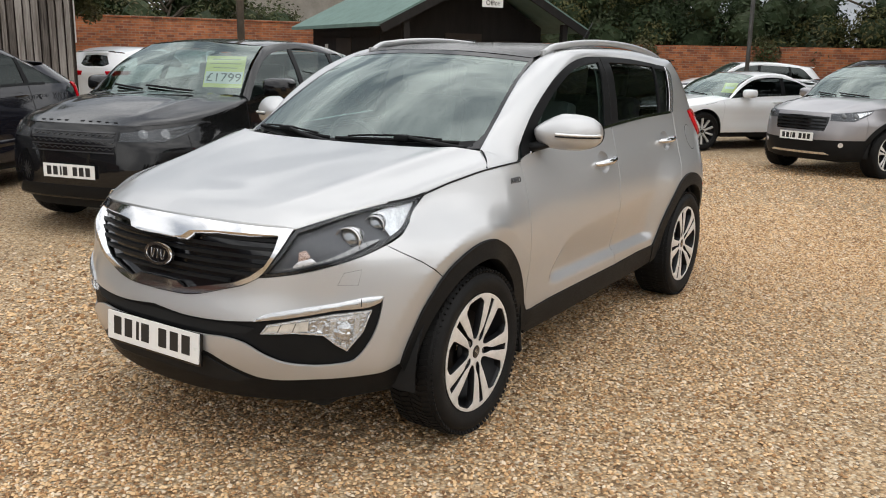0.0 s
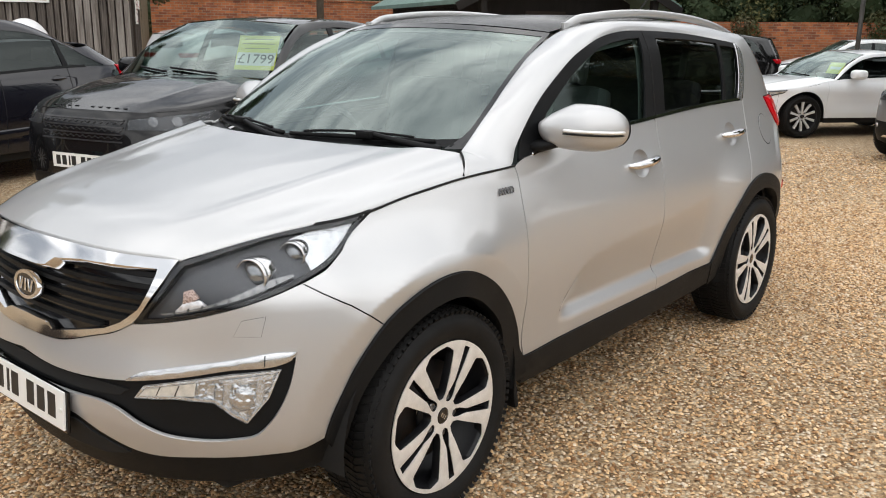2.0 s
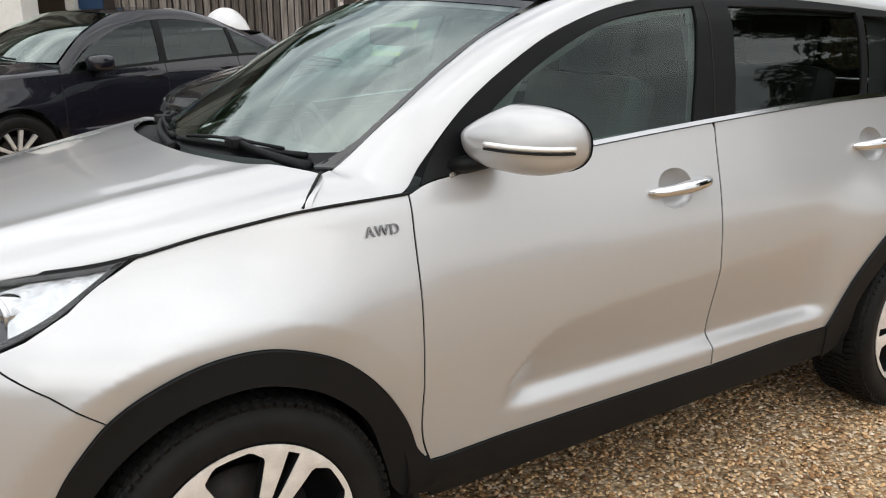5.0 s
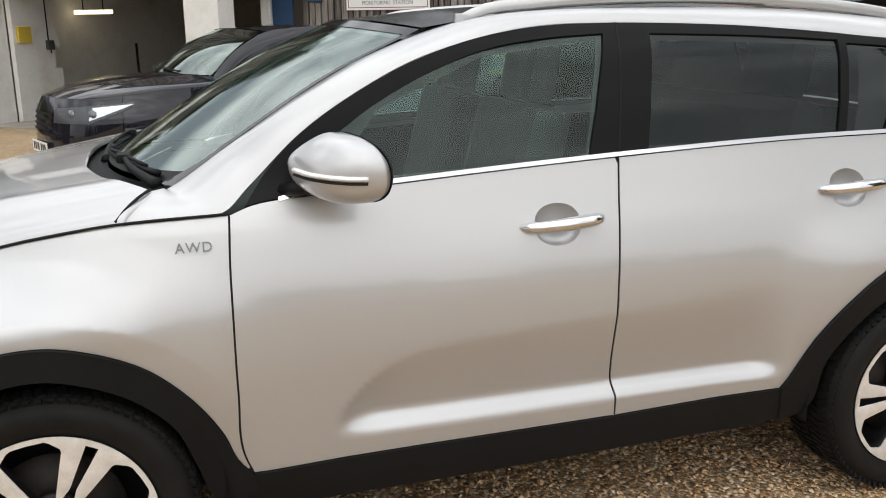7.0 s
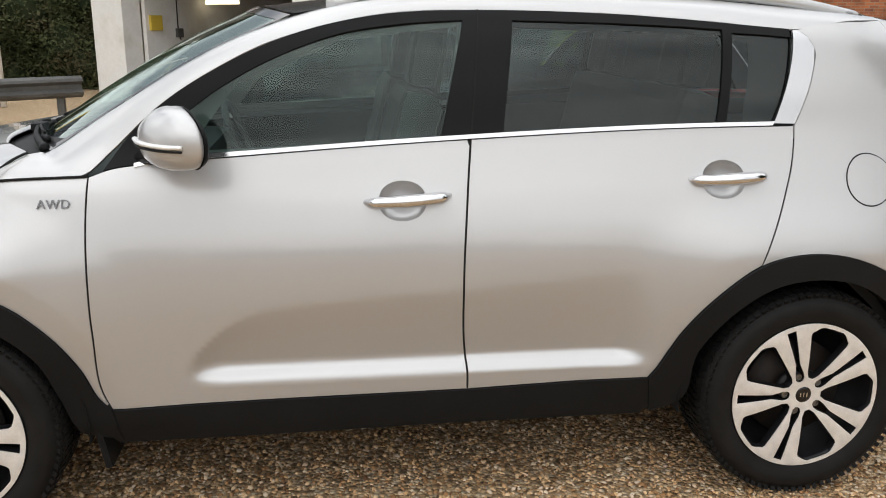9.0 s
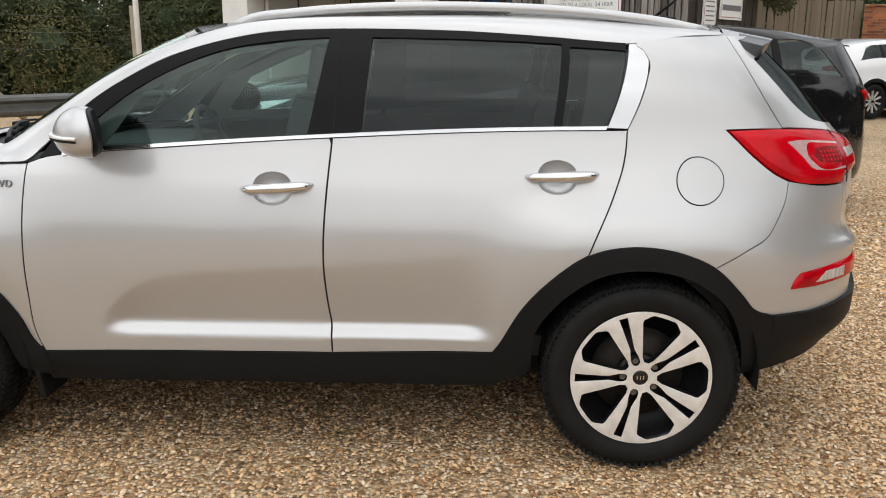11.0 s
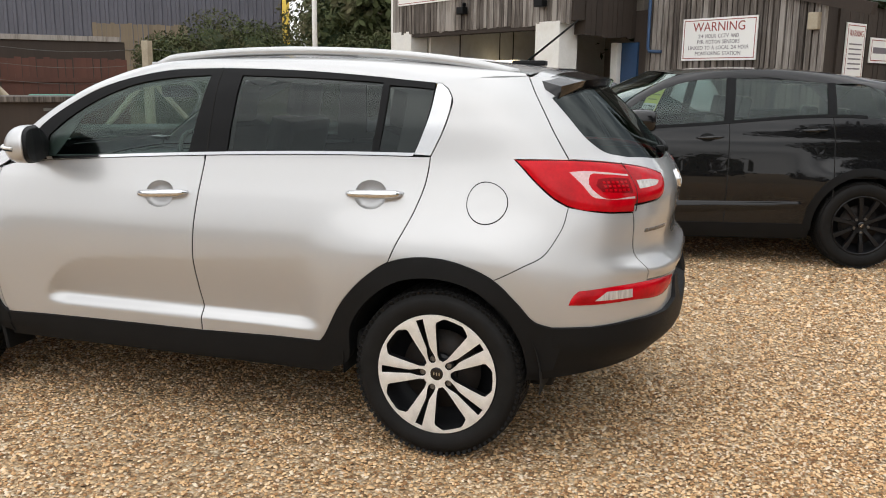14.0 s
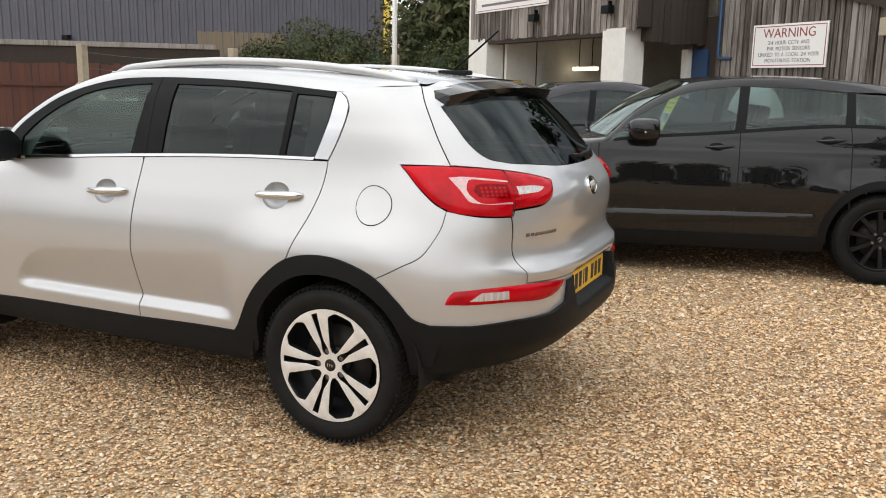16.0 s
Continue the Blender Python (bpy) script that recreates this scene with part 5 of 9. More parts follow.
# door handles: bowl and chrome grip
for doors, (s0, z0, slope) in zip((front_doors, rear_doors), HANDLES):
    for door, k in zip(doors, (1, -1)):
        cup = bowl_line(s0, z0)
        panel("handle_bowl", cup, M_SILVER, door, SK, off=-0.0005, gap=-0.004, step=0.007, side=k, depth=0.001, puff=-0.034, puff_width=0.050)
        line = [(s0 - 0.125, -0.008), (s0 - 0.10, 0.014), (s0 - 0.05, 0.026), (s0, 0.030), (s0 + 0.05, 0.028), (s0 + 0.10, 0.016), (s0 + 0.125, -0.006)]
        pts = [(SK(s, z0 + slope * (s - s0)) + np.array([0, h, 0])) * [1, k, 1] for s, h in line]
        tube("handle", path3(pts)(np.linspace(0, 1, 28)), np.interp(np.linspace(0, 1, 28), [0, 0.12, 0.5, 0.88, 1], [0.009, 0.019, 0.024, 0.020, 0.009]), M_CHROME, door, "chrome door handle", sides=14, flat=0.85)
# AWD lettering on the wing
for k in (1,):
    c = SK(1.835, 1.012)
    slope = math.degrees(math.atan2(float(SK(1.835, 1.04)[1] - SK(1.835, 0.99)[1]), 0.05))
    text_mesh("AWD", 0.036, M_BADGE, Matrix.Translation((c[0], c[1] + 0.004, c[2])) @ pose(0, 0, 0, 90 + slope, 0, 180), "awd_lettering", hero, "chrome raised letters", 0.002, 1.1, 0.088)

# dark inner body that closes the gaps, and floor
inner = [(0.0, 0.26), (1.06, 0.26), (1.10, 0.5), (1.17, 0.66), (1.30, 0.73), (1.45, 0.76), (1.62, 0.72), (1.75, 0.62), (1.84, 0.42), (1.90, 0.26), (3.62, 0.26), (3.72, 0.45), (3.83, 0.64), (3.98, 0.745), (4.10, 0.76), (4.26, 0.72), (4.38, 0.62), (4.46, 0.46), (4.50, 0.40), (END, 0.45), (END, 1.17), (4.9, 1.17), (4.1, 1.16), (3.0, 1.13), (2.1, 1.08), (1.6, 1.03), (1.25, 0.96), (0.66, 0.88), (0.0, 0.90)]


def shrunk(s, z):
    p = SK(s, z)
    return p * np.array([0.972, 0.945, 1.0])


both("inner_shell", inner, M_DARK, hero, shrunk, gap=0, step=0.06, depth=0.002)
box_part("underbody", -1.75, 1.95, -0.62, 0.62, 0.24, 0.34, M_DARK, hero, bevel=0.03)
both("pillar_liner", [(2.03, 1.10), (2.20, 1.33), (2.477, 1.45), (2.746, 1.515), (3.018, 1.53), (3.8, 1.50), (4.2, 1.48), (4.7, 1.50), (4.66, 1.22), (4.1, 1.22)], M_LINER, hero, lambda s, z: SK(s, z) * np.array([1, 0.955, 0.995]), gap=0, step=0.05, depth=0.001,
     holes=[[(2.19, 1.15), (2.33, 1.33), (2.64, 1.465), (2.99, 1.505), (2.93, 1.18)], [(3.12, 1.2), (3.15, 1.505), (3.86, 1.485), (3.99, 1.46), (3.9, 1.22)]])

# wheels


def wheel(parent, x, side, spin, radius=0.350, rim=0.249, spoke="pairs", pairs=5, spoke_mat=None, width=0.235, y_face=0.905, name="wheel"):
    """Barrel with tyre, spokes, cap and nuts; the outer face looks to +y before it is turned."""
    w = width
    barrel = lathe(name, [(rim * 0.93, -w + 0.02), (rim * 0.90, -0.10), (rim * 0.94, -0.02), (rim, -0.004), (rim, 0.004), (rim * 0.955, 0.005), (rim * 0.93, -0.012), (rim * 0.86, -0.10), (0.03, -0.115)], M_RIM_BLACK, parent, "alloy wheel with black tyre")
    barrel.matrix_basis = Matrix.Translation((x, side * y_face, radius - 0.006)) @ pose(0, 0, 0, 0, 0, 0 if side > 0 else 180)
    prof = [(rim - 0.004, -0.006), (rim + 0.010, 0.008), (rim + 0.035, 0.014), ((rim + radius) / 2 + 0.01, 0.018), (radius - 0.030, 0.010), (radius - 0.010, -0.006), (radius - 0.003, -0.024),
            (radius - 0.004, -w / 2), (radius - 0.004, -w + 0.05), (radius - 0.012, -w + 0.025), (radius - 0.05, -w), (rim, -w + 0.02)]
    tyre = lathe("tyre", prof, M_RUBBER, barrel, steps=72)
    # tread blocks round the shoulder
    bm = bmesh.new()
    for i in range(84):
        a = 2 * math.pi * i / 84
        m = pose(0, 0, 0, 0, math.degrees(-a), 0)
        for y0, y1, sk in ((-0.050, -0.014, 8), (-0.098, -0.056, -8), (-0.148, -0.106, 8), (-0.20, -0.156, -8)):
            mm = m @ Matrix.Translation((radius - 0.005, (y0 + y1) / 2, 0)) @ pose(0, 0, 0, sk * 2, 0, 8 if y0 > -0.055 else 0)
            box(bm, -0.006, 0.006 - (0.002 if y0 > -0.05 else 0), -(y1 - y0) / 2, (y1 - y0) / 2, -0.0090, 0.0090, 0, mm)
        lug = m @ Matrix.Translation((radius - 0.016, -0.001, 0)) @ pose(0, 0, 0, 0, 0, 34)
        box(bm, -0.013, 0.013, -0.0035, 0.0035, -0.0072, 0.0072, 0, lug)
    part("tread", bm, M_RUBBER, tyre)
    if spoke == "pairs":
        # one machined face with five windows and five keyhole slits
        def face(u, v):
            r = np.hypot(u, v) / rim
            return np.stack([v, -0.012 + 0.018 * r + 0.006 * np.sin(np.pi * np.clip(r, 0, 1)), u], -1)

        def polar(angle, pts):
            return [(rim * (p * math.sin(angle) + q * math.cos(angle)), rim * (p * math.cos(angle) - q * math.sin(angle))) for p, q in pts]
        key = [(0.935, -0.062), (0.46, -0.030), (0.385, -0.044), (0.31, -0.060), (0.235, -0.060), (0.195, -0.036), (0.185, 0.0), (0.195, 0.036), (0.235, 0.060), (0.31, 0.060), (0.385, 0.044), (0.46, 0.030), (0.935, 0.062)]
        win = [(0.235, -0.034), (0.30, -0.085), (0.79, -0.272), (0.83, -0.270), (0.915, -0.190), (0.938, -0.150), (0.945, 0.0), (0.938, 0.150), (0.915, 0.190), (0.83, 0.270), (0.79, 0.272), (0.30, 0.085), (0.235, 0.034)]
        holes = [polar(spin + 2 * math.pi * i / pairs, key) for i in range(pairs)] + [polar(spin + 2 * math.pi * (i + 0.5) / pairs, win) for i in range(pairs)]
        edge = [(rim * 0.998 * math.sin(q), rim * 0.998 * math.cos(q)) for q in np.linspace(0, 2 * math.pi, 72, endpoint=False)]
        panel("wheel_face", edge, spoke_mat or M_ALLOY, barrel, face, off=0.001, gap=0, step=0.012, holes=holes, depth=0.003, puff=0.0022, puff_width=0.016, label="machined silver wheel face" if spoke_mat is None else "")
        panel("spoke_back", edge, M_RIM_BLACK, barrel, face, off=-0.0025, gap=0, step=0.024, holes=holes, depth=0.030)
    else:
        bm = bmesh.new()
        n_r = 9
        for i in range(pairs):
            a0 = spin + 2 * math.pi * i / pairs
            for sgn in ((1, -1) if spoke == "pairs" else (1,)):
                top, bot = [], []
                for j in range(n_r):
                    t = j / (n_r - 1)
                    r = 0.036 + (rim * 0.965 - 0.036) * t
                    if spoke == "pairs":
                        lo = np.interp(t, [0, 0.12, 0.3, 0.7, 1], [0.001, 0.007, 0.011, 0.015, 0.019])
                        hi = np.interp(t, [0, 0.2, 0.5, 0.8, 0.93, 1], [0.016, 0.024, 0.044, 0.068, 0.082, 0.098])
                    else:
                        lo, hi = -np.interp(t, [0, 0.3, 1], [0.022, 0.013, 0.020]), np.interp(t, [0, 0.3, 1], [0.022, 0.013, 0.020])
                    y = -0.030 + 0.020 * t + 0.006 * math.sin(math.pi * t)
                    for q, out in ((lo, bot), (hi, top)):
                        q = q * sgn
                        rr = math.sqrt(max(r * r - q * q, 0))
                        out.append((rr * math.cos(a0) - q * math.sin(a0), y, rr * math.sin(a0) + q * math.cos(a0)))
                rows = []
                for b, t in zip(bot, top):
                    b, t = Vector(b), Vector(t)
                    e = (t - b) * 0.06
                    rows.append([bm.verts.new(v) for v in (b + Vector((0, -0.034, 0)), b + Vector((0, -0.003, 0)), b + e, t - e, t + Vector((0, -0.003, 0)), t + Vector((0, -0.034, 0)))])
                for r0, r1 in zip(rows, rows[1:]):
                    for q in range(5):
                        bm.faces.new((r0[q], r0[q + 1], r1[q + 1], r1[q]))
                for row in (rows[0], rows[-1]):
                    bm.faces.new(row)
        bmesh.ops.recalc_face_normals(bm, faces=bm.faces)
        part("spokes", bm, spoke_mat or M_ALLOY, barrel, "machined silver spokes" if spoke_mat is None else "dark painted spokes")
    lathe("rim_lip", [(rim * 0.985, -0.012), (rim * 0.988, -0.004), (rim * 1.0, -0.002), (rim * 1.0, -0.012)], spoke_mat or M_ALLOY, barrel)
    lathe("hub", [(0.078, -0.050), (0.074, -0.036), (0.040, -0.034), (0.0, -0.034)], M_RIM_BLACK, barrel, steps=32)
    lathe("centre_cap", [(0.030, -0.020), (0.029, -0.0050), (0.020, -0.0035), (0.0, -0.0030)], M_GLOSS_BLACK, barrel, steps=32)
    bars("cap_mark", pose(0, -0.0030, 0, 90, math.degrees(spin), 180), [(-0.011, 0, 0.004, 0.014), (0.0, 0, 0.003, 0.014), (0.011, 0, 0.004, 0.014)], M_SATIN, barrel, 0.0008)
    for i in range(5):
        a = spin + 2 * math.pi * (i + (0.0 if spoke == "pairs" else 0.5)) / 5
        nut = lathe("wheel_nut", [(0.0125, -0.034), (0.0122, -0.014), (0.0098, -0.0105), (0.0072, -0.0105), (0.0066, -0.015), (0.0, -0.015)], M_NUT, barrel, steps=12, smooth=False)
        nut.matrix_basis = Matrix.Translation((0.062 * math.cos(a), 0, 0.062 * math.sin(a)))
    disc = lathe("brake_disc", [(0.165, -0.085), (0.165, -0.075), (0.05, -0.074)], M_STEEL, barrel, steps=40)
    return barrel


wheel(hero, 1.325, 1, radians(45))
wheel(hero, -1.325, 1, radians(0))
wheel(hero, 1.325, -1, radians(20))
wheel(hero, -1.325, -1, radians(50))
for x in (1.325, -1.325):
    for k in (1, -1):
        # wheel housing
        n = 24
        v, f = [], []
        for i in range(n + 1):
            a = math.pi * (i / n * 1.08 - 0.04)
            for y in (0.885, 0.50):
                v.append((x + 0.418 * math.cos(a), k * y, 0.345 + 0.418 * math.sin(a)))
        for i in range(n):
            q = (2 * i, 2 * i + 1, 2 * i + 3, 2 * i + 2)
            f.append(q if k > 0 else q[::-1])
        f.append(tuple(range(1, 2 * n + 2, 2)))
        mesh_object("wheel_housing", v, f, M_DARK, hero)
for x, z0, lean in ((0.865, 0.205, 10),):
    for k in (1, -1):
        bm = box(bmesh.new(), -0.011, 0.011, -0.085, 0.085, 0.0, 0.235, 0.009, Matrix.Translation((x, k * 0.785, z0)) @ pose(0, 0, 0, 0, lean, 0))
        part("mud_flap", bm, M_PLASTIC, hero)

# cabin: dashboard, wheel, seats, parcel tray
box_part("dashboard", 0.62, 1.10, -0.70, 0.70, 0.85, 1.06, M_INTERIOR, hero, bevel=0.06)
box_part("cabin_floor", -1.62, 1.2, -0.74, 0.74, 0.36, 0.44, M_INTERIOR, hero)
ring = [(0.55 + 0.06 * math.sin(a), -0.36 + 0.18 * math.cos(a), 1.02 + 0.18 * math.sin(a) * 0.95) for a in np.linspace(0, 2 * math.pi, 33)]
tube("steering_wheel", ring, 0.014, M_INTERIOR, hero, sides=8)


def seat(x, y, width, name="seat"):
    s = part(name, box(bmesh.new(), x - 0.05, x + 0.48, y - width / 2, y + width / 2, 0.58, 0.74, 0.06), M_SEAT, hero, "dark leather car seat")
    part("backrest", box(bmesh.new(), -0.07, 0.07, -width / 2, width / 2, 0.0, 0.62, 0.06, Matrix.Translation((x - 0.02, y, 0.70)) @ pose(0, 0, 0, 0, -14, 0)), M_SEAT, s)
    for dy in ((0,) if width < 0.7 else (-0.42, 0.42)):
        part("headrest", box(bmesh.new(), -0.05, 0.05, -0.13, 0.13, 0.0, 0.19, 0.045, Matrix.Translation((x - 0.17, y + dy, 1.30)) @ pose(0, 0, 0, 0, -10, 0)), M_SEAT, s)


seat(0.05, 0.36, 0.52)
seat(0.05, -0.36, 0.52)
seat(-0.85, 0.0, 1.30, "rear_bench")
box_part("parcel_shelf", -1.85, -1.15, -0.62, 0.62, 1.08, 1.10, M_INTERIOR, hero)
box_part("rear_view_mirror", 0.42, 0.46, -0.12, 0.12, 1.40, 1.46, M_INTERIOR, hero, bevel=0.015)
# aerial at the back of the roof
aer = part("aerial", box(bmesh.new(), -1.56, -1.40, -0.035, 0.035, 1.578, 1.602, 0.012), M_PLASTIC, hero, "black roof aerial")
tube("rod", [(-1.47, 0.0, 1.60), (-1.62, 0.0, 1.72), (-1.70, 0.0, 1.785)], [0.006, 0.005, 0.004], M_PLASTIC, aer, sides=6)

# ---- more materials ----
def aged_board_material(name, dark, mid, light):
    """Old silvered boards: fine upright grain, damp streaks, tone from board to board."""
    m = base_mat(name, mid, 0.88)
    nt = m.node_tree
    p = nt.nodes["Principled BSDF"]
    tc = nt.nodes.new("ShaderNodeTexCoord")
    info = nt.nodes.new("ShaderNodeObjectInfo")
    total = None
    for stretch, scale, detail, weight in (((1, 1, 0.035), 60.0, 5.0, 0.55), ((1, 1, 0.10), 14.0, 3.0, 0.50), ((1, 1, 0.5), 1.6, 2.0, 0.30)):
        mp = nt.nodes.new("ShaderNodeMapping")
        mp.inputs["Scale"].default_value = stretch
        nt.links.new(tc.outputs["Object"], mp.inputs["Vector"])
        noise = node(nt, "ShaderNodeTexNoise", Scale=scale, Detail=detail, Roughness=0.65)
        nt.links.new(mp.outputs["Vector"], noise.inputs["Vector"])
        add = nt.nodes.new("ShaderNodeMath")
        add.operation = "MULTIPLY_ADD"
        add.inputs[1].default_value = weight
        nt.links.new(noise.outputs["Fac"], add.inputs[0])
        if total is None:
            grain = noise
            add.inputs[2].default_value = 0.0
        else:
            nt.links.new(total, add.inputs[2])
        total = add.outputs[0]
    tone = nt.nodes.new("ShaderNodeMath")
    tone.operation = "MULTIPLY_ADD"
    tone.inputs[1].default_value = 0.30
    nt.links.new(info.outputs["Random"], tone.inputs[0])
    nt.links.new(total, tone.inputs[2])
    ramp = nt.nodes.new("ShaderNodeValToRGB")
    e = ramp.color_ramp.elements
    e[0].position, e[0].color = 0.56, (*dark, 1)
    e[1].position, e[1].color = 1.0, (*light, 1)
    c = e.new(0.78)
    c.color = (*mid, 1)
    nt.links.new(tone.outputs[0], ramp.inputs["Fac"])
    nt.links.new(ramp.outputs["Color"], p.inputs["Base Color"])
    bump = nt.nodes.new("ShaderNodeBump")
    bump.inputs["Strength"].default_value = 0.8
    bump.inputs["Distance"].default_value = 0.006
    nt.links.new(grain.outputs["Fac"], bump.inputs["Height"])
    nt.links.new(bump.outputs["Normal"], p.inputs["Normal"])
    return m


M_TIMBER = aged_board_material("weathered_timber", (0.022, 0.017, 0.014), (0.122, 0.104, 0.090), (0.30, 0.275, 0.25))
M_TIMBER_DARK = vary(base_mat("dark_timber", (0.032, 0.022, 0.016), 0.8), 3, 0.35, 0.004, 30, (1, 1, 0.12), random_piece=0.4)
M_FENCE = vary(base_mat("pale_fence_board", (0.185, 0.145, 0.10), 0.85), 3, 0.3, 0.003, 30, (1, 1, 0.12), random_piece=0.4)
M_FENCE_RED = vary(base_mat("red_brown_fence", (0.085, 0.033, 0.022), 0.8), 3, 0.3, 0.003, 30, (1, 1, 0.12), random_piece=0.4)
M_POST = vary(base_mat("pale_post", (0.36, 0.31, 0.23), 0.85), 5, 0.25, 0.003, 40)
M_WHITE_WALL = vary(base_mat("white_painted_block", (0.74, 0.73, 0.70), 0.75), 2, 0.12, 0.002, 40, tint=(0.62, 0.60, 0.55))
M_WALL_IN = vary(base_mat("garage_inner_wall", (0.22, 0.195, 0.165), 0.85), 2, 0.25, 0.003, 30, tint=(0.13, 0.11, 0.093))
M_CONCRETE = vary(base_mat("concrete", (0.30, 0.27, 0.23), 0.9), 2, 0.25, 0.003, 50)
M_CABIN = vary(base_mat("cabin_black_timber", (0.014, 0.012, 0.011), 0.8, spec=0.3), 4, 0.4, 0.003, 40, (1, 1, 0.2))
M_ROOF_FELT = vary(base_mat("green_roof_felt", (0.13, 0.20, 0.175), 0.9), 3, 0.2, 0.003, 80)
M_SHED = vary(base_mat("blue_grey_cladding", (0.080, 0.082, 0.105), 0.5), 0.6, 0.15)
M_GALV = vary(base_mat("galvanised_steel", (0.11, 0.11, 0.107), 0.55, 0.5), 4, 0.35)
M_SIGN = base_mat("sign_white", (0.80, 0.80, 0.78), 0.5)
M_SIGN_RED = base_mat("sign_red", (0.28, 0.05, 0.04), 0.5)
M_SIGN_INK = base_mat("sign_grey_ink", (0.16, 0.14, 0.16), 0.5)
M_BLUE_DOOR = vary(base_mat("blue_door", (0.015, 0.05, 0.12), 0.5), 3, 0.2)
M_SCAFFOLD = vary(base_mat("scaffold_tube", (0.45, 0.45, 0.44), 0.5, 0.6), 5, 0.2)
M_TUBE_LIGHT = base_mat("strip_light", (0.9, 0.8, 0.6), 0.5, emit=(1.0, 0.84, 0.55), strength=2.4)
M_YELLOW = base_mat("yellow_box", (0.62, 0.45, 0.06), 0.5)
M_GREEN_LID = vary(base_mat("green_plastic_lid", (0.03, 0.22, 0.16), 0.5), 5, 0.2)
M_BARK = vary(base_mat("bark", (0.09, 0.07, 0.05), 0.9), 6, 0.35, 0.01, 30)


def leaf_mat(name, color, tint):
    m = vary(base_mat(name, color, 0.7, spec=0.15), 1.2, 0.45, tint=tint, random_piece=0.6)
    m.node_tree.nodes["Principled BSDF"].inputs["Subsurface Weight"].default_value = 0.0
    return m


M_LEAF = leaf_mat("hedge_leaf", (0.066, 0.078, 0.032), (0.10, 0.080, 0.046))
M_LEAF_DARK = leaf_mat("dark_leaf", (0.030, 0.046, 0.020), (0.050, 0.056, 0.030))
M_LEAF_OLIVE = leaf_mat("olive_leaf", (0.085, 0.085, 0.032), (0.13, 0.105, 0.045))
M_LEAF_AUTUMN = leaf_mat("turning_leaf", (0.13, 0.085, 0.035), (0.07, 0.08, 0.03))


def brick_material():
    m = base_mat("red_brick", (0.3, 0.1, 0.05), 0.85)
    nt = m.node_tree
    p = nt.nodes["Principled BSDF"]
    tc = nt.nodes.new("ShaderNodeTexCoord")
    mp = nt.nodes.new("ShaderNodeMapping")
    mp.inputs["Rotation"].default_value = (radians(90), 0, 0)
    br = nt.nodes.new("ShaderNodeTexBrick")
    br.inputs["Color1"].default_value = (0.50, 0.165, 0.060, 1)
    br.inputs["Color2"].default_value = (0.19, 0.060, 0.038, 1)
    br.inputs["Mortar"].default_value = (0.34, 0.25, 0.17, 1)
    br.inputs["Scale"].default_value = 1.0
    br.inputs["Brick Width"].default_value, br.inputs["Row Height"].default_value, br.inputs["Mortar Size"].default_value = 0.225, 0.075, 0.007
    br.inputs["Bias"].default_value = -0.2
    nz = node(nt, "ShaderNodeTexNoise", Scale=2.6, Detail=8.0, Roughness=0.75)
    mix = nt.nodes.new("ShaderNodeMix")
    mix.data_type, mix.blend_type = "RGBA", "MULTIPLY"
    mix.inputs["Factor"].default_value = 0.85
    ramp = nt.nodes.new("ShaderNodeValToRGB")
    ramp.color_ramp.elements[0].position, ramp.color_ramp.elements[0].color = 0.35, (0.45, 0.42, 0.40, 1)
    ramp.color_ramp.elements[1].position = 0.6
    bump = nt.nodes.new("ShaderNodeBump")
    bump.inputs["Distance"].default_value = 0.01
    bump.invert = True
    nt.links.new(tc.outputs["Object"], mp.inputs["Vector"])
    nt.links.new(mp.outputs["Vector"], br.inputs["Vector"])
    nt.links.new(tc.outputs["Object"], nz.inputs["Vector"])
    nt.links.new(nz.outputs["Fac"], ramp.inputs["Fac"])
    nt.links.new(br.outputs["Color"], mix.inputs["A"])
    nt.links.new(ramp.outputs["Color"], mix.inputs["B"])
    nt.links.new(mix.outputs["Result"], p.inputs["Base Color"])
    nt.links.new(br.outputs["Fac"], bump.inputs["Height"])
    nt.links.new(bump.outputs["Normal"], p.inputs["Normal"])
    return m


M_BRICK = brick_material()


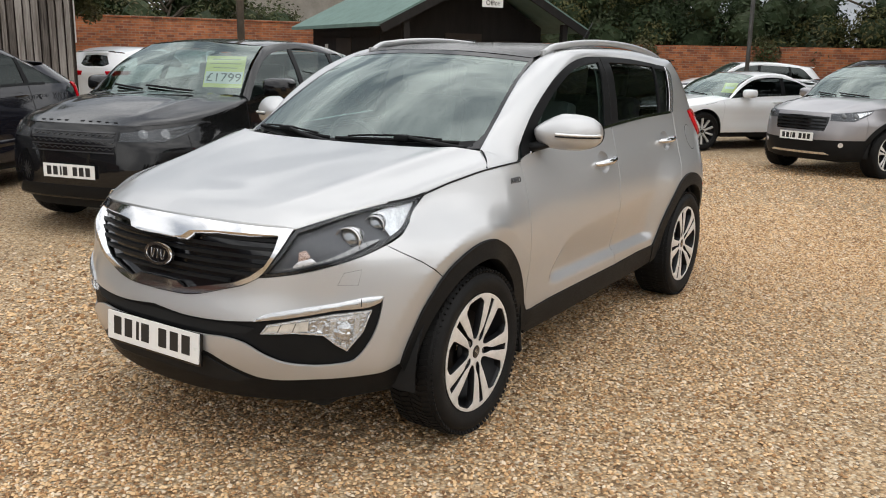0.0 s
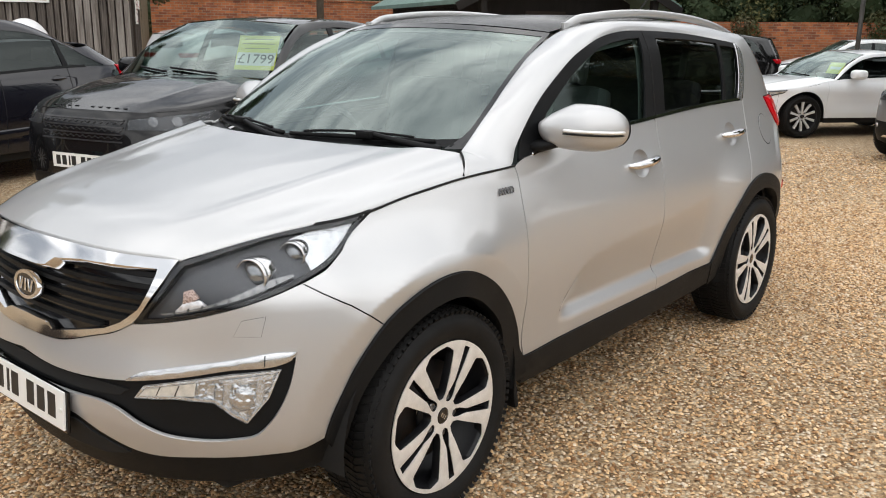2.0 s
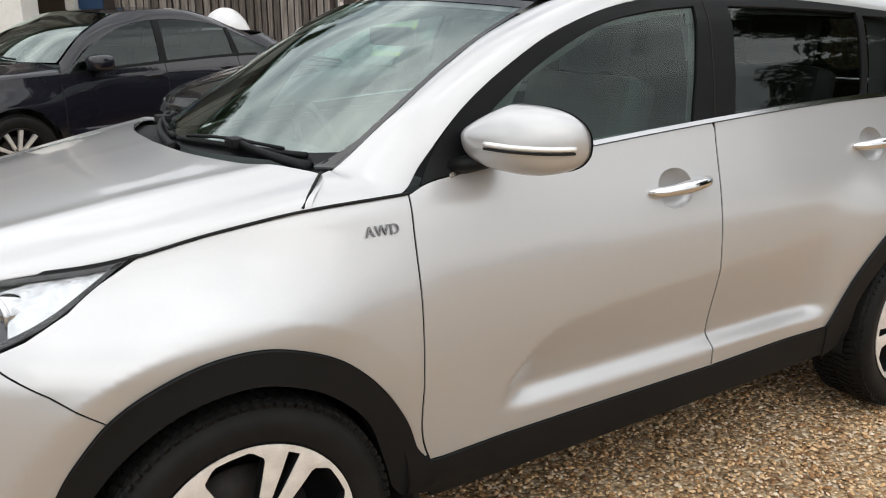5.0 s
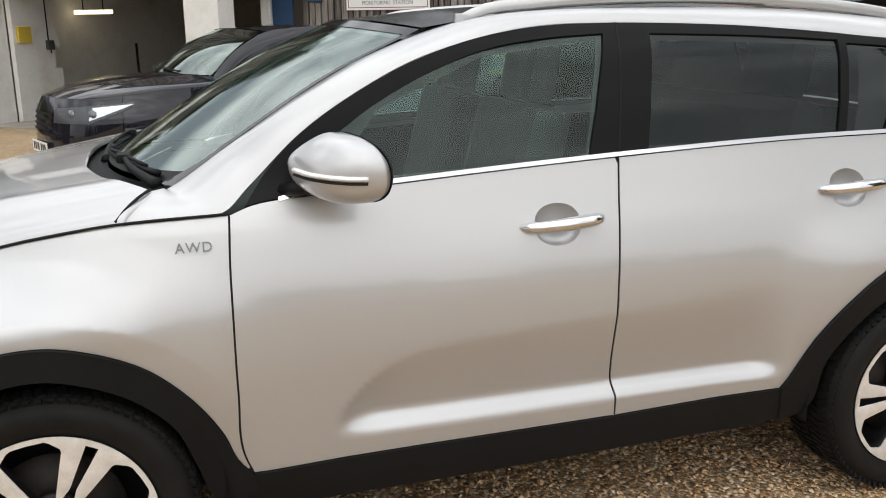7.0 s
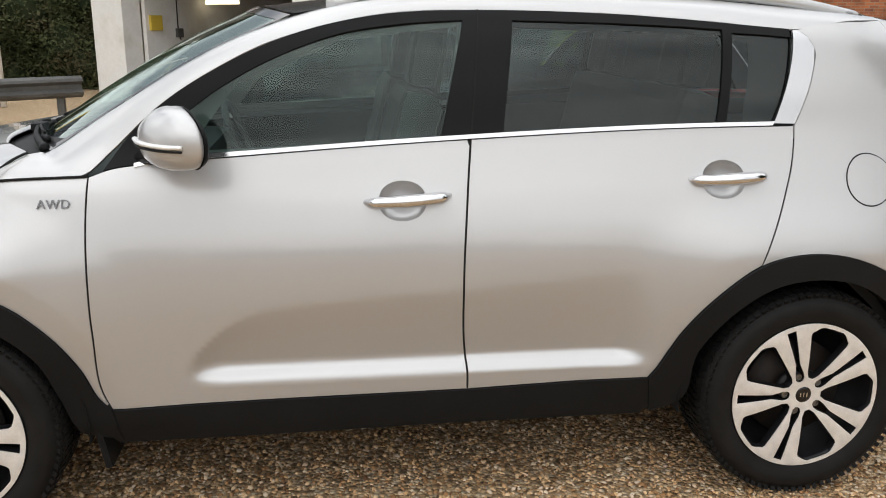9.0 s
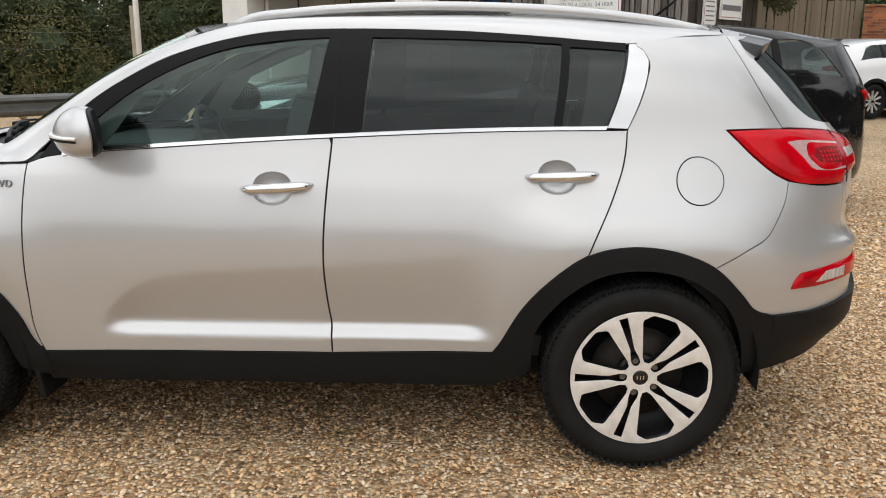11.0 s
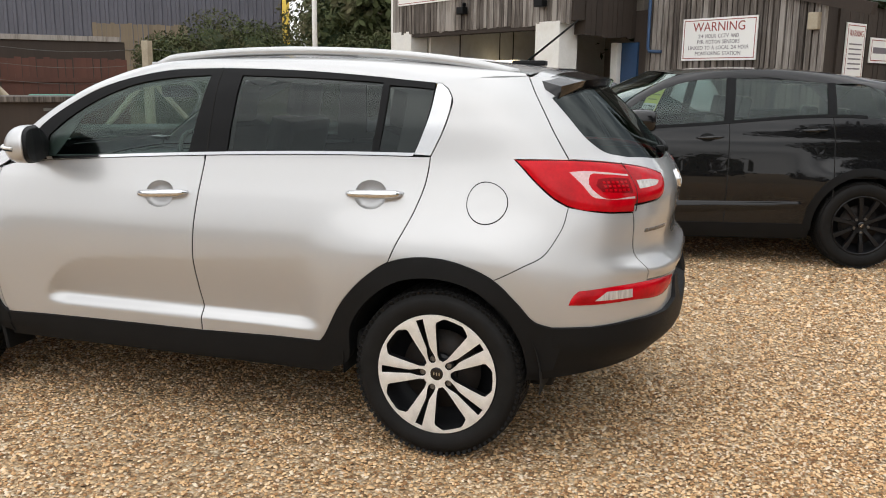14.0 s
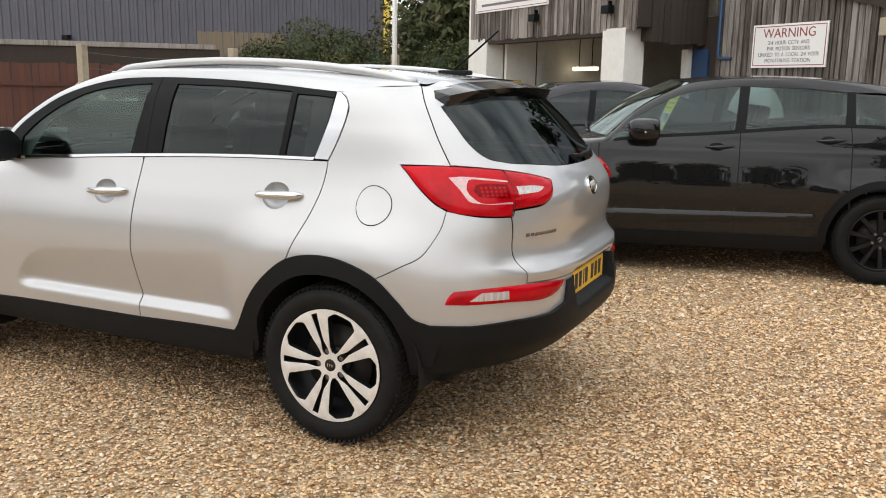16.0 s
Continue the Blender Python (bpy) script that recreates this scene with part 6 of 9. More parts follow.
def gravel_material():
    m = base_mat("gravel_bed", (0.4, 0.3, 0.18), 0.85)
    nt = m.node_tree
    p = nt.nodes["Principled BSDF"]
    tc = nt.nodes.new("ShaderNodeTexCoord")
    v = node(nt, "ShaderNodeTexVoronoi", Scale=62.0)
    v2 = node(nt, "ShaderNodeTexVoronoi", Scale=110.0)
    nz = node(nt, "ShaderNodeTexNoise", Scale=0.45, Detail=6.0, Roughness=0.6)
    sep = nt.nodes.new("ShaderNodeSeparateColor")
    ramp = nt.nodes.new("ShaderNodeValToRGB")
    r = ramp.color_ramp
    r.elements[0].position, r.elements[0].color = 0.0, (0.20, 0.125, 0.065, 1)
    r.elements[1].position, r.elements[1].color = 1.0, (0.76, 0.63, 0.46, 1)
    for pos, col in ((0.3, (0.47, 0.305, 0.155, 1)), (0.6, (0.60, 0.42, 0.24, 1)), (0.85, (0.69, 0.53, 0.34, 1))):
        e = r.elements.new(pos)
        e.color = col
    patch = nt.nodes.new("ShaderNodeMapRange")
    patch.inputs["From Min"].default_value, patch.inputs["From Max"].default_value = 0.3, 0.7
    patch.inputs["To Min"].default_value, patch.inputs["To Max"].default_value = 0.80, 1.12
    mul = nt.nodes.new("ShaderNodeVectorMath")
    mul.operation = "SCALE"
    # bed colour drops between the stones, shade painted into the gaps
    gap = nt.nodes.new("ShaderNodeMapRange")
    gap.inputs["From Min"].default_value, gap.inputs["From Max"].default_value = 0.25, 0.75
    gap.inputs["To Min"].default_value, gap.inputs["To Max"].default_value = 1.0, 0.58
    mul2 = nt.nodes.new("ShaderNodeVectorMath")
    mul2.operation = "SCALE"
    bump = nt.nodes.new("ShaderNodeBump")
    bump.inputs["Distance"].default_value = 0.012
    bump.invert = True
    for a in (v, v2, nz):
        nt.links.new(tc.outputs["Object"], a.inputs["Vector"])
    nt.links.new(v.outputs["Color"], sep.inputs["Color"])
    nt.links.new(sep.outputs["Red"], ramp.inputs["Fac"])
    nt.links.new(ramp.outputs["Color"], mul.inputs[0])
    nt.links.new(nz.outputs["Fac"], patch.inputs["Value"])
    nt.links.new(patch.outputs["Result"], mul.inputs["Scale"])
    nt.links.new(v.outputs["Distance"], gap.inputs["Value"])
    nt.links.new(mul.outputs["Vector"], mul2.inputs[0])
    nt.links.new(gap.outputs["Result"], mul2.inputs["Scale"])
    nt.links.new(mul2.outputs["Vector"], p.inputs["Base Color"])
    nt.links.new(v.outputs["Distance"], bump.inputs["Height"])
    nt.links.new(bump.outputs["Normal"], p.inputs["Normal"])
    return m


def stone_material():
    m = base_mat("gravel_stone", (0.5, 0.4, 0.25), 0.75, spec=0.3)
    nt = m.node_tree
    p = nt.nodes["Principled BSDF"]
    g = nt.nodes.new("ShaderNodeNewGeometry")
    ramp = nt.nodes.new("ShaderNodeValToRGB")
    r = ramp.color_ramp
    r.elements[0].position, r.elements[0].color = 0.0, (0.16, 0.082, 0.038, 1)
    r.elements[1].position, r.elements[1].color = 1.0, (0.80, 0.68, 0.50, 1)
    for pos, col in ((0.26, (0.36, 0.195, 0.085, 1)), (0.52, (0.63, 0.400, 0.200, 1)), (0.80, (0.76, 0.545, 0.32, 1)), (0.93, (0.66, 0.53, 0.40, 1))):
        e = r.elements.new(pos)
        e.color = col
    nt.links.new(g.outputs["Random Per Island"], ramp.inputs["Fac"])
    tc = nt.nodes.new("ShaderNodeTexCoord")
    nz = node(nt, "ShaderNodeTexNoise", Scale=160.0, Detail=3.0)
    mr = nt.nodes.new("ShaderNodeMapRange")
    mr.inputs["To Min"].default_value, mr.inputs["To Max"].default_value = 0.75, 1.25
    mul = nt.nodes.new("ShaderNodeVectorMath")
    mul.operation = "SCALE"
    nt.links.new(tc.outputs["Object"], nz.inputs["Vector"])
    nt.links.new(nz.outputs["Fac"], mr.inputs["Value"])
    nt.links.new(ramp.outputs["Color"], mul.inputs[0])
    nt.links.new(mr.outputs["Result"], mul.inputs["Scale"])
    nt.links.new(mul.outputs["Vector"], p.inputs["Base Color"])
    return m


M_GRAVEL, M_STONE = gravel_material(), stone_material()

# ---- ground ----
gx = np.concatenate([[-300, -120, -60], np.arange(-30, 31, 1.0), [60, 120, 300]])
gv = [(x, y, 0.02 * noise.noise(Vector((x * 0.3, y * 0.3, 0))) * (1 - math.exp(-((x / 6) ** 2 + (y / 5) ** 2))) - 0.012) for x in gx for y in gx]
n = len(gx)
gf = [(i * n + j, (i + 1) * n + j, (i + 1) * n + j + 1, i * n + j + 1) for i in range(n - 1) for j in range(n - 1)]
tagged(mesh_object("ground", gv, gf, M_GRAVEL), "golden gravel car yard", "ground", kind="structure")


def scatter_stones(name, count, boxes, lo, hi, seed):
    """Loose stones, squashed and turned at random, all in one mesh."""
    rng = np.random.default_rng(seed)
    area = np.array([(b[1] - b[0]) * (b[3] - b[2]) for b in boxes])
    pick = rng.choice(len(boxes), count, p=area / area.sum())
    bx = np.array(boxes)[pick]
    px = bx[:, 0] + (bx[:, 1] - bx[:, 0]) * rng.random(count)
    py = bx[:, 2] + (bx[:, 3] - bx[:, 2]) * rng.random(count)
    px, py = px + rng.normal(size=count) * 0.35, py + rng.normal(size=count) * 0.35
    low = [(1.0, 0.0, -0.25), (0.35, 0.88, -0.2), (-0.75, 0.62, -0.25), (-0.80, -0.55, -0.2), (0.30, -0.90, -0.25)]
    crown = [(0.55, 0.10, 0.55), (-0.40, 0.38, 0.60), (-0.15, -0.48, 0.56)]
    base = np.array(low + crown, float)
    tri = [(0, 1, 5), (1, 6, 5), (1, 2, 6), (2, 3, 6), (3, 7, 6), (3, 4, 7), (4, 5, 7), (4, 0, 5), (5, 6, 7)]
    nb = len(base)
    size = lo + (hi - lo) * rng.random(count) ** 1.8
    sc = size[:, None] * np.stack([0.75 + 0.5 * rng.random(count), 0.6 + 0.4 * rng.random(count), 0.45 + 0.35 * rng.random(count)], 1)
    pts = base[None] * (1 + 0.35 * (rng.random((count, nb, 3)) - 0.5)) * sc[:, None]
    yaw, tip = rng.random(count) * 2 * np.pi, (rng.random(count) - 0.5) * 0.9
    c, s = np.cos(tip)[:, None], np.sin(tip)[:, None]
    x, z = pts[..., 0] * c - pts[..., 2] * s, pts[..., 0] * s + pts[..., 2] * c
    y = pts[..., 1]
    c, s = np.cos(yaw)[:, None], np.sin(yaw)[:, None]
    out = np.stack([x * c - y * s + px[:, None], x * s + y * c + py[:, None], z + (0.10 * sc[:, 2] + 0.004 * rng.random(count) - 0.008)[:, None]], -1).reshape(-1, 3)
    faces = (np.array(tri)[None] + (np.arange(count) * nb)[:, None, None]).reshape(-1, 3)
    me = bpy.data.meshes.new(name)
    me.vertices.add(len(out))
    me.vertices.foreach_set("co", out.astype(np.float32).ravel())
    me.loops.add(len(faces) * 3)
    me.loops.foreach_set("vertex_index", faces.astype(np.int32).ravel())
    me.polygons.add(len(faces))
    me.polygons.foreach_set("loop_start", np.arange(0, len(faces) * 3, 3, dtype=np.int32))
    me.polygons.foreach_set("loop_total", np.full(len(faces), 3, dtype=np.int32))
    me.update(calc_edges=True)
    me.materials.append(M_STONE)
    return new(name, me)


tagged(scatter_stones("gravel", 118000, [(-3.6, 4.2, -0.4, 2.0), (-5.2, -2.2, -2.2, 2.6), (1.6, 3.6, -2.0, 0.2)], 0.0045, 0.0120, 4), "loose golden and buff gravel stones", "gravel", kind="stuff")
tagged(scatter_stones("gravel", 38000, [(-9.5, -3.4, -3.5, 3.4), (-2.2, 2.0, -3.2, -0.4), (-6.0, -2.0, -5.5, -2.0)], 0.009, 0.020, 5), "loose golden gravel stones of the yard", "gravel", kind="stuff")

# ---- other cars ----


def parked_car(name, label, m, nose_x, tail_x, axle_f, axle_r, w, belt, roof, cowl, header, roof_end, hood, deck, tail_pts, dlo, doors, paint, wheel_r=0.34, rim=0.23, rim_mat=None,
               clad=False, glass=None, lamp_z=(0.70, 0.86), grille=(0.55, 0.82, 0.42), plate_z=0.52, spokes=10, tail_lamp=(0.80, 1.00), twin=False, price=False, clear_sides=False, dark_lamps=False, mirror=1.0, moulding=False, lip_letters=0, pf=3.6, qf=2.4, card=None, screen=None, spoiler=True):
    """A parked car built on its own shell: wings, doors, bonnet, glasshouse, lamps, wheels."""
    car = tagged(new(name), label, "car")
    mid_belt = (belt[0] + belt[1]) / 2
    half = spline([0.12, 0.32, 0.6, 0.82, mid_belt - 0.06, mid_belt + 0.05, roof - 0.14, roof - 0.03, roof + 0.1], [0.88 * w, 0.955 * w, 0.985 * w, 0.98 * w, 0.945 * w, 0.905 * w, 0.77 * w, 0.70 * w, 0.5 * w])

    def flank(x, z):
        hump = sstep(0.35, 0.6, z) * (1 - sstep(0.74, 0.98, z))
        pinch = 0.10 * w * sstep(axle_f - 0.25, nose_x, x) * sstep(0.72, 0.95, z)
        return half(z) - pinch + hump * 0.030 * (np.exp(-((x - axle_f) / 0.45) ** 4) + np.exp(-((x - axle_r) / 0.48) ** 4)) - 0.012 * np.exp(-((z - 0.5) / 0.1) ** 2) * np.exp(-((x / 0.9) ** 6))
    nose = spline([0.15, 0.30, 0.50, 0.70, 0.86, 1.0, 1.7], [nose_x - 0.12, nose_x - 0.03, nose_x, nose_x - 0.02, nose_x - 0.05, nose_x - 0.12, nose_x - 0.3])
    tail = spline([p[0] for p in tail_pts], [p[1] for p in tail_pts])
    sk = Shell(flank, nose, tail, axle_f - 0.35, axle_r + 0.45, pf, qf, 4.6, 3.2, 0.6, 0.7)
    end = sk.end
    sill = 0.30
    arch = wheel_r + 0.055
    corner = sk.at_y(0.60 * w, hood[0])
    s_cowl = sk.at_x(cowl - 0.12)
    s_rear = sk.at_x(axle_r - arch - 0.12)
    tops = spline([0.0, corner, sk.at_x(axle_f), s_cowl, sk.at_x(0), sk.at_x(axle_r), s_rear, end], [hood[0], hood[0] - 0.005, (hood[0] + hood[1]) / 2 - 0.015, belt[0] - 0.005, (belt[0] + belt[1]) / 2, belt[1], (belt[1] + deck) / 2, deck])

    def bottom(s):
        x = float(sk(s, 0.4)[0])
        z = sill
        for a in (axle_f, axle_r):
            if abs(x - a) < arch:
                z = max(z, wheel_r - 0.01 + math.sqrt(arch * arch - (x - a) ** 2))
        return z

    def strip(s0, s1, lo=bottom, hi=lambda s: float(tops(s)), dense=0.025):
        ss = np.linspace(s0, s1, max(3, int(abs(s1 - s0) / dense)))
        return [(s, lo(s)) for s in ss] + [(s, hi(s)) for s in ss[::-1]]
    s_f = sk.at_x(axle_f + arch + 0.02)
    cuts = [sk.at_x(x) for x in doors]
    front = strip(0.0, s_f)
    panel("front_bumper", [p for p in front] + [(-s, z) for s, z in reversed(front) if s > 1e-6], paint, car, sk, step=0.05)
    both("front_wing", strip(s_f, cuts[0]), paint, car, sk, step=0.05)
    for i, (c0, c1) in enumerate(zip(cuts, cuts[1:])):
        ds = both("front_door" if i == 0 else "rear_door", strip(c0, c1), paint, car, sk, step=0.05)
        for d, k in zip(ds, (1, -1)):
            sh = c1 - 0.16
            zh = float(tops(sh)) - 0.11
            pts = [(sk(sh + u, zh + 0.05 * u) + np.array([0, h, 0])) * [1, k, 1] for u, h in ((-0.11, -0.005), (-0.06, 0.022), (0.0, 0.028), (0.06, 0.022), (0.11, -0.005))]
            tube("handle", path3(pts)(np.linspace(0, 1, 14)), np.interp(np.linspace(0, 1, 14), [0, 0.5, 1], [0.008, 0.017, 0.009]), paint, d, sides=8)
            # with clear_sides the cup is a near-flat dark disc, painting in recess shade
            panel("handle_cup", [(sh - 0.02 + 0.062 * math.cos(q), zh + 0.034 * math.sin(q)) for q in np.linspace(0, 2 * math.pi, 18, endpoint=False)], M_DARK if clear_sides else paint, d, sk, off=0.0015, gap=0, step=0.02, side=k, depth=0.001, puff=-0.001 if clear_sides else -0.012, puff_width=0.03)
    both("quarter_panel", strip(cuts[-1], s_rear), paint, car, sk, step=0.05)
    rear = strip(s_rear, end)
    panel("tail_panel", full_rear(rear, end), paint, car, sk, step=0.05)
    if moulding:
        both("side_moulding", [(s, 0.40 + 0.01 * i) for i, s in enumerate(np.linspace(cuts[0] + 0.05, sk.at_x(axle_r + arch + 0.06), 10))] + [(s, 0.55 - 0.002 * i) for i, s in enumerate(np.linspace(sk.at_x(axle_r + arch + 0.10), cuts[0] + 0.02, 10))], paint, car, sk, off=0.002, gap=0, step=0.03, puff=0.016, puff_width=0.035)
        both("shoulder_line", [(s, float(tops(s)) - 0.035) for s in np.linspace(cuts[0] + 0.02, cuts[-1] + 0.25, 16)] + [(s, float(tops(s)) - 0.060) for s in np.linspace(cuts[-1] + 0.25, cuts[0] + 0.02, 16)], paint, car, sk, off=0.001, gap=0, step=0.03, puff=0.007, puff_width=0.012)
        both("waist_seal", [(s, float(tops(s)) + 0.014) for s in np.linspace(cuts[0] + 0.12, cuts[-1] + 0.30, 16)] + [(s, float(tops(s)) - 0.010) for s in np.linspace(cuts[-1] + 0.30, cuts[0] + 0.12, 16)], M_TRIM, car, sk, off=0.006, gap=0, step=0.04)
        for cl in cuts:
            both("shut_line", [(cl - 0.004, 0.36), (cl + 0.004, 0.36), (cl + 0.004, float(tops(cl)) - 0.01), (cl - 0.004, float(tops(cl)) - 0.01)], M_DARK, car, sk, off=0.0012, gap=0, step=0.05, depth=0.001)
    # bonnet
    s_side = np.linspace(corner, s_cowl, 6)
    s_front = np.linspace(0, corner, 5)
    mid = path3([sk(0.0, hood[0]), np.array([nose_x - 0.35, 0, hood[0] + 0.45 * (hood[1] + 0.03 - hood[0])]), np.array([(nose_x + cowl) / 2 - 0.05, 0, hood[0] + 0.78 * (hood[1] + 0.04 - hood[0])]), np.array([cowl + 0.1, 0, hood[1] + 0.04])])
    side_c = path3([sk(s, float(tops(s))) for s in s_side])
    front_c = path3([sk(s, float(tops(s))) for s in s_front])

    def bon(u, v):
        f, v = np.clip(np.abs(u), 0, 1), np.clip(v, 0, 1)
        a, b, c = mid(v), side_c(v), front_c(f)
        k = (1 - (1 - f) ** 1.0)[..., None]
        base = (1 - k) * a + k * b
        lead = (c - ((1 - k) * mid(0.0) + k * side_c(0.0))) * ((1 - v) ** 2)[..., None]
        p = base + lead
        z = b[..., 2] + (a[..., 2] - b[..., 2]) * np.clip(1 - f ** 2.6, 0, 1) ** 0.6 + 0.008 * np.exp(-((f - 0.62) / 0.07) ** 2) * sstep(0.1, 0.4, v)
        return np.stack([p[..., 0], np.sign(u) * p[..., 1], z + lead[..., 2] * 0], -1)
    grid_surface("bonnet", bon, 41, 21, paint, car, u0=-1, u1=1, depth=0.012)
    for i in range(lip_letters):
        yy = -0.36 + 0.72 * i / (lip_letters - 1)
        if i != lip_letters // 2 - 1:
            c = bon(np.array(yy / 0.62), np.array(0.055))
            box_part("letter", c[0] - 0.010, c[0] + 0.010, c[1] - 0.015, c[1] + 0.015, c[2] - 0.004, c[2] + 0.003, M_TRIM, car)
    # glasshouse
    e_ws = path3([(cowl - 0.12, 0.87 * w, hood[1] + 0.02), ((cowl + header) / 2 - 0.03, 0.795 * w, (hood[1] + roof) / 2 + 0.03), (header, 0.695 * w, roof - 0.055)])
    m_ws = path3([(cowl + 0.11, 0, hood[1] + 0.035), ((cowl + header) / 2 + 0.14, 0, (hood[1] + roof) / 2 + 0.05), (header + 0.14, 0, roof - 0.02)])
    e_rf = path3([(header, 0.695 * w, roof - 0.055), (header - 0.35, 0.70 * w, roof - 0.018), ((header + roof_end) / 2, 0.68 * w, roof - 0.012), (roof_end, 0.62 * w, float(dlo[-2][1]) + 0.05)])
    m_rf = path3([(header + 0.14, 0, roof - 0.02), (header - 0.30, 0, roof + 0.012), ((header + roof_end) / 2, 0, roof + 0.015), (roof_end - 0.04, 0, float(dlo[-2][1]) + 0.085)])
    ws = grid_surface("windscreen", loft(e_ws, m_ws), 21, 11, screen or M_GLASS_WS, car, u0=-0.97, u1=0.97)
    ws.visible_shadow = False
    grid_surface("roof", loft(e_rf, m_rf, 2.4), 21, 17, paint, car, u0=-1, u1=1)
    dl = [(sk.at_x(x, 1.0), z) for x, z in dlo]
    top_line = smooth_line(dl, 0.05)
    low_k = [sk(s, z) for s, z in [(s_cowl - 0.03, float(tops(s_cowl)) - 0.0)] + [top_line[int(round(t * (len(top_line) - 1)))] for t in np.linspace(0.0, 1, 9)]]
    ups = [e_ws(0.0), e_ws(0.05), e_ws(0.40), e_ws(0.75), e_rf(0.02), e_rf(0.22), e_rf(0.45), e_rf(0.68), e_rf(0.88), e_rf(1.0)]
    lc, uc = knots(low_k), knots(ups)

    def rail_f(u, v):
        a, b = lc(v), uc(v)
        u3 = np.clip(u, 0, 1)[..., None]
        ctrl = (a + b) / 2 + np.array([0, 0.012, 0.016])
        return (1 - u3) ** 2 * a + 2 * u3 * (1 - u3) * ctrl + u3 ** 2 * b
    for k in (1, -1):
        grid_surface("roof_side", rail_f if k > 0 else (lambda u, v: rail_f(u, v) * np.array([1, -1, 1])), 7, 41, paint, car, flip=k > 0, depth=0.008)
    belt_line = [(s, float(tops(s))) for s in np.linspace(dl[0][0], dl[-1][0], 24)]
    side_glass = top_line + belt_line[::-1]
    wins = both("side_window", side_glass, M_GLASS_MID if clear_sides else M_GLASS_REAR, car, sk, gap=0, off=-0.004, step=0.07, depth=0.001)
    for wv in wins:
        wv.visible_shadow = False
    tl = np.array(top_line)
    for c in cuts[1:]:
        zt = float(np.interp(c, tl[:, 0], tl[:, 1]))
        if dl[0][0] + 0.1 < c < dl[-1][0] - 0.05:
            both("window_post", [(c - 0.045, float(tops(c)) - 0.004), (c + 0.035, float(tops(c)) - 0.004), (c + 0.075, zt), (c - 0.005, zt)], M_TRIM, car, sk, gap=0, off=0.003, step=0.07)
    # upper tail with the rear window
    s_d = dl[-1][0]
    zt = float(dlo[-2][1]) + 0.035
    gw = (end - s_rear) * 0.42
    up_half = [(end, zt + 0.03), (end - gw, zt + 0.02), (dl[-2][0], dl[-2][1]), (s_d, float(tops(s_d)))] + [(s, float(tops(s))) for s in np.linspace(s_d, end, 12)[1:]]
    zlo, zhi = deck + 0.06, zt - 0.04
    gh = gw if spoiler else gw * 0.72
    hole = [(end, zhi), (end - gh * 0.80, zhi - 0.02), (end - gh * 0.95, zlo + 0.05), (end - gh * 0.6, zlo), (end, zlo)]
    panel("upper_tail", full_rear(up_half, end), paint, car, sk, step=0.05, gap=0.001, holes=[full_rear(hole, end)])
    rg = panel("rear_screen", full_rear(hole, end), M_GLASS_DARK, car, sk, gap=-0.003, off=-0.002, step=0.07, depth=0.001)
    rg.visible_shadow = False
    tip = [sk(end + u, zt + 0.01) + np.array([-0.05, 0, 0.02]) for u in np.linspace(-gw * 0.95, gw * 0.95, 13)]
    if spoiler:
        tube("roof_spoiler", tip, 0.035, paint, car, sides=8, flat=0.35)
    # lamps, grille, plates
    z0, z1 = lamp_z
    for k in (1, -1):
        so = sk.at_x(axle_f + arch * 0.75, 0.75)
        si = sk.at_y(grille[2] + 0.02, z0)
        shape = [(si, z0 + 0.01), (si + 0.02, z1 - 0.02), ((si + so) / 2, z1 + 0.01), (so, z1 + 0.045), (so - 0.06, z1 - 0.01), ((si + so) / 2, z0 + 0.01)]
        hl = panel("head_lamp", shape, M_LAMP_GREY if dark_lamps else M_LAMP_DARK, car, sk, off=0.004, gap=0, step=0.04, side=k, label="head lamp")
        panel("bezel", [((si + so) / 2, z0 + 0.035), (so - 0.10, z1 - 0.005), (so - 0.02, z1 + 0.025), ((si + so) / 2 + 0.05, z1 - 0.005)], M_GLOSS_BLACK if dark_lamps else M_LAMP_SILVER, hl, sk, off=0.006, gap=0, step=0.05, side=k)
        for q in (0.3, 0.55):
            cs, cz = si + (so - si) * q, (z0 + z1) / 2 + 0.02
            panel("projector", [(cs + 0.038 * math.cos(a), cz + 0.036 * math.sin(a)) for a in np.linspace(0, 2 * math.pi, 20, endpoint=False)], M_PROJECTOR_DARK, hl, sk, off=0.008, gap=0, step=0.02, side=k, puff=0.003 if dark_lamps else 0.012)
        panel("lens", shape, M_GLASS_LAMP, hl, sk, off=0.014, gap=0.002, step=0.06, side=k)
        st = end - (end - s_rear) * 0.95
        panel("tail_lamp", [(st, tail_lamp[1] - 0.01), (end - gw * 0.72, tail_lamp[1] - 0.02), (end - gw * 0.80, tail_lamp[0]), (st + 0.1, tail_lamp[0] + 0.02)], M_RED, car, sk, off=0.008, gap=0, step=0.04, side=k, puff=0.012, label="red tail lamp")
    gl = full_front([(0.0, grille[1]), (sk.at_y(grille[2], grille[1]), grille[1] - 0.01), (sk.at_y(grille[2] * 0.92, grille[0]), grille[0]), (0.0, grille[0])])
    gr = panel("grille", gl, M_GLOSS_BLACK, car, sk, off=0.003, gap=0, step=0.06, label="black grille")
    rows = 7 if dark_lamps else 4
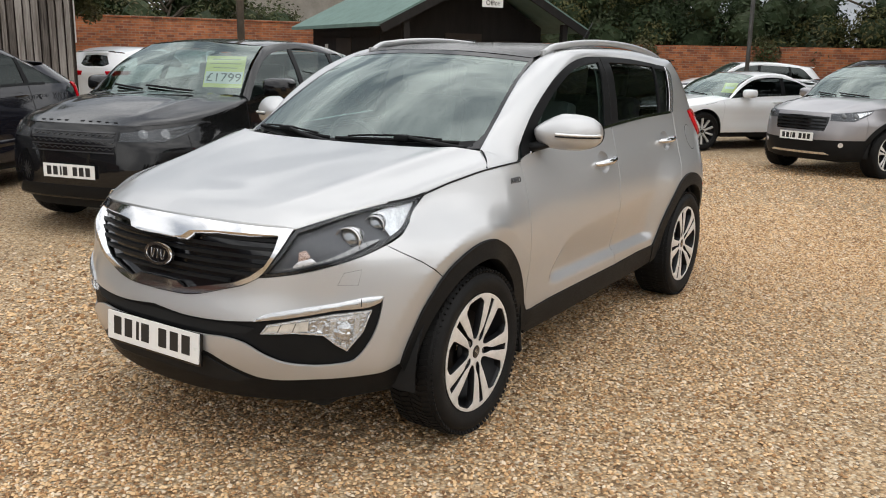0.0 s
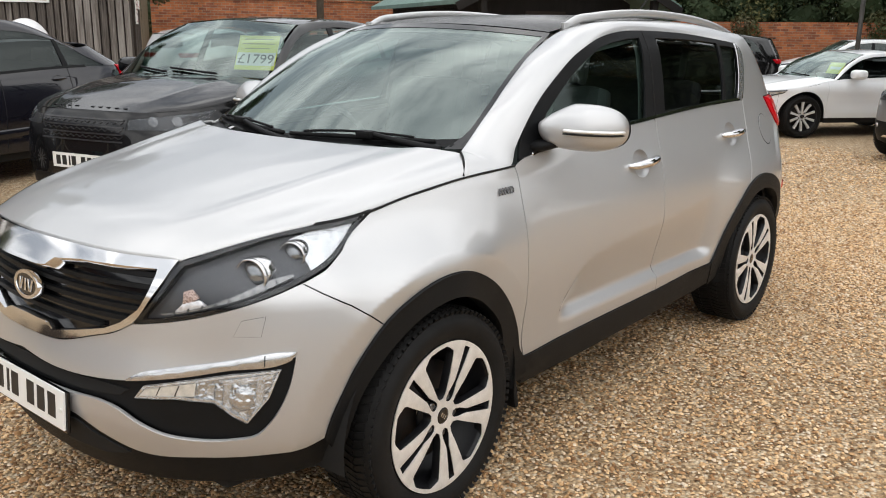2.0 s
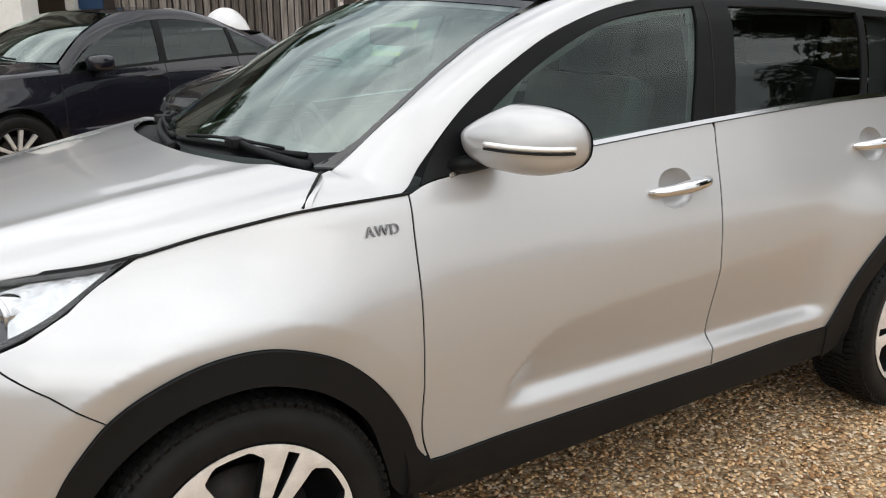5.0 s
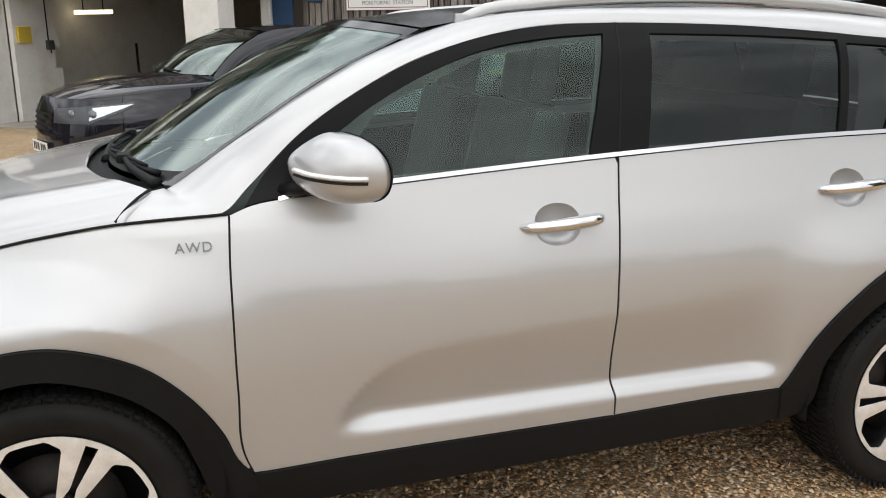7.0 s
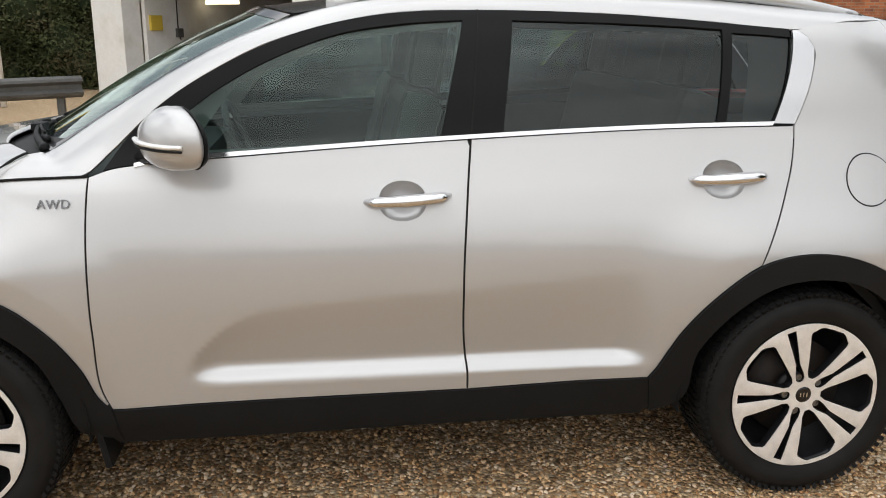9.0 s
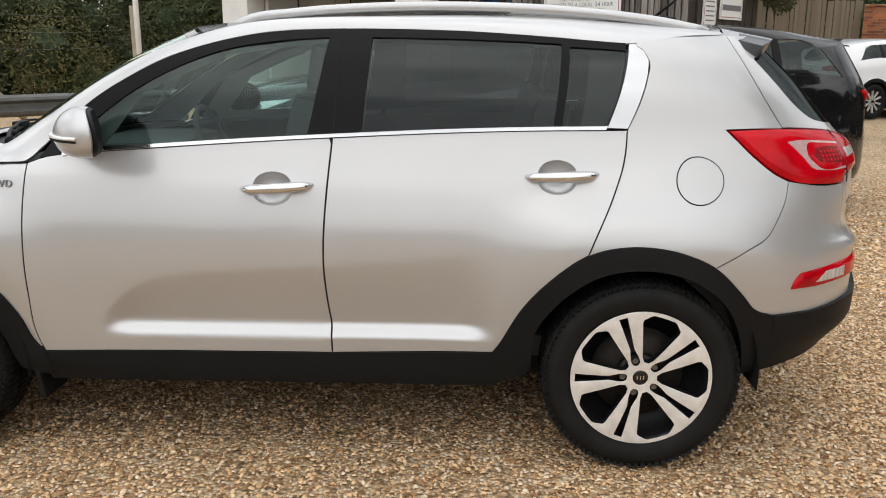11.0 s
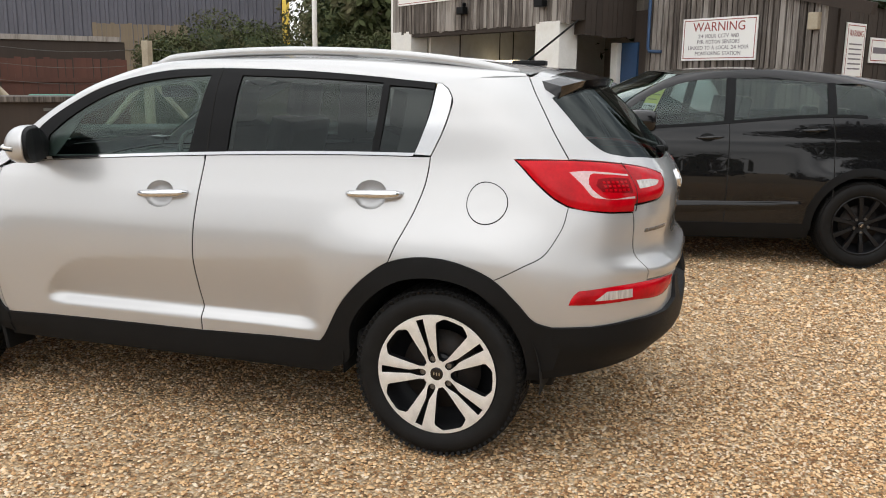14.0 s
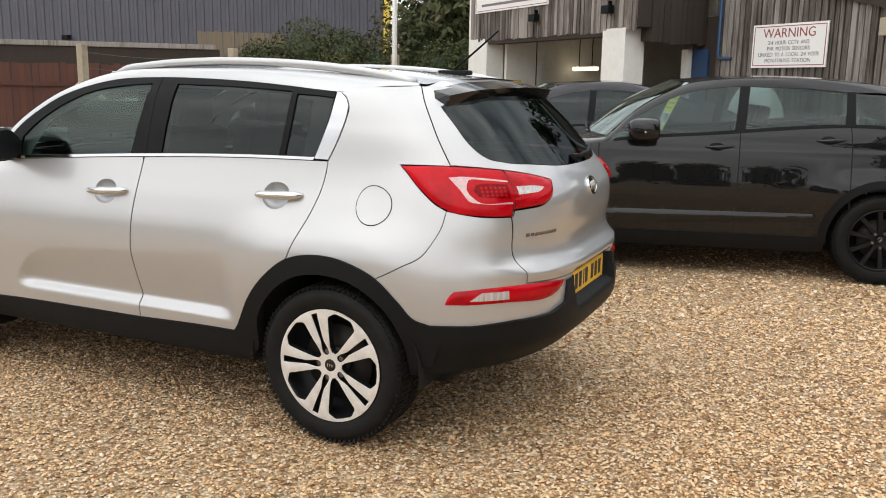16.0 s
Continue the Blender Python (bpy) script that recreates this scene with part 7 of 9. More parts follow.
    for i in range(rows):
        zz = grille[0] + (grille[1] - grille[0]) * (i + 0.6) / (rows + 0.3)
        if dark_lamps:
            # straight bars with a zigzag mesh between them
            far = sk.at_y(grille[2] * 0.94, zz)
            n_z = 13
            up = [(far * j / n_z, zz + (i % 2) * (0.009 if j % 2 else -0.009)) for j in range(n_z + 1)]
            thick = 0.005 if i % 2 else 0.011
            panel("bar", full_front(up + [(q, z - thick) for q, z in reversed(up)]), M_GRILLE_BAR, gr, sk, off=0.008 if i % 2 else 0.012, gap=0, step=0.03)
        else:
            panel("bar", full_front([(0.0, zz + 0.010), (sk.at_y(grille[2] * 0.94, zz), zz + 0.010), (sk.at_y(grille[2] * 0.94, zz), zz - 0.010), (0.0, zz - 0.010)]), M_PLASTIC, gr, sk, off=0.012, gap=0, step=0.06)
    panel("lower_grille", full_front([(0.0, 0.42), (sk.at_y(0.6 * w, 0.42), 0.42), (sk.at_y(0.7 * w, 0.31), 0.32), (0.0, 0.32)]), M_PLASTIC, car, sk, off=0.003, gap=0, step=0.06)
    pm = Matrix.Translation((float(nose(plate_z)) + 0.018, 0, plate_z)) @ pose(0, 0, 0, 90, 0, 90)
    pl = part("number_plate", box(bmesh.new(), -0.26, 0.26, -0.056, 0.056, 0, 0.008, 0, pm), M_PLATE_W, car, "white number plate")
    for bx, by, bw, bh in PLATE_BARS:
        bars("character", pm @ Matrix.Translation((0, 0, 0.008)), [(bx, by, bw, bh)], M_INK, pl, 0.0015)
    if clad and not dark_lamps:
        low = strip(0.0, s_f + 0.005, lambda s: 0.255, lambda s: 0.50 + 0.02 * s, 0.06)
        panel("lower_bumper", low + [(-s, z) for s, z in reversed(low) if s > 1e-6], M_PLASTIC, car, sk, off=0.007, gap=0, step=0.08)
        panel("skid_plate", full_front([(0.0, 0.345), (sk.at_y(0.45 * w, 0.33), 0.345), (sk.at_y(0.52 * w, 0.30), 0.315), (0.0, 0.315)]), M_SATIN, car, sk, off=0.016, gap=0, step=0.08)
        both("fog_lamp", [(sk.at_y(0.66 * w, 0.45) + 0.032 * math.cos(q), 0.45 + 0.032 * math.sin(q)) for q in np.linspace(0, 2 * math.pi, 18, endpoint=False)], M_LENS_WHITE, car, sk, off=0.012, gap=0, step=0.03)
    if clad:
        for a in (axle_f, axle_r):
            ring = [(a + (arch + 0.055) * math.cos(t), wheel_r + (arch + 0.055) * math.sin(t)) for t in np.linspace(math.radians(-8), math.radians(188), 25)]
            inner_ring = [(a + (arch - 0.01) * math.cos(t), wheel_r + (arch - 0.01) * math.sin(t)) for t in np.linspace(math.radians(188), math.radians(-8), 25)]
            both("arch_trim", [(sk.at_x(x), z) for x, z in ring + inner_ring], M_PLASTIC, car, sk, off=0.008, gap=0, step=0.06, depth=0.03)
        both("sill", strip(sk.at_x(axle_f - arch), sk.at_x(axle_r + arch), lambda s: 0.24, lambda s: 0.36, 0.2), M_PLASTIC, car, sk, off=0.006, gap=0, step=0.1)
    shell_in = [(0.0, 0.22), (s_f, 0.22), (s_f + 0.02, 0.75), (sk.at_x(axle_f - arch), 0.75), (sk.at_x(axle_f - arch) + 0.02, 0.22), (sk.at_x(axle_r + arch), 0.22), (sk.at_x(axle_r + arch) + 0.02, 0.75), (s_rear, 0.75), (s_rear + 0.02, 0.25), (end, 0.25), (end, deck - 0.05), (s_rear, belt[1] - 0.06), (s_cowl, belt[0] - 0.07), (corner, hood[0] - 0.06), (0.0, hood[0] - 0.06)]
    both("inner_shell", shell_in, M_DARK, car, lambda s, z: sk(s, z) * np.array([0.975, 0.97, 1.0]), gap=0, step=0.12, depth=0.001)
    box_part("underbody", axle_r - 0.5, axle_f + 0.5, -0.6 * w, 0.6 * w, 0.2, 0.32, M_DARK, car)
    box_part("cabin_floor", roof_end, cowl, -0.78 * w, 0.78 * w, 0.45, 0.50, M_INTERIOR, car)
    box_part("dashboard", cowl - 0.42, cowl - 0.02, -0.7 * w, 0.7 * w, hood[1] - 0.2, hood[1] - 0.02, M_INTERIOR, car, bevel=0.04)
    for y in (0.38, -0.38):
        st = box_part("seat", -0.30, 0.20, y - 0.24, y + 0.24, 0.5, 0.66, M_SEAT, car, "dark car seat", bevel=0.05)
        part("backrest", box(bmesh.new(), -0.06, 0.06, -0.24, 0.24, 0, min(0.62, roof - 0.75), 0.05, Matrix.Translation((-0.25, y, 0.6)) @ pose(0, 0, 0, 0, -14, 0)), M_SEAT, st)
        part("headrest", box(bmesh.new(), -0.05, 0.05, -0.13, 0.13, 0.0, 0.18, 0.04, Matrix.Translation((-0.41, y, min(1.22, roof - 0.36))) @ pose(0, 0, 0, 0, -10, 0)), M_SEAT, st)
    bn = box_part("rear_bench", -1.15, -0.72, -0.62, 0.62, 0.5, 0.66, M_SEAT, car, "dark rear bench seat", bevel=0.05)
    part("backrest", box(bmesh.new(), -0.06, 0.06, -0.62, 0.62, 0, min(0.58, roof - 0.8), 0.05, Matrix.Translation((-1.12, 0, 0.6)) @ pose(0, 0, 0, 0, -16, 0)), M_SEAT, bn)
    for y in (0.38, -0.38):
        part("headrest", box(bmesh.new(), -0.045, 0.045, -0.12, 0.12, 0.0, 0.15, 0.035, Matrix.Translation((-1.27, y, min(1.16, roof - 0.40))) @ pose(0, 0, 0, 0, -10, 0)), M_SEAT, bn)
    ring = [(cowl - 0.52 + 0.05 * math.sin(a), -0.36 + 0.17 * math.cos(a), hood[1] - 0.04 + 0.16 * math.sin(a)) for a in np.linspace(0, 2 * math.pi, 25)]
    tube("steering_wheel", ring, 0.013, M_INTERIOR, car, sides=6)
    for k in (1, -1):
        size = mirror if k > 0 else min(mirror, 1.05)
        bm = bmesh.new()
        bmesh.ops.create_uvsphere(bm, u_segments=20, v_segments=12, radius=1.0)
        for v in bm.verts:
            v.co = Vector((max(0.115 * np.sign(v.co.x) * abs(v.co.x) ** 0.7, -0.085), 0.115 * np.sign(v.co.y) * abs(v.co.y) ** 0.6, 0.075 * np.sign(v.co.z) * abs(v.co.z) ** 0.6)) * size
        my, mz = k * (w - 0.055 + 0.115 * size), belt[0] + 0.01 + 0.075 * size
        bmesh.ops.transform(bm, matrix=Matrix.Translation((cowl - 0.42, my, mz)), verts=bm.verts)
        mi = part("door_mirror", bm, paint, car, smooth=True)
        if size > 1.2:
            tube("indicator_strip", [(cowl - 0.42 + 0.075 * size, my, mz - 0.02), (cowl - 0.42 + 0.060 * size, my + k * 0.07 * size, mz - 0.02), (cowl - 0.42, my + k * 0.113 * size, mz - 0.02)], 0.008, M_SATIN, mi, sides=6)
        tube("foot", [(cowl - 0.36, k * 0.86 * w, belt[0] + 0.02), (cowl - 0.38, k * 0.95 * w, belt[0] + 0.03), (cowl - 0.41, k * 1.02 * w, belt[0] + 0.05)], 0.03, M_PLASTIC, mi, sides=8, flat=0.5)
    f_ws = loft(e_ws, m_ws)
    for y0, y1 in ((0.5, -0.1), (-0.12, -0.62)):
        tube("wiper", [f_ws(np.array(y), np.array(v)) + np.array([0.012, 0, 0.016]) for y, v in zip(np.linspace(y0, y1, 8), np.linspace(0.01, 0.07, 8))], 0.010, M_PLASTIC, car, sides=6)
    for a in (axle_f, axle_r):
        for k in (1, -1):
            wheel(car, a, k, 0.3 + a, wheel_r, rim, "pairs" if twin else "single", 5 if twin else spokes, rim_mat, 0.22, w - 0.005, "wheel")
            n2 = 16
            v2, f2 = [], []
            for i in range(n2 + 1):
                t = math.pi * (i / n2 * 1.1 - 0.05)
                for y in (w - 0.05, w - 0.4):
                    v2.append((a + arch * math.cos(t), k * y, wheel_r + arch * math.sin(t)))
            for i in range(n2):
                q = (2 * i, 2 * i + 1, 2 * i + 3, 2 * i + 2)
                f2.append(q if k > 0 else q[::-1])
            mesh_object("wheel_housing", v2, f2, M_DARK, car)
    if card:
        cm = Matrix.Translation(card) @ pose(0, 0, 0, 62, 0, 94)
        slip = part("price_card", box(bmesh.new(), -0.17, 0.17, -0.10, 0.10, 0, 0.003, 0, cm), M_PAPER, car, "pale yellow price card inside the windscreen")
        bars("print_line", cm @ Matrix.Translation((0, 0, 0.003)), [(0, 0.0, 0.24, 0.05)], M_PAPER_W, slip, 0.0008)
    if price:
        cm = Matrix.Translation(price[:3]) @ pose(0, 0, 0, 90 - price[3], 0, 96)
        card = part("price_card", box(bmesh.new(), -0.21, 0.21, -0.13, 0.20, 0, 0.003, 0, cm), M_PAPER, car, "yellow price card inside the windscreen")
        part("white_band", box(bmesh.new(), -0.20, 0.20, -0.09, 0.035, 0.003, 0.005, 0, cm), M_PAPER_W, card)
        text_mesh("£1799", 0.125, M_INK, cm @ Matrix.Translation((0, -0.03, 0.0055)), "price", card, depth=0.0006, width=0.37)
        for i, (by, bw) in enumerate(((0.165, 0.30), (0.120, 0.34), (0.075, 0.26))):
            bars("print_line", cm @ Matrix.Translation((0, 0, 0.0035)), [(0, by, bw, 0.010)], M_PRINT, card, 0.0006)
    car.matrix_world = m
    return car


M_SIGN_INK = base_mat("sign_grey_ink", (0.16, 0.14, 0.16), 0.5)
SUV = dict(nose_x=2.17, tail_x=-2.19, axle_f=1.33, axle_r=-1.33, w=0.95, belt=(1.10, 1.25), roof=1.635, cowl=0.98, header=0.20, roof_end=-1.80, hood=(0.925, 1.115), deck=1.13,
           tail_pts=[(0.15, -2.05), (0.32, -2.17), (0.55, -2.19), (0.80, -2.17), (1.05, -2.16), (1.15, -2.13), (1.30, -2.05), (1.50, -1.94), (1.7, -1.82)],
           dlo=[(0.86, 1.10), (0.62, 1.30), (0.35, 1.455), (0.0, 1.54), (-0.6, 1.55), (-1.2, 1.51), (-1.60, 1.455), (-1.72, 1.30)], doors=(0.93, -0.20, -1.06), wheel_r=0.365, rim=0.25,
           pf=5.0, qf=3.1, clad=True, lamp_z=(0.785, 0.885), grille=(0.69, 0.885, 0.44), plate_z=0.54, tail_lamp=(0.98, 1.10))
parked_car("black_suv", "glossy black sport utility car with black wheels on the gravel", pose(-2.05, -4.31, 0, 0, 0, 14), screen=M_GLASS_SUV, paint=M_BLACK_PAINT, rim_mat=M_RIM_BLACK, spokes=10, glass=M_GLASS, price=(0.37, 0.31, 1.295, 24), clear_sides=True, dark_lamps=True, mirror=1.25, moulding=True, lip_letters=10, **SUV)
COUPE = dict(nose_x=2.36, tail_x=-2.39, axle_f=1.405, axle_r=-1.405, w=0.94, belt=(1.03, 1.12), roof=1.60, cowl=1.02, header=0.22, roof_end=-1.45, hood=(0.94, 1.10), deck=1.10,
             tail_pts=[(0.15, -2.2), (0.32, -2.35), (0.55, -2.39), (0.80, -2.37), (1.0, -2.36), (1.12, -2.33), (1.22, -2.10), (1.38, -1.75), (1.55, -1.40), (1.7, -1.1)],
             dlo=[(0.88, 1.04), (0.62, 1.22), (0.35, 1.37), (0.0, 1.47), (-0.5, 1.49), (-1.0, 1.43), (-1.45, 1.31), (-1.75, 1.17)], doors=(0.95, -0.18, -1.12), wheel_r=0.36, rim=0.245,
             clad=False, lamp_z=(0.70, 0.86), grille=(0.60, 0.82, 0.30), plate_z=0.46, tail_lamp=(0.90, 1.13), spoiler=False)
parked_car("dark_coupe_suv", "very dark blue coupe-backed utility car before the garage", pose(0.03, -6.99, 0, 0, 0, 21), paint=M_NAVY_PAINT, spokes=10, glass=M_GLASS, moulding=True, **COUPE)
SPORT = dict(nose_x=2.10, tail_x=-2.08, axle_f=1.25, axle_r=-1.25, w=0.916, belt=(0.90, 0.96), roof=1.34, cowl=0.80, header=0.08, roof_end=-1.05, hood=(0.72, 0.89), deck=0.93,
             tail_pts=[(0.15, -1.95), (0.32, -2.06), (0.55, -2.08), (0.75, -2.06), (0.92, -2.02), (1.0, -1.90), (1.1, -1.65), (1.25, -1.25), (1.34, -0.9), (1.5, -0.6)],
             dlo=[(0.66, 0.91), (0.45, 1.06), (0.15, 1.20), (-0.2, 1.26), (-0.6, 1.23), (-1.0, 1.13), (-1.30, 0.98)], doors=(0.85, -0.45), wheel_r=0.335, rim=0.245,
             clad=False, lamp_z=(0.60, 0.70), grille=(0.36, 0.60, 0.42), plate_z=0.45, tail_lamp=(0.72, 0.85))
parked_car("white_sports_coupe", "white low two-door sports coupe with silver wheels", pose(-12.3, -1.75, 0, 0, 0, -38), paint=M_WHITE_PAINT, spokes=10, glass=M_GLASS, card=(0.36, 0.36, 1.06), **SPORT)
CROSS = dict(nose_x=2.08, tail_x=-2.08, axle_f=1.27, axle_r=-1.27, w=0.87, belt=(1.0, 1.09), roof=1.52, cowl=1.0, header=0.28, roof_end=-1.62, hood=(0.88, 1.03), deck=1.03,
             tail_pts=[(0.15, -1.95), (0.32, -2.06), (0.55, -2.08), (0.80, -2.06), (1.0, -2.05), (1.08, -2.0), (1.25, -1.86), (1.45, -1.68), (1.6, -1.5)],
             dlo=[(0.88, 1.01), (0.62, 1.19), (0.35, 1.34), (0.0, 1.42), (-0.6, 1.42), (-1.2, 1.39), (-1.55, 1.34), (-1.72, 1.11)], doors=(0.92, -0.16, -1.06), wheel_r=0.335, rim=0.225,
             clad=True, lamp_z=(0.76, 0.88), grille=(0.63, 0.83, 0.40), plate_z=0.545, tail_lamp=(0.88, 1.03))
parked_car("grey_crossover", "silver grey crossover with black grille and lower trim", pose(-10.44, 1.02, 0, 0, 0, -24), paint=M_GREY_PAINT, twin=True, glass=M_GLASS, **CROSS)
parked_car("white_hatchback", "white hatchback parked by the brick wall", pose(-9.3, -15.1, 0, 0, 0, 205) @ Matrix.Scale(0.95, 4), paint=M_WHITE_PAINT, glass=M_GLASS, **SUV)
# rounded white hump added for a pale shape between the coupe and the boarded wall
bm = bmesh.new()
bmesh.ops.create_uvsphere(bm, u_segments=40, v_segments=28, radius=1.0)
for v in bm.verts:
    c, h = v.co.copy(), max(v.co.z, -1.0)
    folds = 0.018 * math.sin(9 * math.atan2(c.y, c.x) + 2.3 * h) * (1 - h) + 0.012 * math.sin(5 * c.x + 7 * c.y)
    wide = max(1 - abs(h) ** 3.2, 0.0) ** 0.5 / max(math.hypot(c.x, c.y), 1e-4) if abs(h) < 0.9999 else 0.0
    v.co = (c.x * wide * (0.40 + folds), c.y * wide * (0.34 + folds), 0.82 + 0.82 * h - 0.03 * c.x * wide)
tagged(part("white_hump", bm, M_HUMP, None, smooth=True), "plain rounded white stand-in shape by the boarded wall", "cover").matrix_basis = pose(-2.05, -9.03, 0, 0, 0, 212)
parked_car("white_estate_car", "white car parked before the brick wall", pose(-12.8, -17.4, 0, 0, 0, 30), paint=M_WHITE_PAINT, glass=M_GLASS, **CROSS)
parked_car("silver_saloon", "silver car parked before the brick wall", pose(-12.2, -13.6, 0, 0, 0, -35), paint=M_GREY_PAINT, glass=M_GLASS, **CROSS)
parked_car("black_estate_car", "black car in the far row", pose(-15.1, -6.0, 0, 0, 0, -60), paint=M_BLACK_PAINT, glass=M_GLASS, **SUV)
parked_car("pale_hatchback", "pale hatchback in the far row", pose(-21.6, -3.9, 0, 0, 0, -62), paint=M_WHITE_PAINT, glass=M_GLASS, **CROSS)
parked_car("dark_offroader", "dark four-wheel-drive car in the far row", pose(-19.6, -0.3, 0, 0, 0, -95), paint=M_NAVY_PAINT, glass=M_GLASS, **SUV)

# ---- garage building: a along the front, b outwards ----
GO, GD, GN = Vector((0.73, -11.03, 0)), Vector((-0.787, 0.617, 0)), Vector((0.617, 0.787, 0))
GM = Matrix((( GD.x, GN.x, 0, GO.x), (GD.y, GN.y, 0, GO.y), (0, 0, 1, 0), (0, 0, 0, 1)))
G_FLIP = GM.determinant() < 0


def gbox(name, a0, a1, b0, b1, z0, z1, mat, parent=None, label="", bevel=0.0, rot=None):
    bm = box(bmesh.new(), a0, a1, b0, b1, z0, z1, bevel)
    if rot is not None:
        bmesh.ops.transform(bm, matrix=rot, verts=bm.verts)
    bmesh.ops.transform(bm, matrix=GM, verts=bm.verts)
    if G_FLIP:
        bmesh.ops.reverse_faces(bm, faces=bm.faces)
    return part(name, bm, mat, parent, label)


# the end wall stands a little out of square
END_TURN = Matrix.Translation((4.54, -1.75, 0)) @ pose(0, 0, 0, 0, 0, -5.5) @ Matrix.Translation((-4.66, 1.75, 0))
wall_front = tagged(gbox("wall_front", -4.80, 0.90, -0.30, -0.045, 2.52, 5.2, M_TIMBER_DARK), "garage upper wall with weathered vertical boards", "wall", kind="structure")
wall_sign = tagged(gbox("wall_side", 0.90, 4.54, -1.75, -1.505, 0, 2.74, M_TIMBER_DARK), "grey vertical timber board wall with warning sign", "wall", kind="structure")
wall_return = tagged(gbox("wall_return", 0.66, 0.90, -1.50, -0.30, 2.30, 5.2, M_TIMBER_DARK), "dark timber return wall above the side door", "wall", kind="structure")
wall_end = tagged(gbox("wall_end", 4.46, 4.66, -5.0, -1.755, 0, 2.66, M_TIMBER_DARK, rot=END_TURN), "dark timber end wall with notices", "wall", kind="structure")
tagged(gbox("pillar_left", -4.80, -4.05, -0.42, 0.0, 0, 2.52, M_WHITE_WALL, bevel=0.01), "white painted block pillar of the garage", "pillar", kind="structure")
tagged(gbox("pillar_right", 0.0, 0.62, -0.42, 0.0, 0, 2.52, M_WHITE_WALL, bevel=0.01), "white painted block pillar of the garage", "pillar", kind="structure")
tagged(gbox("wall_low", 0.50, 0.645, -1.50, -1.36, 0, 2.2, M_WHITE_WALL), "narrow white painted jamb beside the blue door", "wall", kind="structure")
tagged(gbox("lintel", -4.05, 0.0, -0.30, -0.02, 2.40, 2.52, M_TIMBER_DARK), "dark timber lintel over the garage opening", "beam", kind="structure")
tagged(gbox("wall_garage_left", -4.95, -4.80, -6.5, -0.05, 0, 5.0, M_WHITE_WALL), "garage side wall", "wall", kind="structure")
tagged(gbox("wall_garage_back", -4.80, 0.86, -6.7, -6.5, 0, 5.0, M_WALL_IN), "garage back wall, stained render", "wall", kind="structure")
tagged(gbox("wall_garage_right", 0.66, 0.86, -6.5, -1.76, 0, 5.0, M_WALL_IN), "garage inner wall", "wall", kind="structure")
inner_wall = tagged(gbox("wall_garage_inner", -4.05, -3.95, -1.30, -0.45, 0, 2.9, M_WHITE_WALL), "pale stained block wall inside the garage", "wall", kind="structure")
for i in range(7):
    gbox("block", -4.05, -3.95, -1.30 - (0.20 if i % 2 else 0.06), -1.302, 0.21 + 0.36 * i, 0.56 + 0.36 * i, M_WHITE_WALL, inner_wall)
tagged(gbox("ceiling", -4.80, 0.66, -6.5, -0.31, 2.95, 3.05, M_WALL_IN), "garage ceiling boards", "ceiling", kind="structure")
tagged(gbox("floor", -4.80, 0.66, -6.5, 0.3, -0.05, 0.015, M_CONCRETE), "concrete garage floor", "floor", kind="structure")
tagged(gbox("roof", -5.1, 1.10, -6.9, 0.35, 5.2, 5.3, M_ROOF_FELT), "garage roof", "roof", kind="structure")
tagged(gbox("roof_low", 0.93, 4.62, -5.25, -1.52, 0.02, 0.10, M_ROOF_FELT, rot=Matrix.Translation((2.4, 0, 3.24)) @ pose(0, 0, 0, 0, 13.5, 0) @ Matrix.Translation((-2.4, 0, 0))), "low sloping felt roof beside the garage", "roof", kind="structure")
tagged(gbox("wall_low_back", 0.87, 4.15, -5.2, -5.02, 0, 2.70, M_TIMBER_DARK), "back wall of the low timber part", "wall", kind="structure")
rng = random.Random(7)
a = -4.80
while a < 0.86:
    wd = rng.uniform(0.085, 0.125)
    d = rng.uniform(0.0, 0.022)
    gbox("plank", a, min(a + wd - 0.013, 0.90), -0.044, -0.012 + d, 2.47 + rng.uniform(-0.02, 0.02), 5.15, M_TIMBER, wall_front)
    a += wd
b = -0.30
while b > -1.48:
    wd = rng.uniform(0.10, 0.14)
    gbox("plank", 0.901, 0.925 + rng.uniform(0, 0.01), max(b - wd + 0.006, -1.50), b, 2.27 + rng.uniform(-0.02, 0.02), 5.15, M_TIMBER_DARK, wall_return)
    b -= wd
a = 1.24
while a < 4.50:
    wd = rng.uniform(0.085, 0.125)
    d = rng.uniform(0.0, 0.030)
    gbox("plank", a, min(a + wd - rng.uniform(0.018, 0.032), 4.54), -1.504, -1.475 + d, 0.05, min(3.10, 3.25 - (a + wd - 2.4) * 0.24), M_TIMBER, wall_sign)
    a += wd
b = -1.76
while b > -4.9:
    wd = rng.uniform(0.13, 0.17)
    gbox("plank", 4.661, 4.684 + rng.uniform(0, 0.01), b - wd + 0.008, b, 0.05, 2.62, M_TIMBER_DARK, wall_end, rot=END_TURN)
    b -= wd
gbox("verge_board", 2.4, 5.3, -1.50, -1.40, 0, 0.16, M_TIMBER_DARK, wall_sign, "sloping timber verge board", rot=Matrix.Translation((2.4, 0, 3.12)) @ pose(0, 0, 0, 0, 13.5, 0) @ Matrix.Translation((-2.4, 0, 0)))
door = tagged(gbox("door_1", 0.66, 1.04, -1.50, -1.46, 0, 2.2, M_BLUE_DOOR), "dark blue door standing open beside the garage", "door", kind="structure")
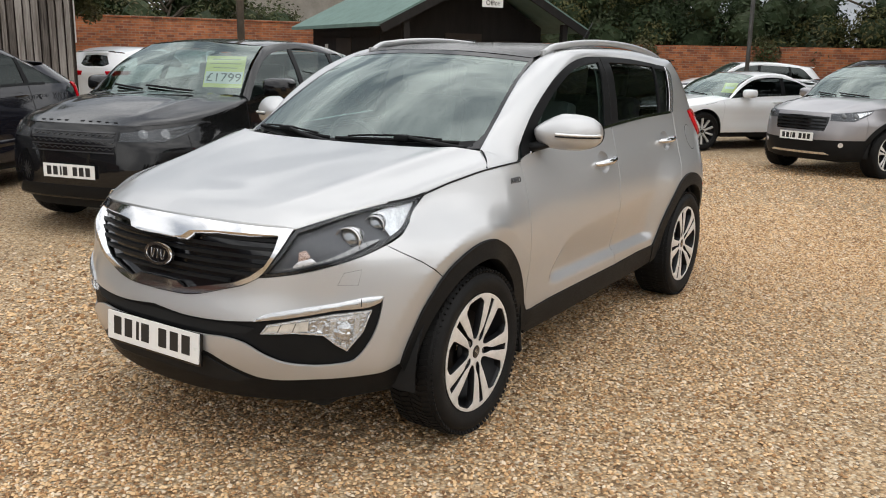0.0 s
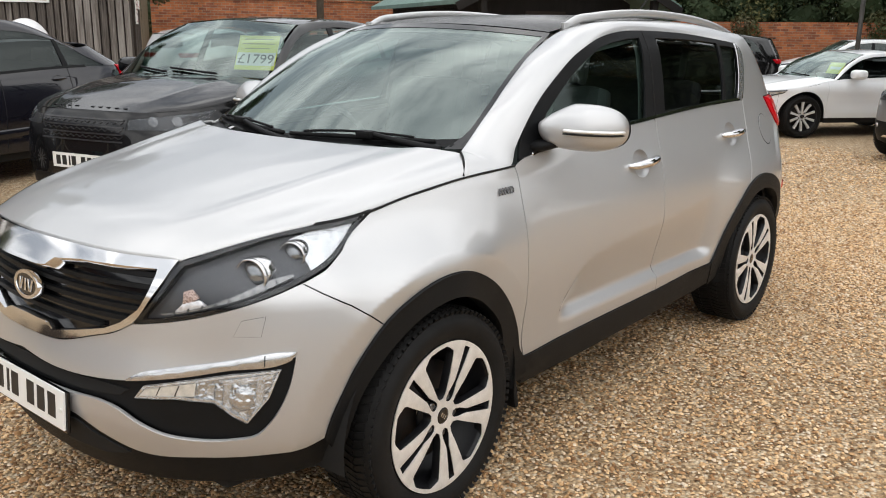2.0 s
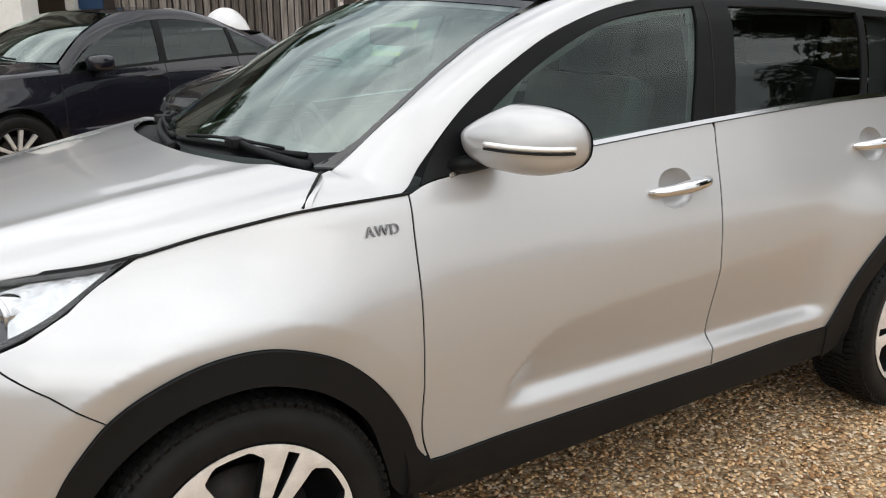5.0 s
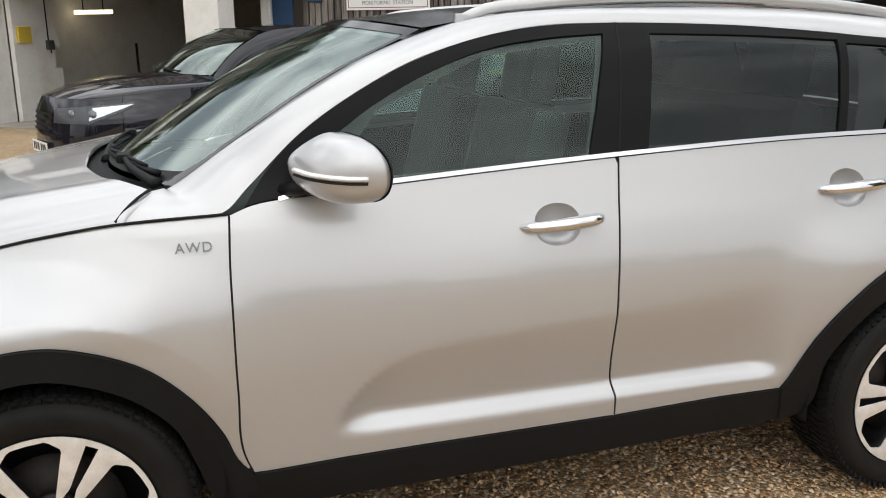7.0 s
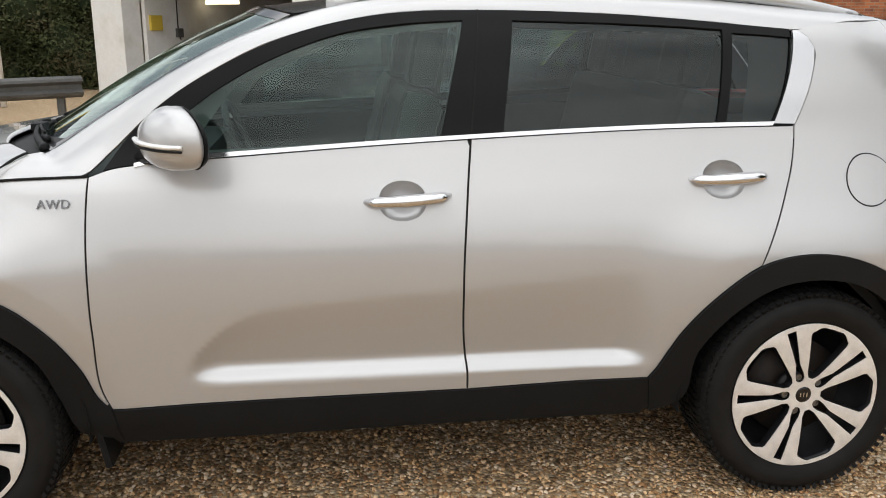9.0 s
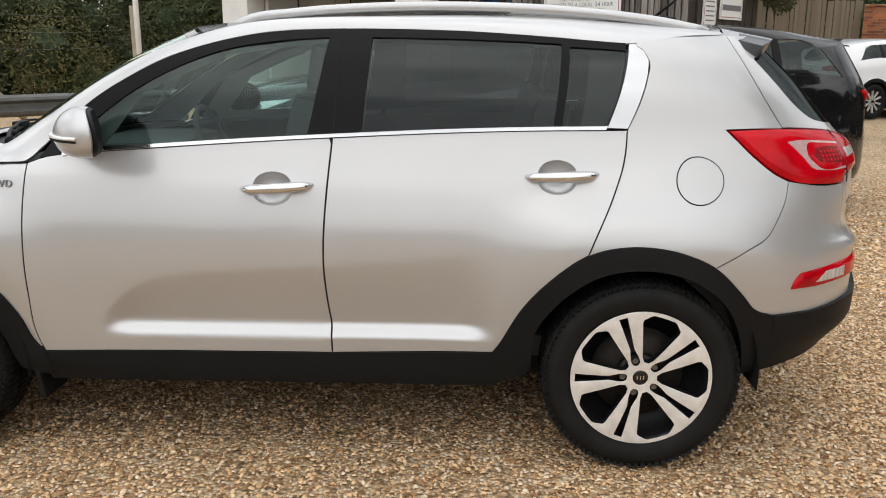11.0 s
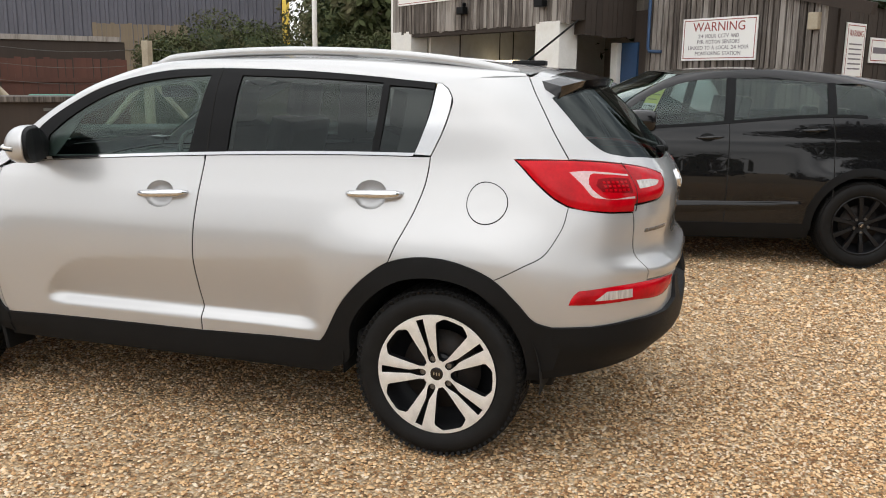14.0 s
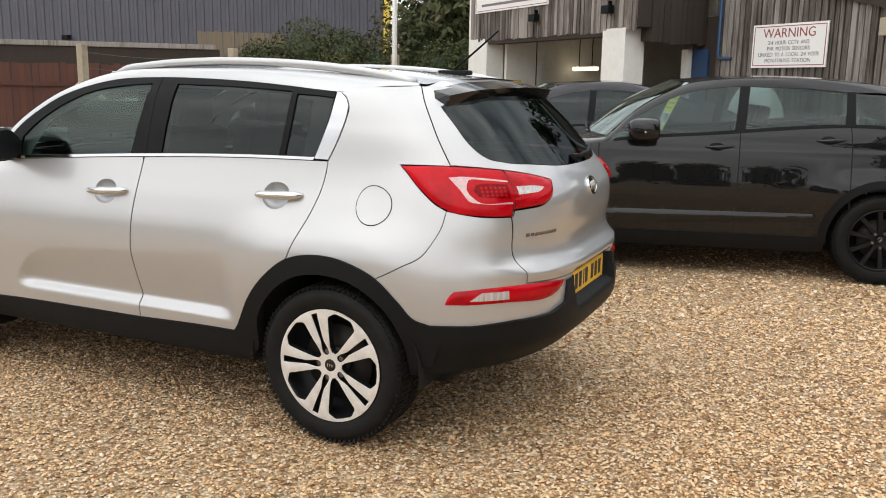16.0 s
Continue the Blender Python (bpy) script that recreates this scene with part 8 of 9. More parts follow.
pipe = tagged(tube("drain_pipe", [tuple(GM @ Vector(p)) for p in ((1.30, -1.43, 3.08), (1.30, -1.43, 2.10), (1.34, -1.43, 2.04), (1.60, -1.43, 2.03))], 0.03, M_BLUE_DOOR), "blue drain pipe on the timber wall", "pipe")
strip = tagged(gbox("strip_light", -4.70, -3.80, -2.80, -2.72, 1.91, 1.99, M_TUBE_LIGHT), "lit fluorescent strip light in the garage", "light")
for sa in (-4.5, -4.0):
    gbox("hanger", sa - 0.008, sa + 0.008, -2.768, -2.752, 1.99, 2.96, M_TRIM, strip)
tagged(gbox("yellow_box", -3.949, -3.89, -0.80, -0.52, 1.38, 1.66, M_YELLOW, bevel=0.01), "yellow first-aid style box on the inner wall", "box")
tagged(tube("cable", [tuple(GM @ Vector(p)) for p in ((-3.93, -1.2, 2.9), (-3.92, -1.2, 1.4), (-3.92, -1.25, 1.2))], 0.012, M_TRIM), "black cable on the garage wall", "cable")
tagged(gbox("socket_box", -3.945, -3.88, -1.30, -1.15, 1.25, 1.42, M_GALV, bevel=0.01), "grey switch box on the garage wall", "switch")
jack = tagged(gbox("trolley_jack", -3.2, -2.6, -2.6, -2.2, 0.02, 0.18, M_GALV, bevel=0.03), "trolley jack with upright lever on the garage floor", "jack")
tube("lever", [tuple(GM @ Vector(p)) for p in ((-2.9, -2.4, 0.16), (-3.0, -2.45, 0.8), (-3.05, -2.5, 1.35))], 0.025, M_TRIM, jack)


def sign(name, label, a0, a1, z0, z1, b, lines, on_end=False):
    """A white board with a coloured rim and its printed lines: (text, size, height, material, width)."""
    wd, ht = a1 - a0, z1 - z0
    if on_end:
        m = GM @ END_TURN @ Matrix.Translation((b, (a0 + a1) / 2, (z0 + z1) / 2)) @ Matrix(((0, 0, 1, 0), (-1, 0, 0, 0), (0, 1, 0, 0), (0, 0, 0, 1)))
    else:
        m = GM @ Matrix.Translation(((a0 + a1) / 2, b, (z0 + z1) / 2)) @ Matrix(((1, 0, 0, 0), (0, 0, 1, 0), (0, 1, 0, 0), (0, 0, 0, 1)))
    bm = box(bmesh.new(), -wd / 2, wd / 2, -ht / 2, ht / 2, 0, 0.02, 0, m)
    bmesh.ops.recalc_face_normals(bm, faces=bm.faces)
    s = tagged(part(name, bm, M_SIGN), label, "sign")
    e = 0.03
    for x0, x1, y0, y1 in ((-wd / 2 + e, wd / 2 - e, ht / 2 - e - 0.012, ht / 2 - e), (-wd / 2 + e, wd / 2 - e, -ht / 2 + e, -ht / 2 + e + 0.012), (-wd / 2 + e, -wd / 2 + e + 0.012, -ht / 2 + e, ht / 2 - e), (wd / 2 - e - 0.012, wd / 2 - e, -ht / 2 + e, ht / 2 - e)):
        bm = box(bmesh.new(), x0, x1, y0, y1, 0.0205, 0.0225, 0, m)
        bmesh.ops.recalc_face_normals(bm, faces=bm.faces)
        part("border", bm, M_SIGN_RED, s)
    for words, size, y, mat, width in lines:
        if words is None:
            bm = box(bmesh.new(), -width / 2, width / 2, y - size / 2, y + size / 2, 0.0205, 0.0225, 0, m)
            bmesh.ops.recalc_face_normals(bm, faces=bm.faces)
            part("print_line", bm, mat, s)
        else:
            each = words.split(" ")
            unit = width / (sum(len(q) for q in each) + 0.7 * (len(each) - 1))
            x = -width / 2
            for q in each:
                text_mesh(q, size, mat, m @ Matrix.Translation((x + unit * len(q) / 2, y, 0.022)), "word", s, depth=0.001, width=unit * len(q) * 0.97)
                x += unit * (len(q) + 0.7)
    return s


sign("warning_sign", "white warning sign with grey lettering and red border", 2.04, 3.46, 1.875, 2.535, -1.45,
     [("WARNING", 0.20, 0.185, M_SIGN_RED, 1.02), ("24 HOUR CCTV AND", 0.085, 0.045, M_SIGN_INK, 0.78), ("PIR MOTION SENSORS", 0.085, -0.045, M_SIGN_INK, 0.82), ("LINKED TO A LOCAL 24 HOUR", 0.085, -0.135, M_SIGN_INK, 1.16), ("MONITORING STATION", 0.085, -0.225, M_SIGN_INK, 0.88)])
sign("notice", "small white warning notice on the dark end wall", -2.55, -1.95, 1.60, 2.40, 4.70, [("WARNING", 0.13, 0.25, M_SIGN_RED, 0.46)] + [(None, 0.02, 0.10 - 0.07 * i, M_SIGN_INK, 0.40) for i in range(6)], True)
sign("notice", "long white notice on the dark end wall", -3.9, -2.75, 1.85, 2.22, 4.70, [(None, 0.09, 0.0, M_SIGN_INK, 0.98)], True)
sign("business_sign", "long white sign high on the garage front", -4.55, -1.70, 3.06, 3.75, 0.0, [(None, 0.05, -0.20, M_SIGN_INK, 2.3)])
for la in (-2.1, 0.2):
    lampf = tagged(gbox("flood_lamp", la - 0.11, la + 0.11, 0.02, 0.14, 2.76, 2.90, M_TRIM, bevel=0.02), "small black flood lamp on the boards", "lamp")
    gbox("bracket", la - 0.015, la + 0.015, -0.01, 0.06, 2.88, 2.98, M_TRIM, lampf)
tagged(gbox("alarm_box", 4.32, 4.48, -1.46, -1.36, 2.28, 2.52, M_POST, bevel=0.02), "cream alarm box on the timber wall", "alarm")

# ---- brick wall, fences, cabin ----


def wall_run(name, p, q, z0, z1, thick, mat, label, category="wall"):
    p, q = Vector((*p, 0)), Vector((*q, 0))
    ln = (q - p).length
    ob = part(name, box(bmesh.new(), 0, ln, -thick / 2, thick / 2, z0, z1), mat)
    ob.matrix_world = Matrix.Translation(p) @ pose(0, 0, 0, 0, 0, math.degrees(math.atan2(q.y - p.y, q.x - p.x)))
    return tagged(ob, label, category, kind="structure")


bw = wall_run("wall_brick", (-11.15, -20.76), (-22.5, -13.5), 0, 2.42, 0.23, M_BRICK, "old red brick boundary wall")
cop = part("coping", box(bmesh.new(), 0, 13.47, -0.15, 0.15, 2.42, 2.48, 0.015), M_BRICK, bw)
bw2 = wall_run("wall_brick_far", (-22.5, -13.5), (-29.0, 14.0), 0, 2.0, 0.23, M_BRICK, "red brick wall under the overhanging hedge")


def board_fence(name, label, p, q, height, mat, wd=0.11, z0=0.0, seed=1):
    p, q = Vector((*p, 0)), Vector((*q, 0))
    ln = (q - p).length
    rg = random.Random(seed)
    base = part(name, box(bmesh.new(), 0, ln, -0.035, 0.0, z0 + height * 0.75, z0 + height * 0.75 + 0.08), mat)
    base.matrix_world = Matrix.Translation(p) @ pose(0, 0, 0, 0, 0, math.degrees(math.atan2(q.y - p.y, q.x - p.x)))
    tagged(base, label, "fence", kind="structure")
    meshes = []
    for i in range(4):
        me = bpy.data.meshes.new("board")
        bm = box(bmesh.new(), 0, wd - 0.008, 0.001, 0.022, z0 + 0.03, z0 + height + (i - 1.5) * 0.012)
        bm.to_mesh(me)
        bm.free()
        me.materials.append(mat)
        meshes.append(me)
    for i in range(int(ln / wd)):
        o = new("board", meshes[rg.randrange(4)])
        o.parent = base
        o.matrix_basis = Matrix.Translation((i * wd, rg.uniform(0, 0.008), 0)) @ pose(0, 0, 0, 0, rg.uniform(-0.6, 0.6), 0)
    return base


board_fence("fence_pale", "pale close-boarded timber fence", (-11.1, -20.9), (-4.0, -20.3), 2.6, M_FENCE, seed=3)
board_fence("fence_red", "red-brown boarded fence", (16.5, -4.4), (9.1, -11.0), 1.84, M_FENCE_RED, 0.13, seed=4)
board_fence("fence_grey", "weathered grey boarded fence", (15.3, -17.5), (13.1, -19.2), 3.05, M_FENCE, 0.13, seed=5)

# office cabin
cab = tagged(new("office_cabin"), "black timber office cabin with green felt roof", "cabin")
CM = Matrix.Translation((-13.95, -8.75, 0)) @ pose(0, 0, 0, 0, 0, 60)
part("body", box(bmesh.new(), -5.0, 0.0, -2.2, 2.2, 0.0, 2.25), M_CABIN, cab)
bm = bmesh.new()
vs = [bm.verts.new(v) for v in ((0.0, -2.2, 2.25), (0.0, 2.2, 2.25), (0.0, 0, 3.45), (-0.06, -2.2, 2.25), (-0.06, 2.2, 2.25), (-0.06, 0, 3.45))]
for f in ((0, 1, 2), (5, 4, 3), (0, 3, 4, 1), (1, 4, 5, 2), (2, 5, 3, 0)):
    bm.faces.new([vs[i] for i in f])
part("gable", bm, M_CABIN, cab)
for k in (1, -1):
    bm = bmesh.new()
    x0, x1 = -5.3, 1.3
    pts = [(x0, 0, 3.50), (x1, 0, 3.50), (x1, k * 2.75, 2.12), (x0, k * 2.75, 2.12)]
    lo = [bm.verts.new(p) for p in pts]
    hi = [bm.verts.new((p[0], p[1], p[2] + 0.09)) for p in pts]
    for f in ((0, 1, 2, 3), (7, 6, 5, 4), (0, 4, 5, 1), (1, 5, 6, 2), (2, 6, 7, 3), (3, 7, 4, 0)):
        bm.faces.new([(lo + hi)[i] for i in f])
    bmesh.ops.recalc_face_normals(bm, faces=bm.faces)
    part("roof_slope", bm, M_ROOF_FELT, cab)
    bm = bmesh.new()
    box(bm, 0, 3.08, -0.02, 0.02, -0.12, 0.06, 0, Matrix.Translation((1.31, 0, 3.47)) @ pose(0, 0, 0, 0, 0, 90 * k) @ pose(0, 0, 0, 0, 26.6, 0))
    part("barge_board", bm, M_CABIN, cab)
    part("porch_post", box(bmesh.new(), 1.1, 1.24, k * 2.1 - 0.07, k * 2.1 + 0.07, 0, 2.3), M_CABIN, cab)
for i in range(14):
    part("cladding_board", box(bmesh.new(), -4.98, 0.0, -2.222, -2.2, 0.05 + 0.157 * i, 0.19 + 0.157 * i), M_CABIN, cab)
dr = part("door", box(bmesh.new(), 0.0, 0.05, -0.55, 0.45, 0.02, 2.05), M_TIMBER_DARK, cab, "brown glazed door")
part("pane", box(bmesh.new(), 0.05, 0.056, -0.4, 0.3, 0.9, 1.9), M_GLOSS_BLACK, dr)
wd = part("window", box(bmesh.new(), 0.0, 0.04, 0.85, 1.75, 1.0, 1.9), M_TIMBER_DARK, cab)
part("pane", box(bmesh.new(), 0.04, 0.046, 0.92, 1.68, 1.07, 1.83), M_GLOSS_BLACK, wd)
ofs = part("sign_board", box(bmesh.new(), 1.32, 1.34, -0.27, 0.27, 2.62, 2.80), M_SIGN, cab, "white office sign")
text_mesh("Office", 0.15, M_INK, Matrix.Translation((1.345, 0, 2.71)) @ pose(0, 0, 0, 90, 0, 90), "lettering", ofs, depth=0.002)
part("shield", box(bmesh.new(), 1.32, 1.36, -0.17, 0.17, 2.90, 3.25, 0.06), M_SIGN, cab, "cream shield over the office sign")
part("notice", box(bmesh.new(), -3.9, -3.7, -2.235, -2.222, 1.35, 1.75), M_SIGN, cab)
part("trellis", box(bmesh.new(), -3.0, -1.9, -2.24, -2.222, 0.9, 1.9), M_TIMBER_DARK, cab)
cab.matrix_world = CM

# blue-grey corrugated shed
v, f = [], []
p0, p1 = Vector((16.0, -31.0, 0)), Vector((52.0, -10.0, 0))
dirv = (p1 - p0).normalized()
nrm = Vector((dirv.y, -dirv.x, 0)) * -1
ln = (p1 - p0).length
k = 0
pos = 0.0
while pos < ln:
    for off_d, dep in ((0.0, 0), (0.16, 0), (0.20, 0.05), (0.31, 0.05), (0.35, 0.0)):
        q = p0 + dirv * (pos + off_d) + nrm * dep
        v += [(q.x, q.y, 0), (q.x, q.y, 7.5)]
    pos += 0.36
for i in range(len(v) // 2 - 1):
    f.append((2 * i, 2 * i + 2, 2 * i + 3, 2 * i + 1))
shed = tagged(new("warehouse"), "blue-grey corrugated metal warehouse", "warehouse")
mesh_object("wall", v, f, M_SHED, shed, smooth=False)
mesh_object("roof", [(p0.x, p0.y, 7.5), (p1.x, p1.y, 7.5), tuple(p1 - nrm * 12 + Vector((0, 0, 9))), tuple(p0 - nrm * 12 + Vector((0, 0, 9)))], [(0, 1, 2, 3)], M_SHED, shed)
mesh_object("end_wall", [tuple(p0), tuple(p0 - nrm * 12), tuple(p0 - nrm * 12 + Vector((0, 0, 9))), (p0.x, p0.y, 7.5)], [(0, 1, 2, 3)], M_SHED, shed)
tube("corner_post", [tuple(p0 + nrm * 0.1), tuple(p0 + nrm * 0.1 + Vector((0, 0, 7.5)))], 0.22, M_YELLOW, shed, "yellow corner post", sides=4)
for u, z in ((14.0, 3.3), (26.0, 3.6)):
    q = p0 + dirv * u + nrm * 0.25
    bk = part("wall_lamp", box(bmesh.new(), -0.18, 0.18, -0.12, 0.12, -0.10, 0.10, 0.03, Matrix.Translation((q.x, q.y, z))), M_TRIM, shed)

# pole, posts, wires, barrier
tagged(tube("flag_pole", [(6.15, -13.5, 0), (6.15, -13.5, 3.0), (6.15, -13.5, 7.0)], 0.055, M_SIGN), "tall white painted pole", "pole")
POSTS = [(6.35, -13.9), (8.38, -10.6), (10.35, -8.5)]
for i, (px, py) in enumerate(POSTS):
    pst = tagged(part("fence_post", box(bmesh.new(), -0.075, 0.075, -0.075, 0.075, 0, 2.2, 0.015, Matrix.Translation((px, py, 0))), M_POST), "pale concrete fence post with slanting braces", "post", "fence posts")
    if i:
        for s in (1, -1):
            q = Vector((0.62, 0.78, 0)) * s
            tube("brace", [(px + q.x * 0.05, py + q.y * 0.05, 1.45), (px + q.x * 1.25, py + q.y * 1.25, 0.1)], 0.055, M_POST, pst, sides=4)
for z in (2.05, 1.75, 1.45):
    for (ax, ay), (bx, by) in zip(POSTS, POSTS[1:]):
        mids = [(ax + (bx - ax) * t, ay + (by - ay) * t, z - 0.10 * math.sin(math.pi * t)) for t in np.linspace(0, 1, 9)]
        tagged(tube("fence_wire", mids, 0.0035, M_GALV, sides=4), "sagging galvanised steel fence wire", "wire", "fence wires")


def barrier_profile(p, q):
    p, q = Vector((*p, 0)), Vector((*q, 0))
    d = (q - p).normalized()
    nn = Vector((-d.y, d.x, 0))
    prof = [(0.0, 0.42), (0.05, 0.46), (0.06, 0.50), (0.0, 0.55), (0.0, 0.61), (0.06, 0.66), (0.05, 0.70), (0.0, 0.74)]
    vv, ff = [], []
    for e in (p, q):
        vv += [tuple(e + nn * a + Vector((0, 0, z))) for a, z in prof]
    m2 = len(prof)
    for i in range(m2 - 1):
        ff.append((i, i + 1, m2 + i + 1, m2 + i))
    ob = tagged(mesh_object("crash_barrier", vv, ff, M_GALV, smooth=False), "galvanised steel crash barrier on posts", "barrier")
    so = ob.modifiers.new("thickness", "SOLIDIFY")
    so.thickness = 0.006
    n3 = int((q - p).length / 1.6)
    for i in range(n3 + 1):
        c = p + d * (0.3 + 1.6 * i) - nn * 0.08
        part("post", box(bmesh.new(), c.x - 0.05, c.x + 0.05, c.y - 0.05, c.y + 0.05, 0, 0.72), M_GALV, ob)


barrier_profile((3.9, -10.4), (12.5, -2.9))
tagged(tube("lamp_pole", [(-14.9, -2.2, 0), (-14.9, -2.2, 2.5), (-14.75, -2.25, 6.0)], 0.045, M_GALV), "thin grey metal pole", "pole")
tagged(tube("telegraph_pole", [(-13.5, -16.0, 0), (-13.5, -16.0, 7.0)], 0.11, M_BARK), "brown wooden telegraph pole", "pole")
# scaffolding beyond the wall
scf = tagged(new("scaffold"), "steel scaffolding with boards round a house beyond the wall", "scaffold")
for i in range(5):
    t = i / 4
    for dpt in (0, 1.2):
        x, y = -21.0 - 4.6 * t - 0.5 * dpt, -25.6 + 2.9 * t - 0.85 * dpt
        tube("standard", [(x, y, 0), (x, y, 5.5)], 0.03, M_SCAFFOLD, scf, sides=6)
for z in (2.75, 3.15, 3.55, 4.4):
    tube("ledger", [(-20.8, -25.8, z), (-25.9, -22.5, z)], 0.03, M_SCAFFOLD, scf, sides=6)
for z in (3.0, 3.9):
    part("board", box(bmesh.new(), 3.9, 9.2, -0.5, 0.5, z - 0.05, z, 0, Matrix.Translation((-17.4, -28.1, 0)) @ pose(0, 0, 0, 0, 0, 149)), M_FENCE, scf)
tube("brace", [(-21.2, -25.4, 1.2), (-23.3, -24.1, 4.2)], 0.028, M_SCAFFOLD, scf, sides=6)
tagged(part("house_wall", box(bmesh.new(), 5.4, 10.4, -5, -1.5, 0, 3.9, 0, Matrix.Translation((-17.0, -28.5, 0)) @ pose(0, 0, 0, 0, 0, 149)), M_CONCRETE), "pale rendered house behind the scaffolding", "house")

shed_base = wall_run("wall_timber_base", (19.5, -6.4), (11.2, -13.6), 0, 2.30, 0.12, M_TIMBER_DARK, "dark timber wall under the shed")
tagged(part("timber_rail", box(bmesh.new(), 0, 10.9, -0.10, 0.10, 2.30, 2.42, 0.01, Matrix.Translation((19.5, -6.4, 0)) @ pose(0, 0, 0, 0, 0, math.degrees(math.atan2(-7.2, -8.3)))), M_TIMBER), "long pale timber rail on the wall", "rail")
chest = tagged(part("storage_chest", box(bmesh.new(), -0.62, 0.62, -0.35, 0.35, 0.06, 1.14, 0.02), M_TIMBER_DARK), "dark brown timber storage chest with felt lid", "chest")
part("lid", box(bmesh.new(), -0.70, 0.70, -0.42, 0.42, 1.14, 1.22, 0.015), M_TIMBER, chest)
part("hinge", box(bmesh.new(), -0.45, -0.15, 0.351, 0.362, 1.02, 1.06), M_GALV, chest)
for q in (-0.5, 0.5):
    part("batten", box(bmesh.new(), q - 0.05, q + 0.05, 0.351, 0.375, 0.06, 1.14), M_TIMBER_DARK, chest)
chest.matrix_world = pose(6.9, -5.9, 0, 0, 0, 41)
# wheeled bin by the red fence
bn = tagged(part("wheelie_bin", box(bmesh.new(), -0.36, 0.36, -0.33, 0.33, 0.10, 1.08, 0.04), M_BLUE_DOOR), "dark blue wheeled rubbish bin with a teal lid", "bin")
part("lid", box(bmesh.new(), -0.40, 0.40, -0.38, 0.37, 1.08, 1.16, 0.03), M_GREEN_LID, bn, "teal plastic lid")
tube("grip", [(-0.25, -0.40, 1.06), (0.25, -0.40, 1.06)], 0.018, M_GREEN_LID, bn)
for q in (-0.30, 0.30):
    wh = lathe("wheel", [(0.0, -0.03), (0.10, -0.03), (0.105, 0.0), (0.10, 0.03), (0.0, 0.03)], M_RUBBER, bn, steps=20)
    wh.matrix_basis = Matrix.Translation((q, -0.30, 0.10)) @ pose(0, 0, 0, 0, 0, 90)
bn.matrix_world = pose(9.35, -9.05, 0, 0, 0, 222)

# ---- foliage ----


def leaf_cloud(name, centres, radii, count, size, mat, parent=None, label="", category="", kind="", seed=0, squash=1.0, core=True):
    """Many small bent leaves round the shells of overlapping lumps, uneven and with gaps."""
    rg = np.random.default_rng(seed)
    centres, radii = np.array(centres, float), np.array(radii, float)
    wgt = radii ** 2 / (radii ** 2).sum()
    pick = rg.choice(len(centres), count, p=wgt)
    d = rg.normal(size=(count, 3))
    d /= np.linalg.norm(d, axis=1)[:, None]
    r = radii[pick] * (0.55 + 0.55 * rg.random(count) ** 0.6)
    pos = centres[pick] + d * r[:, None] * np.array([1, 1, squash])
    pos[:, 2] = np.maximum(pos[:, 2], 0.03)
    a = rg.normal(size=(count, 3))
    a /= np.linalg.norm(a, axis=1)[:, None]
    nrm = d * 0.6 + rg.normal(size=(count, 3)) * 0.6 + np.array([0, 0, 0.35])
    b = np.cross(nrm, a)
    b /= np.linalg.norm(b, axis=1)[:, None]
    a = np.cross(b, nrm)
    a /= np.linalg.norm(a, axis=1)[:, None]
    s = size * (0.6 + 0.8 * rg.random(count))[:, None]
    up = nrm / np.linalg.norm(nrm, axis=1)[:, None]
    quad = np.stack([pos - a * s, pos + b * s * 0.45 + up * s * 0.15, pos + a * s, pos - b * s * 0.45 + up * s * 0.15], 1).reshape(-1, 3)
    faces = (np.array([[0, 1, 2], [0, 2, 3]])[None] + (np.arange(count) * 4)[:, None, None]).reshape(-1, 3)
    me = bpy.data.meshes.new(name)
    me.vertices.add(len(quad))
    me.vertices.foreach_set("co", quad.astype(np.float32).ravel())
    me.loops.add(len(faces) * 3)
    me.loops.foreach_set("vertex_index", faces.astype(np.int32).ravel())
    me.polygons.add(len(faces))
    me.polygons.foreach_set("loop_start", np.arange(0, len(faces) * 3, 3, dtype=np.int32))
    me.polygons.foreach_set("loop_total", np.full(len(faces), 3, dtype=np.int32))
    me.update(calc_edges=True)
    me.materials.append(mat)
    ob = new(name, me)
    if parent is not None:
        ob.parent = parent
    return tagged(ob, label, category, kind=kind)


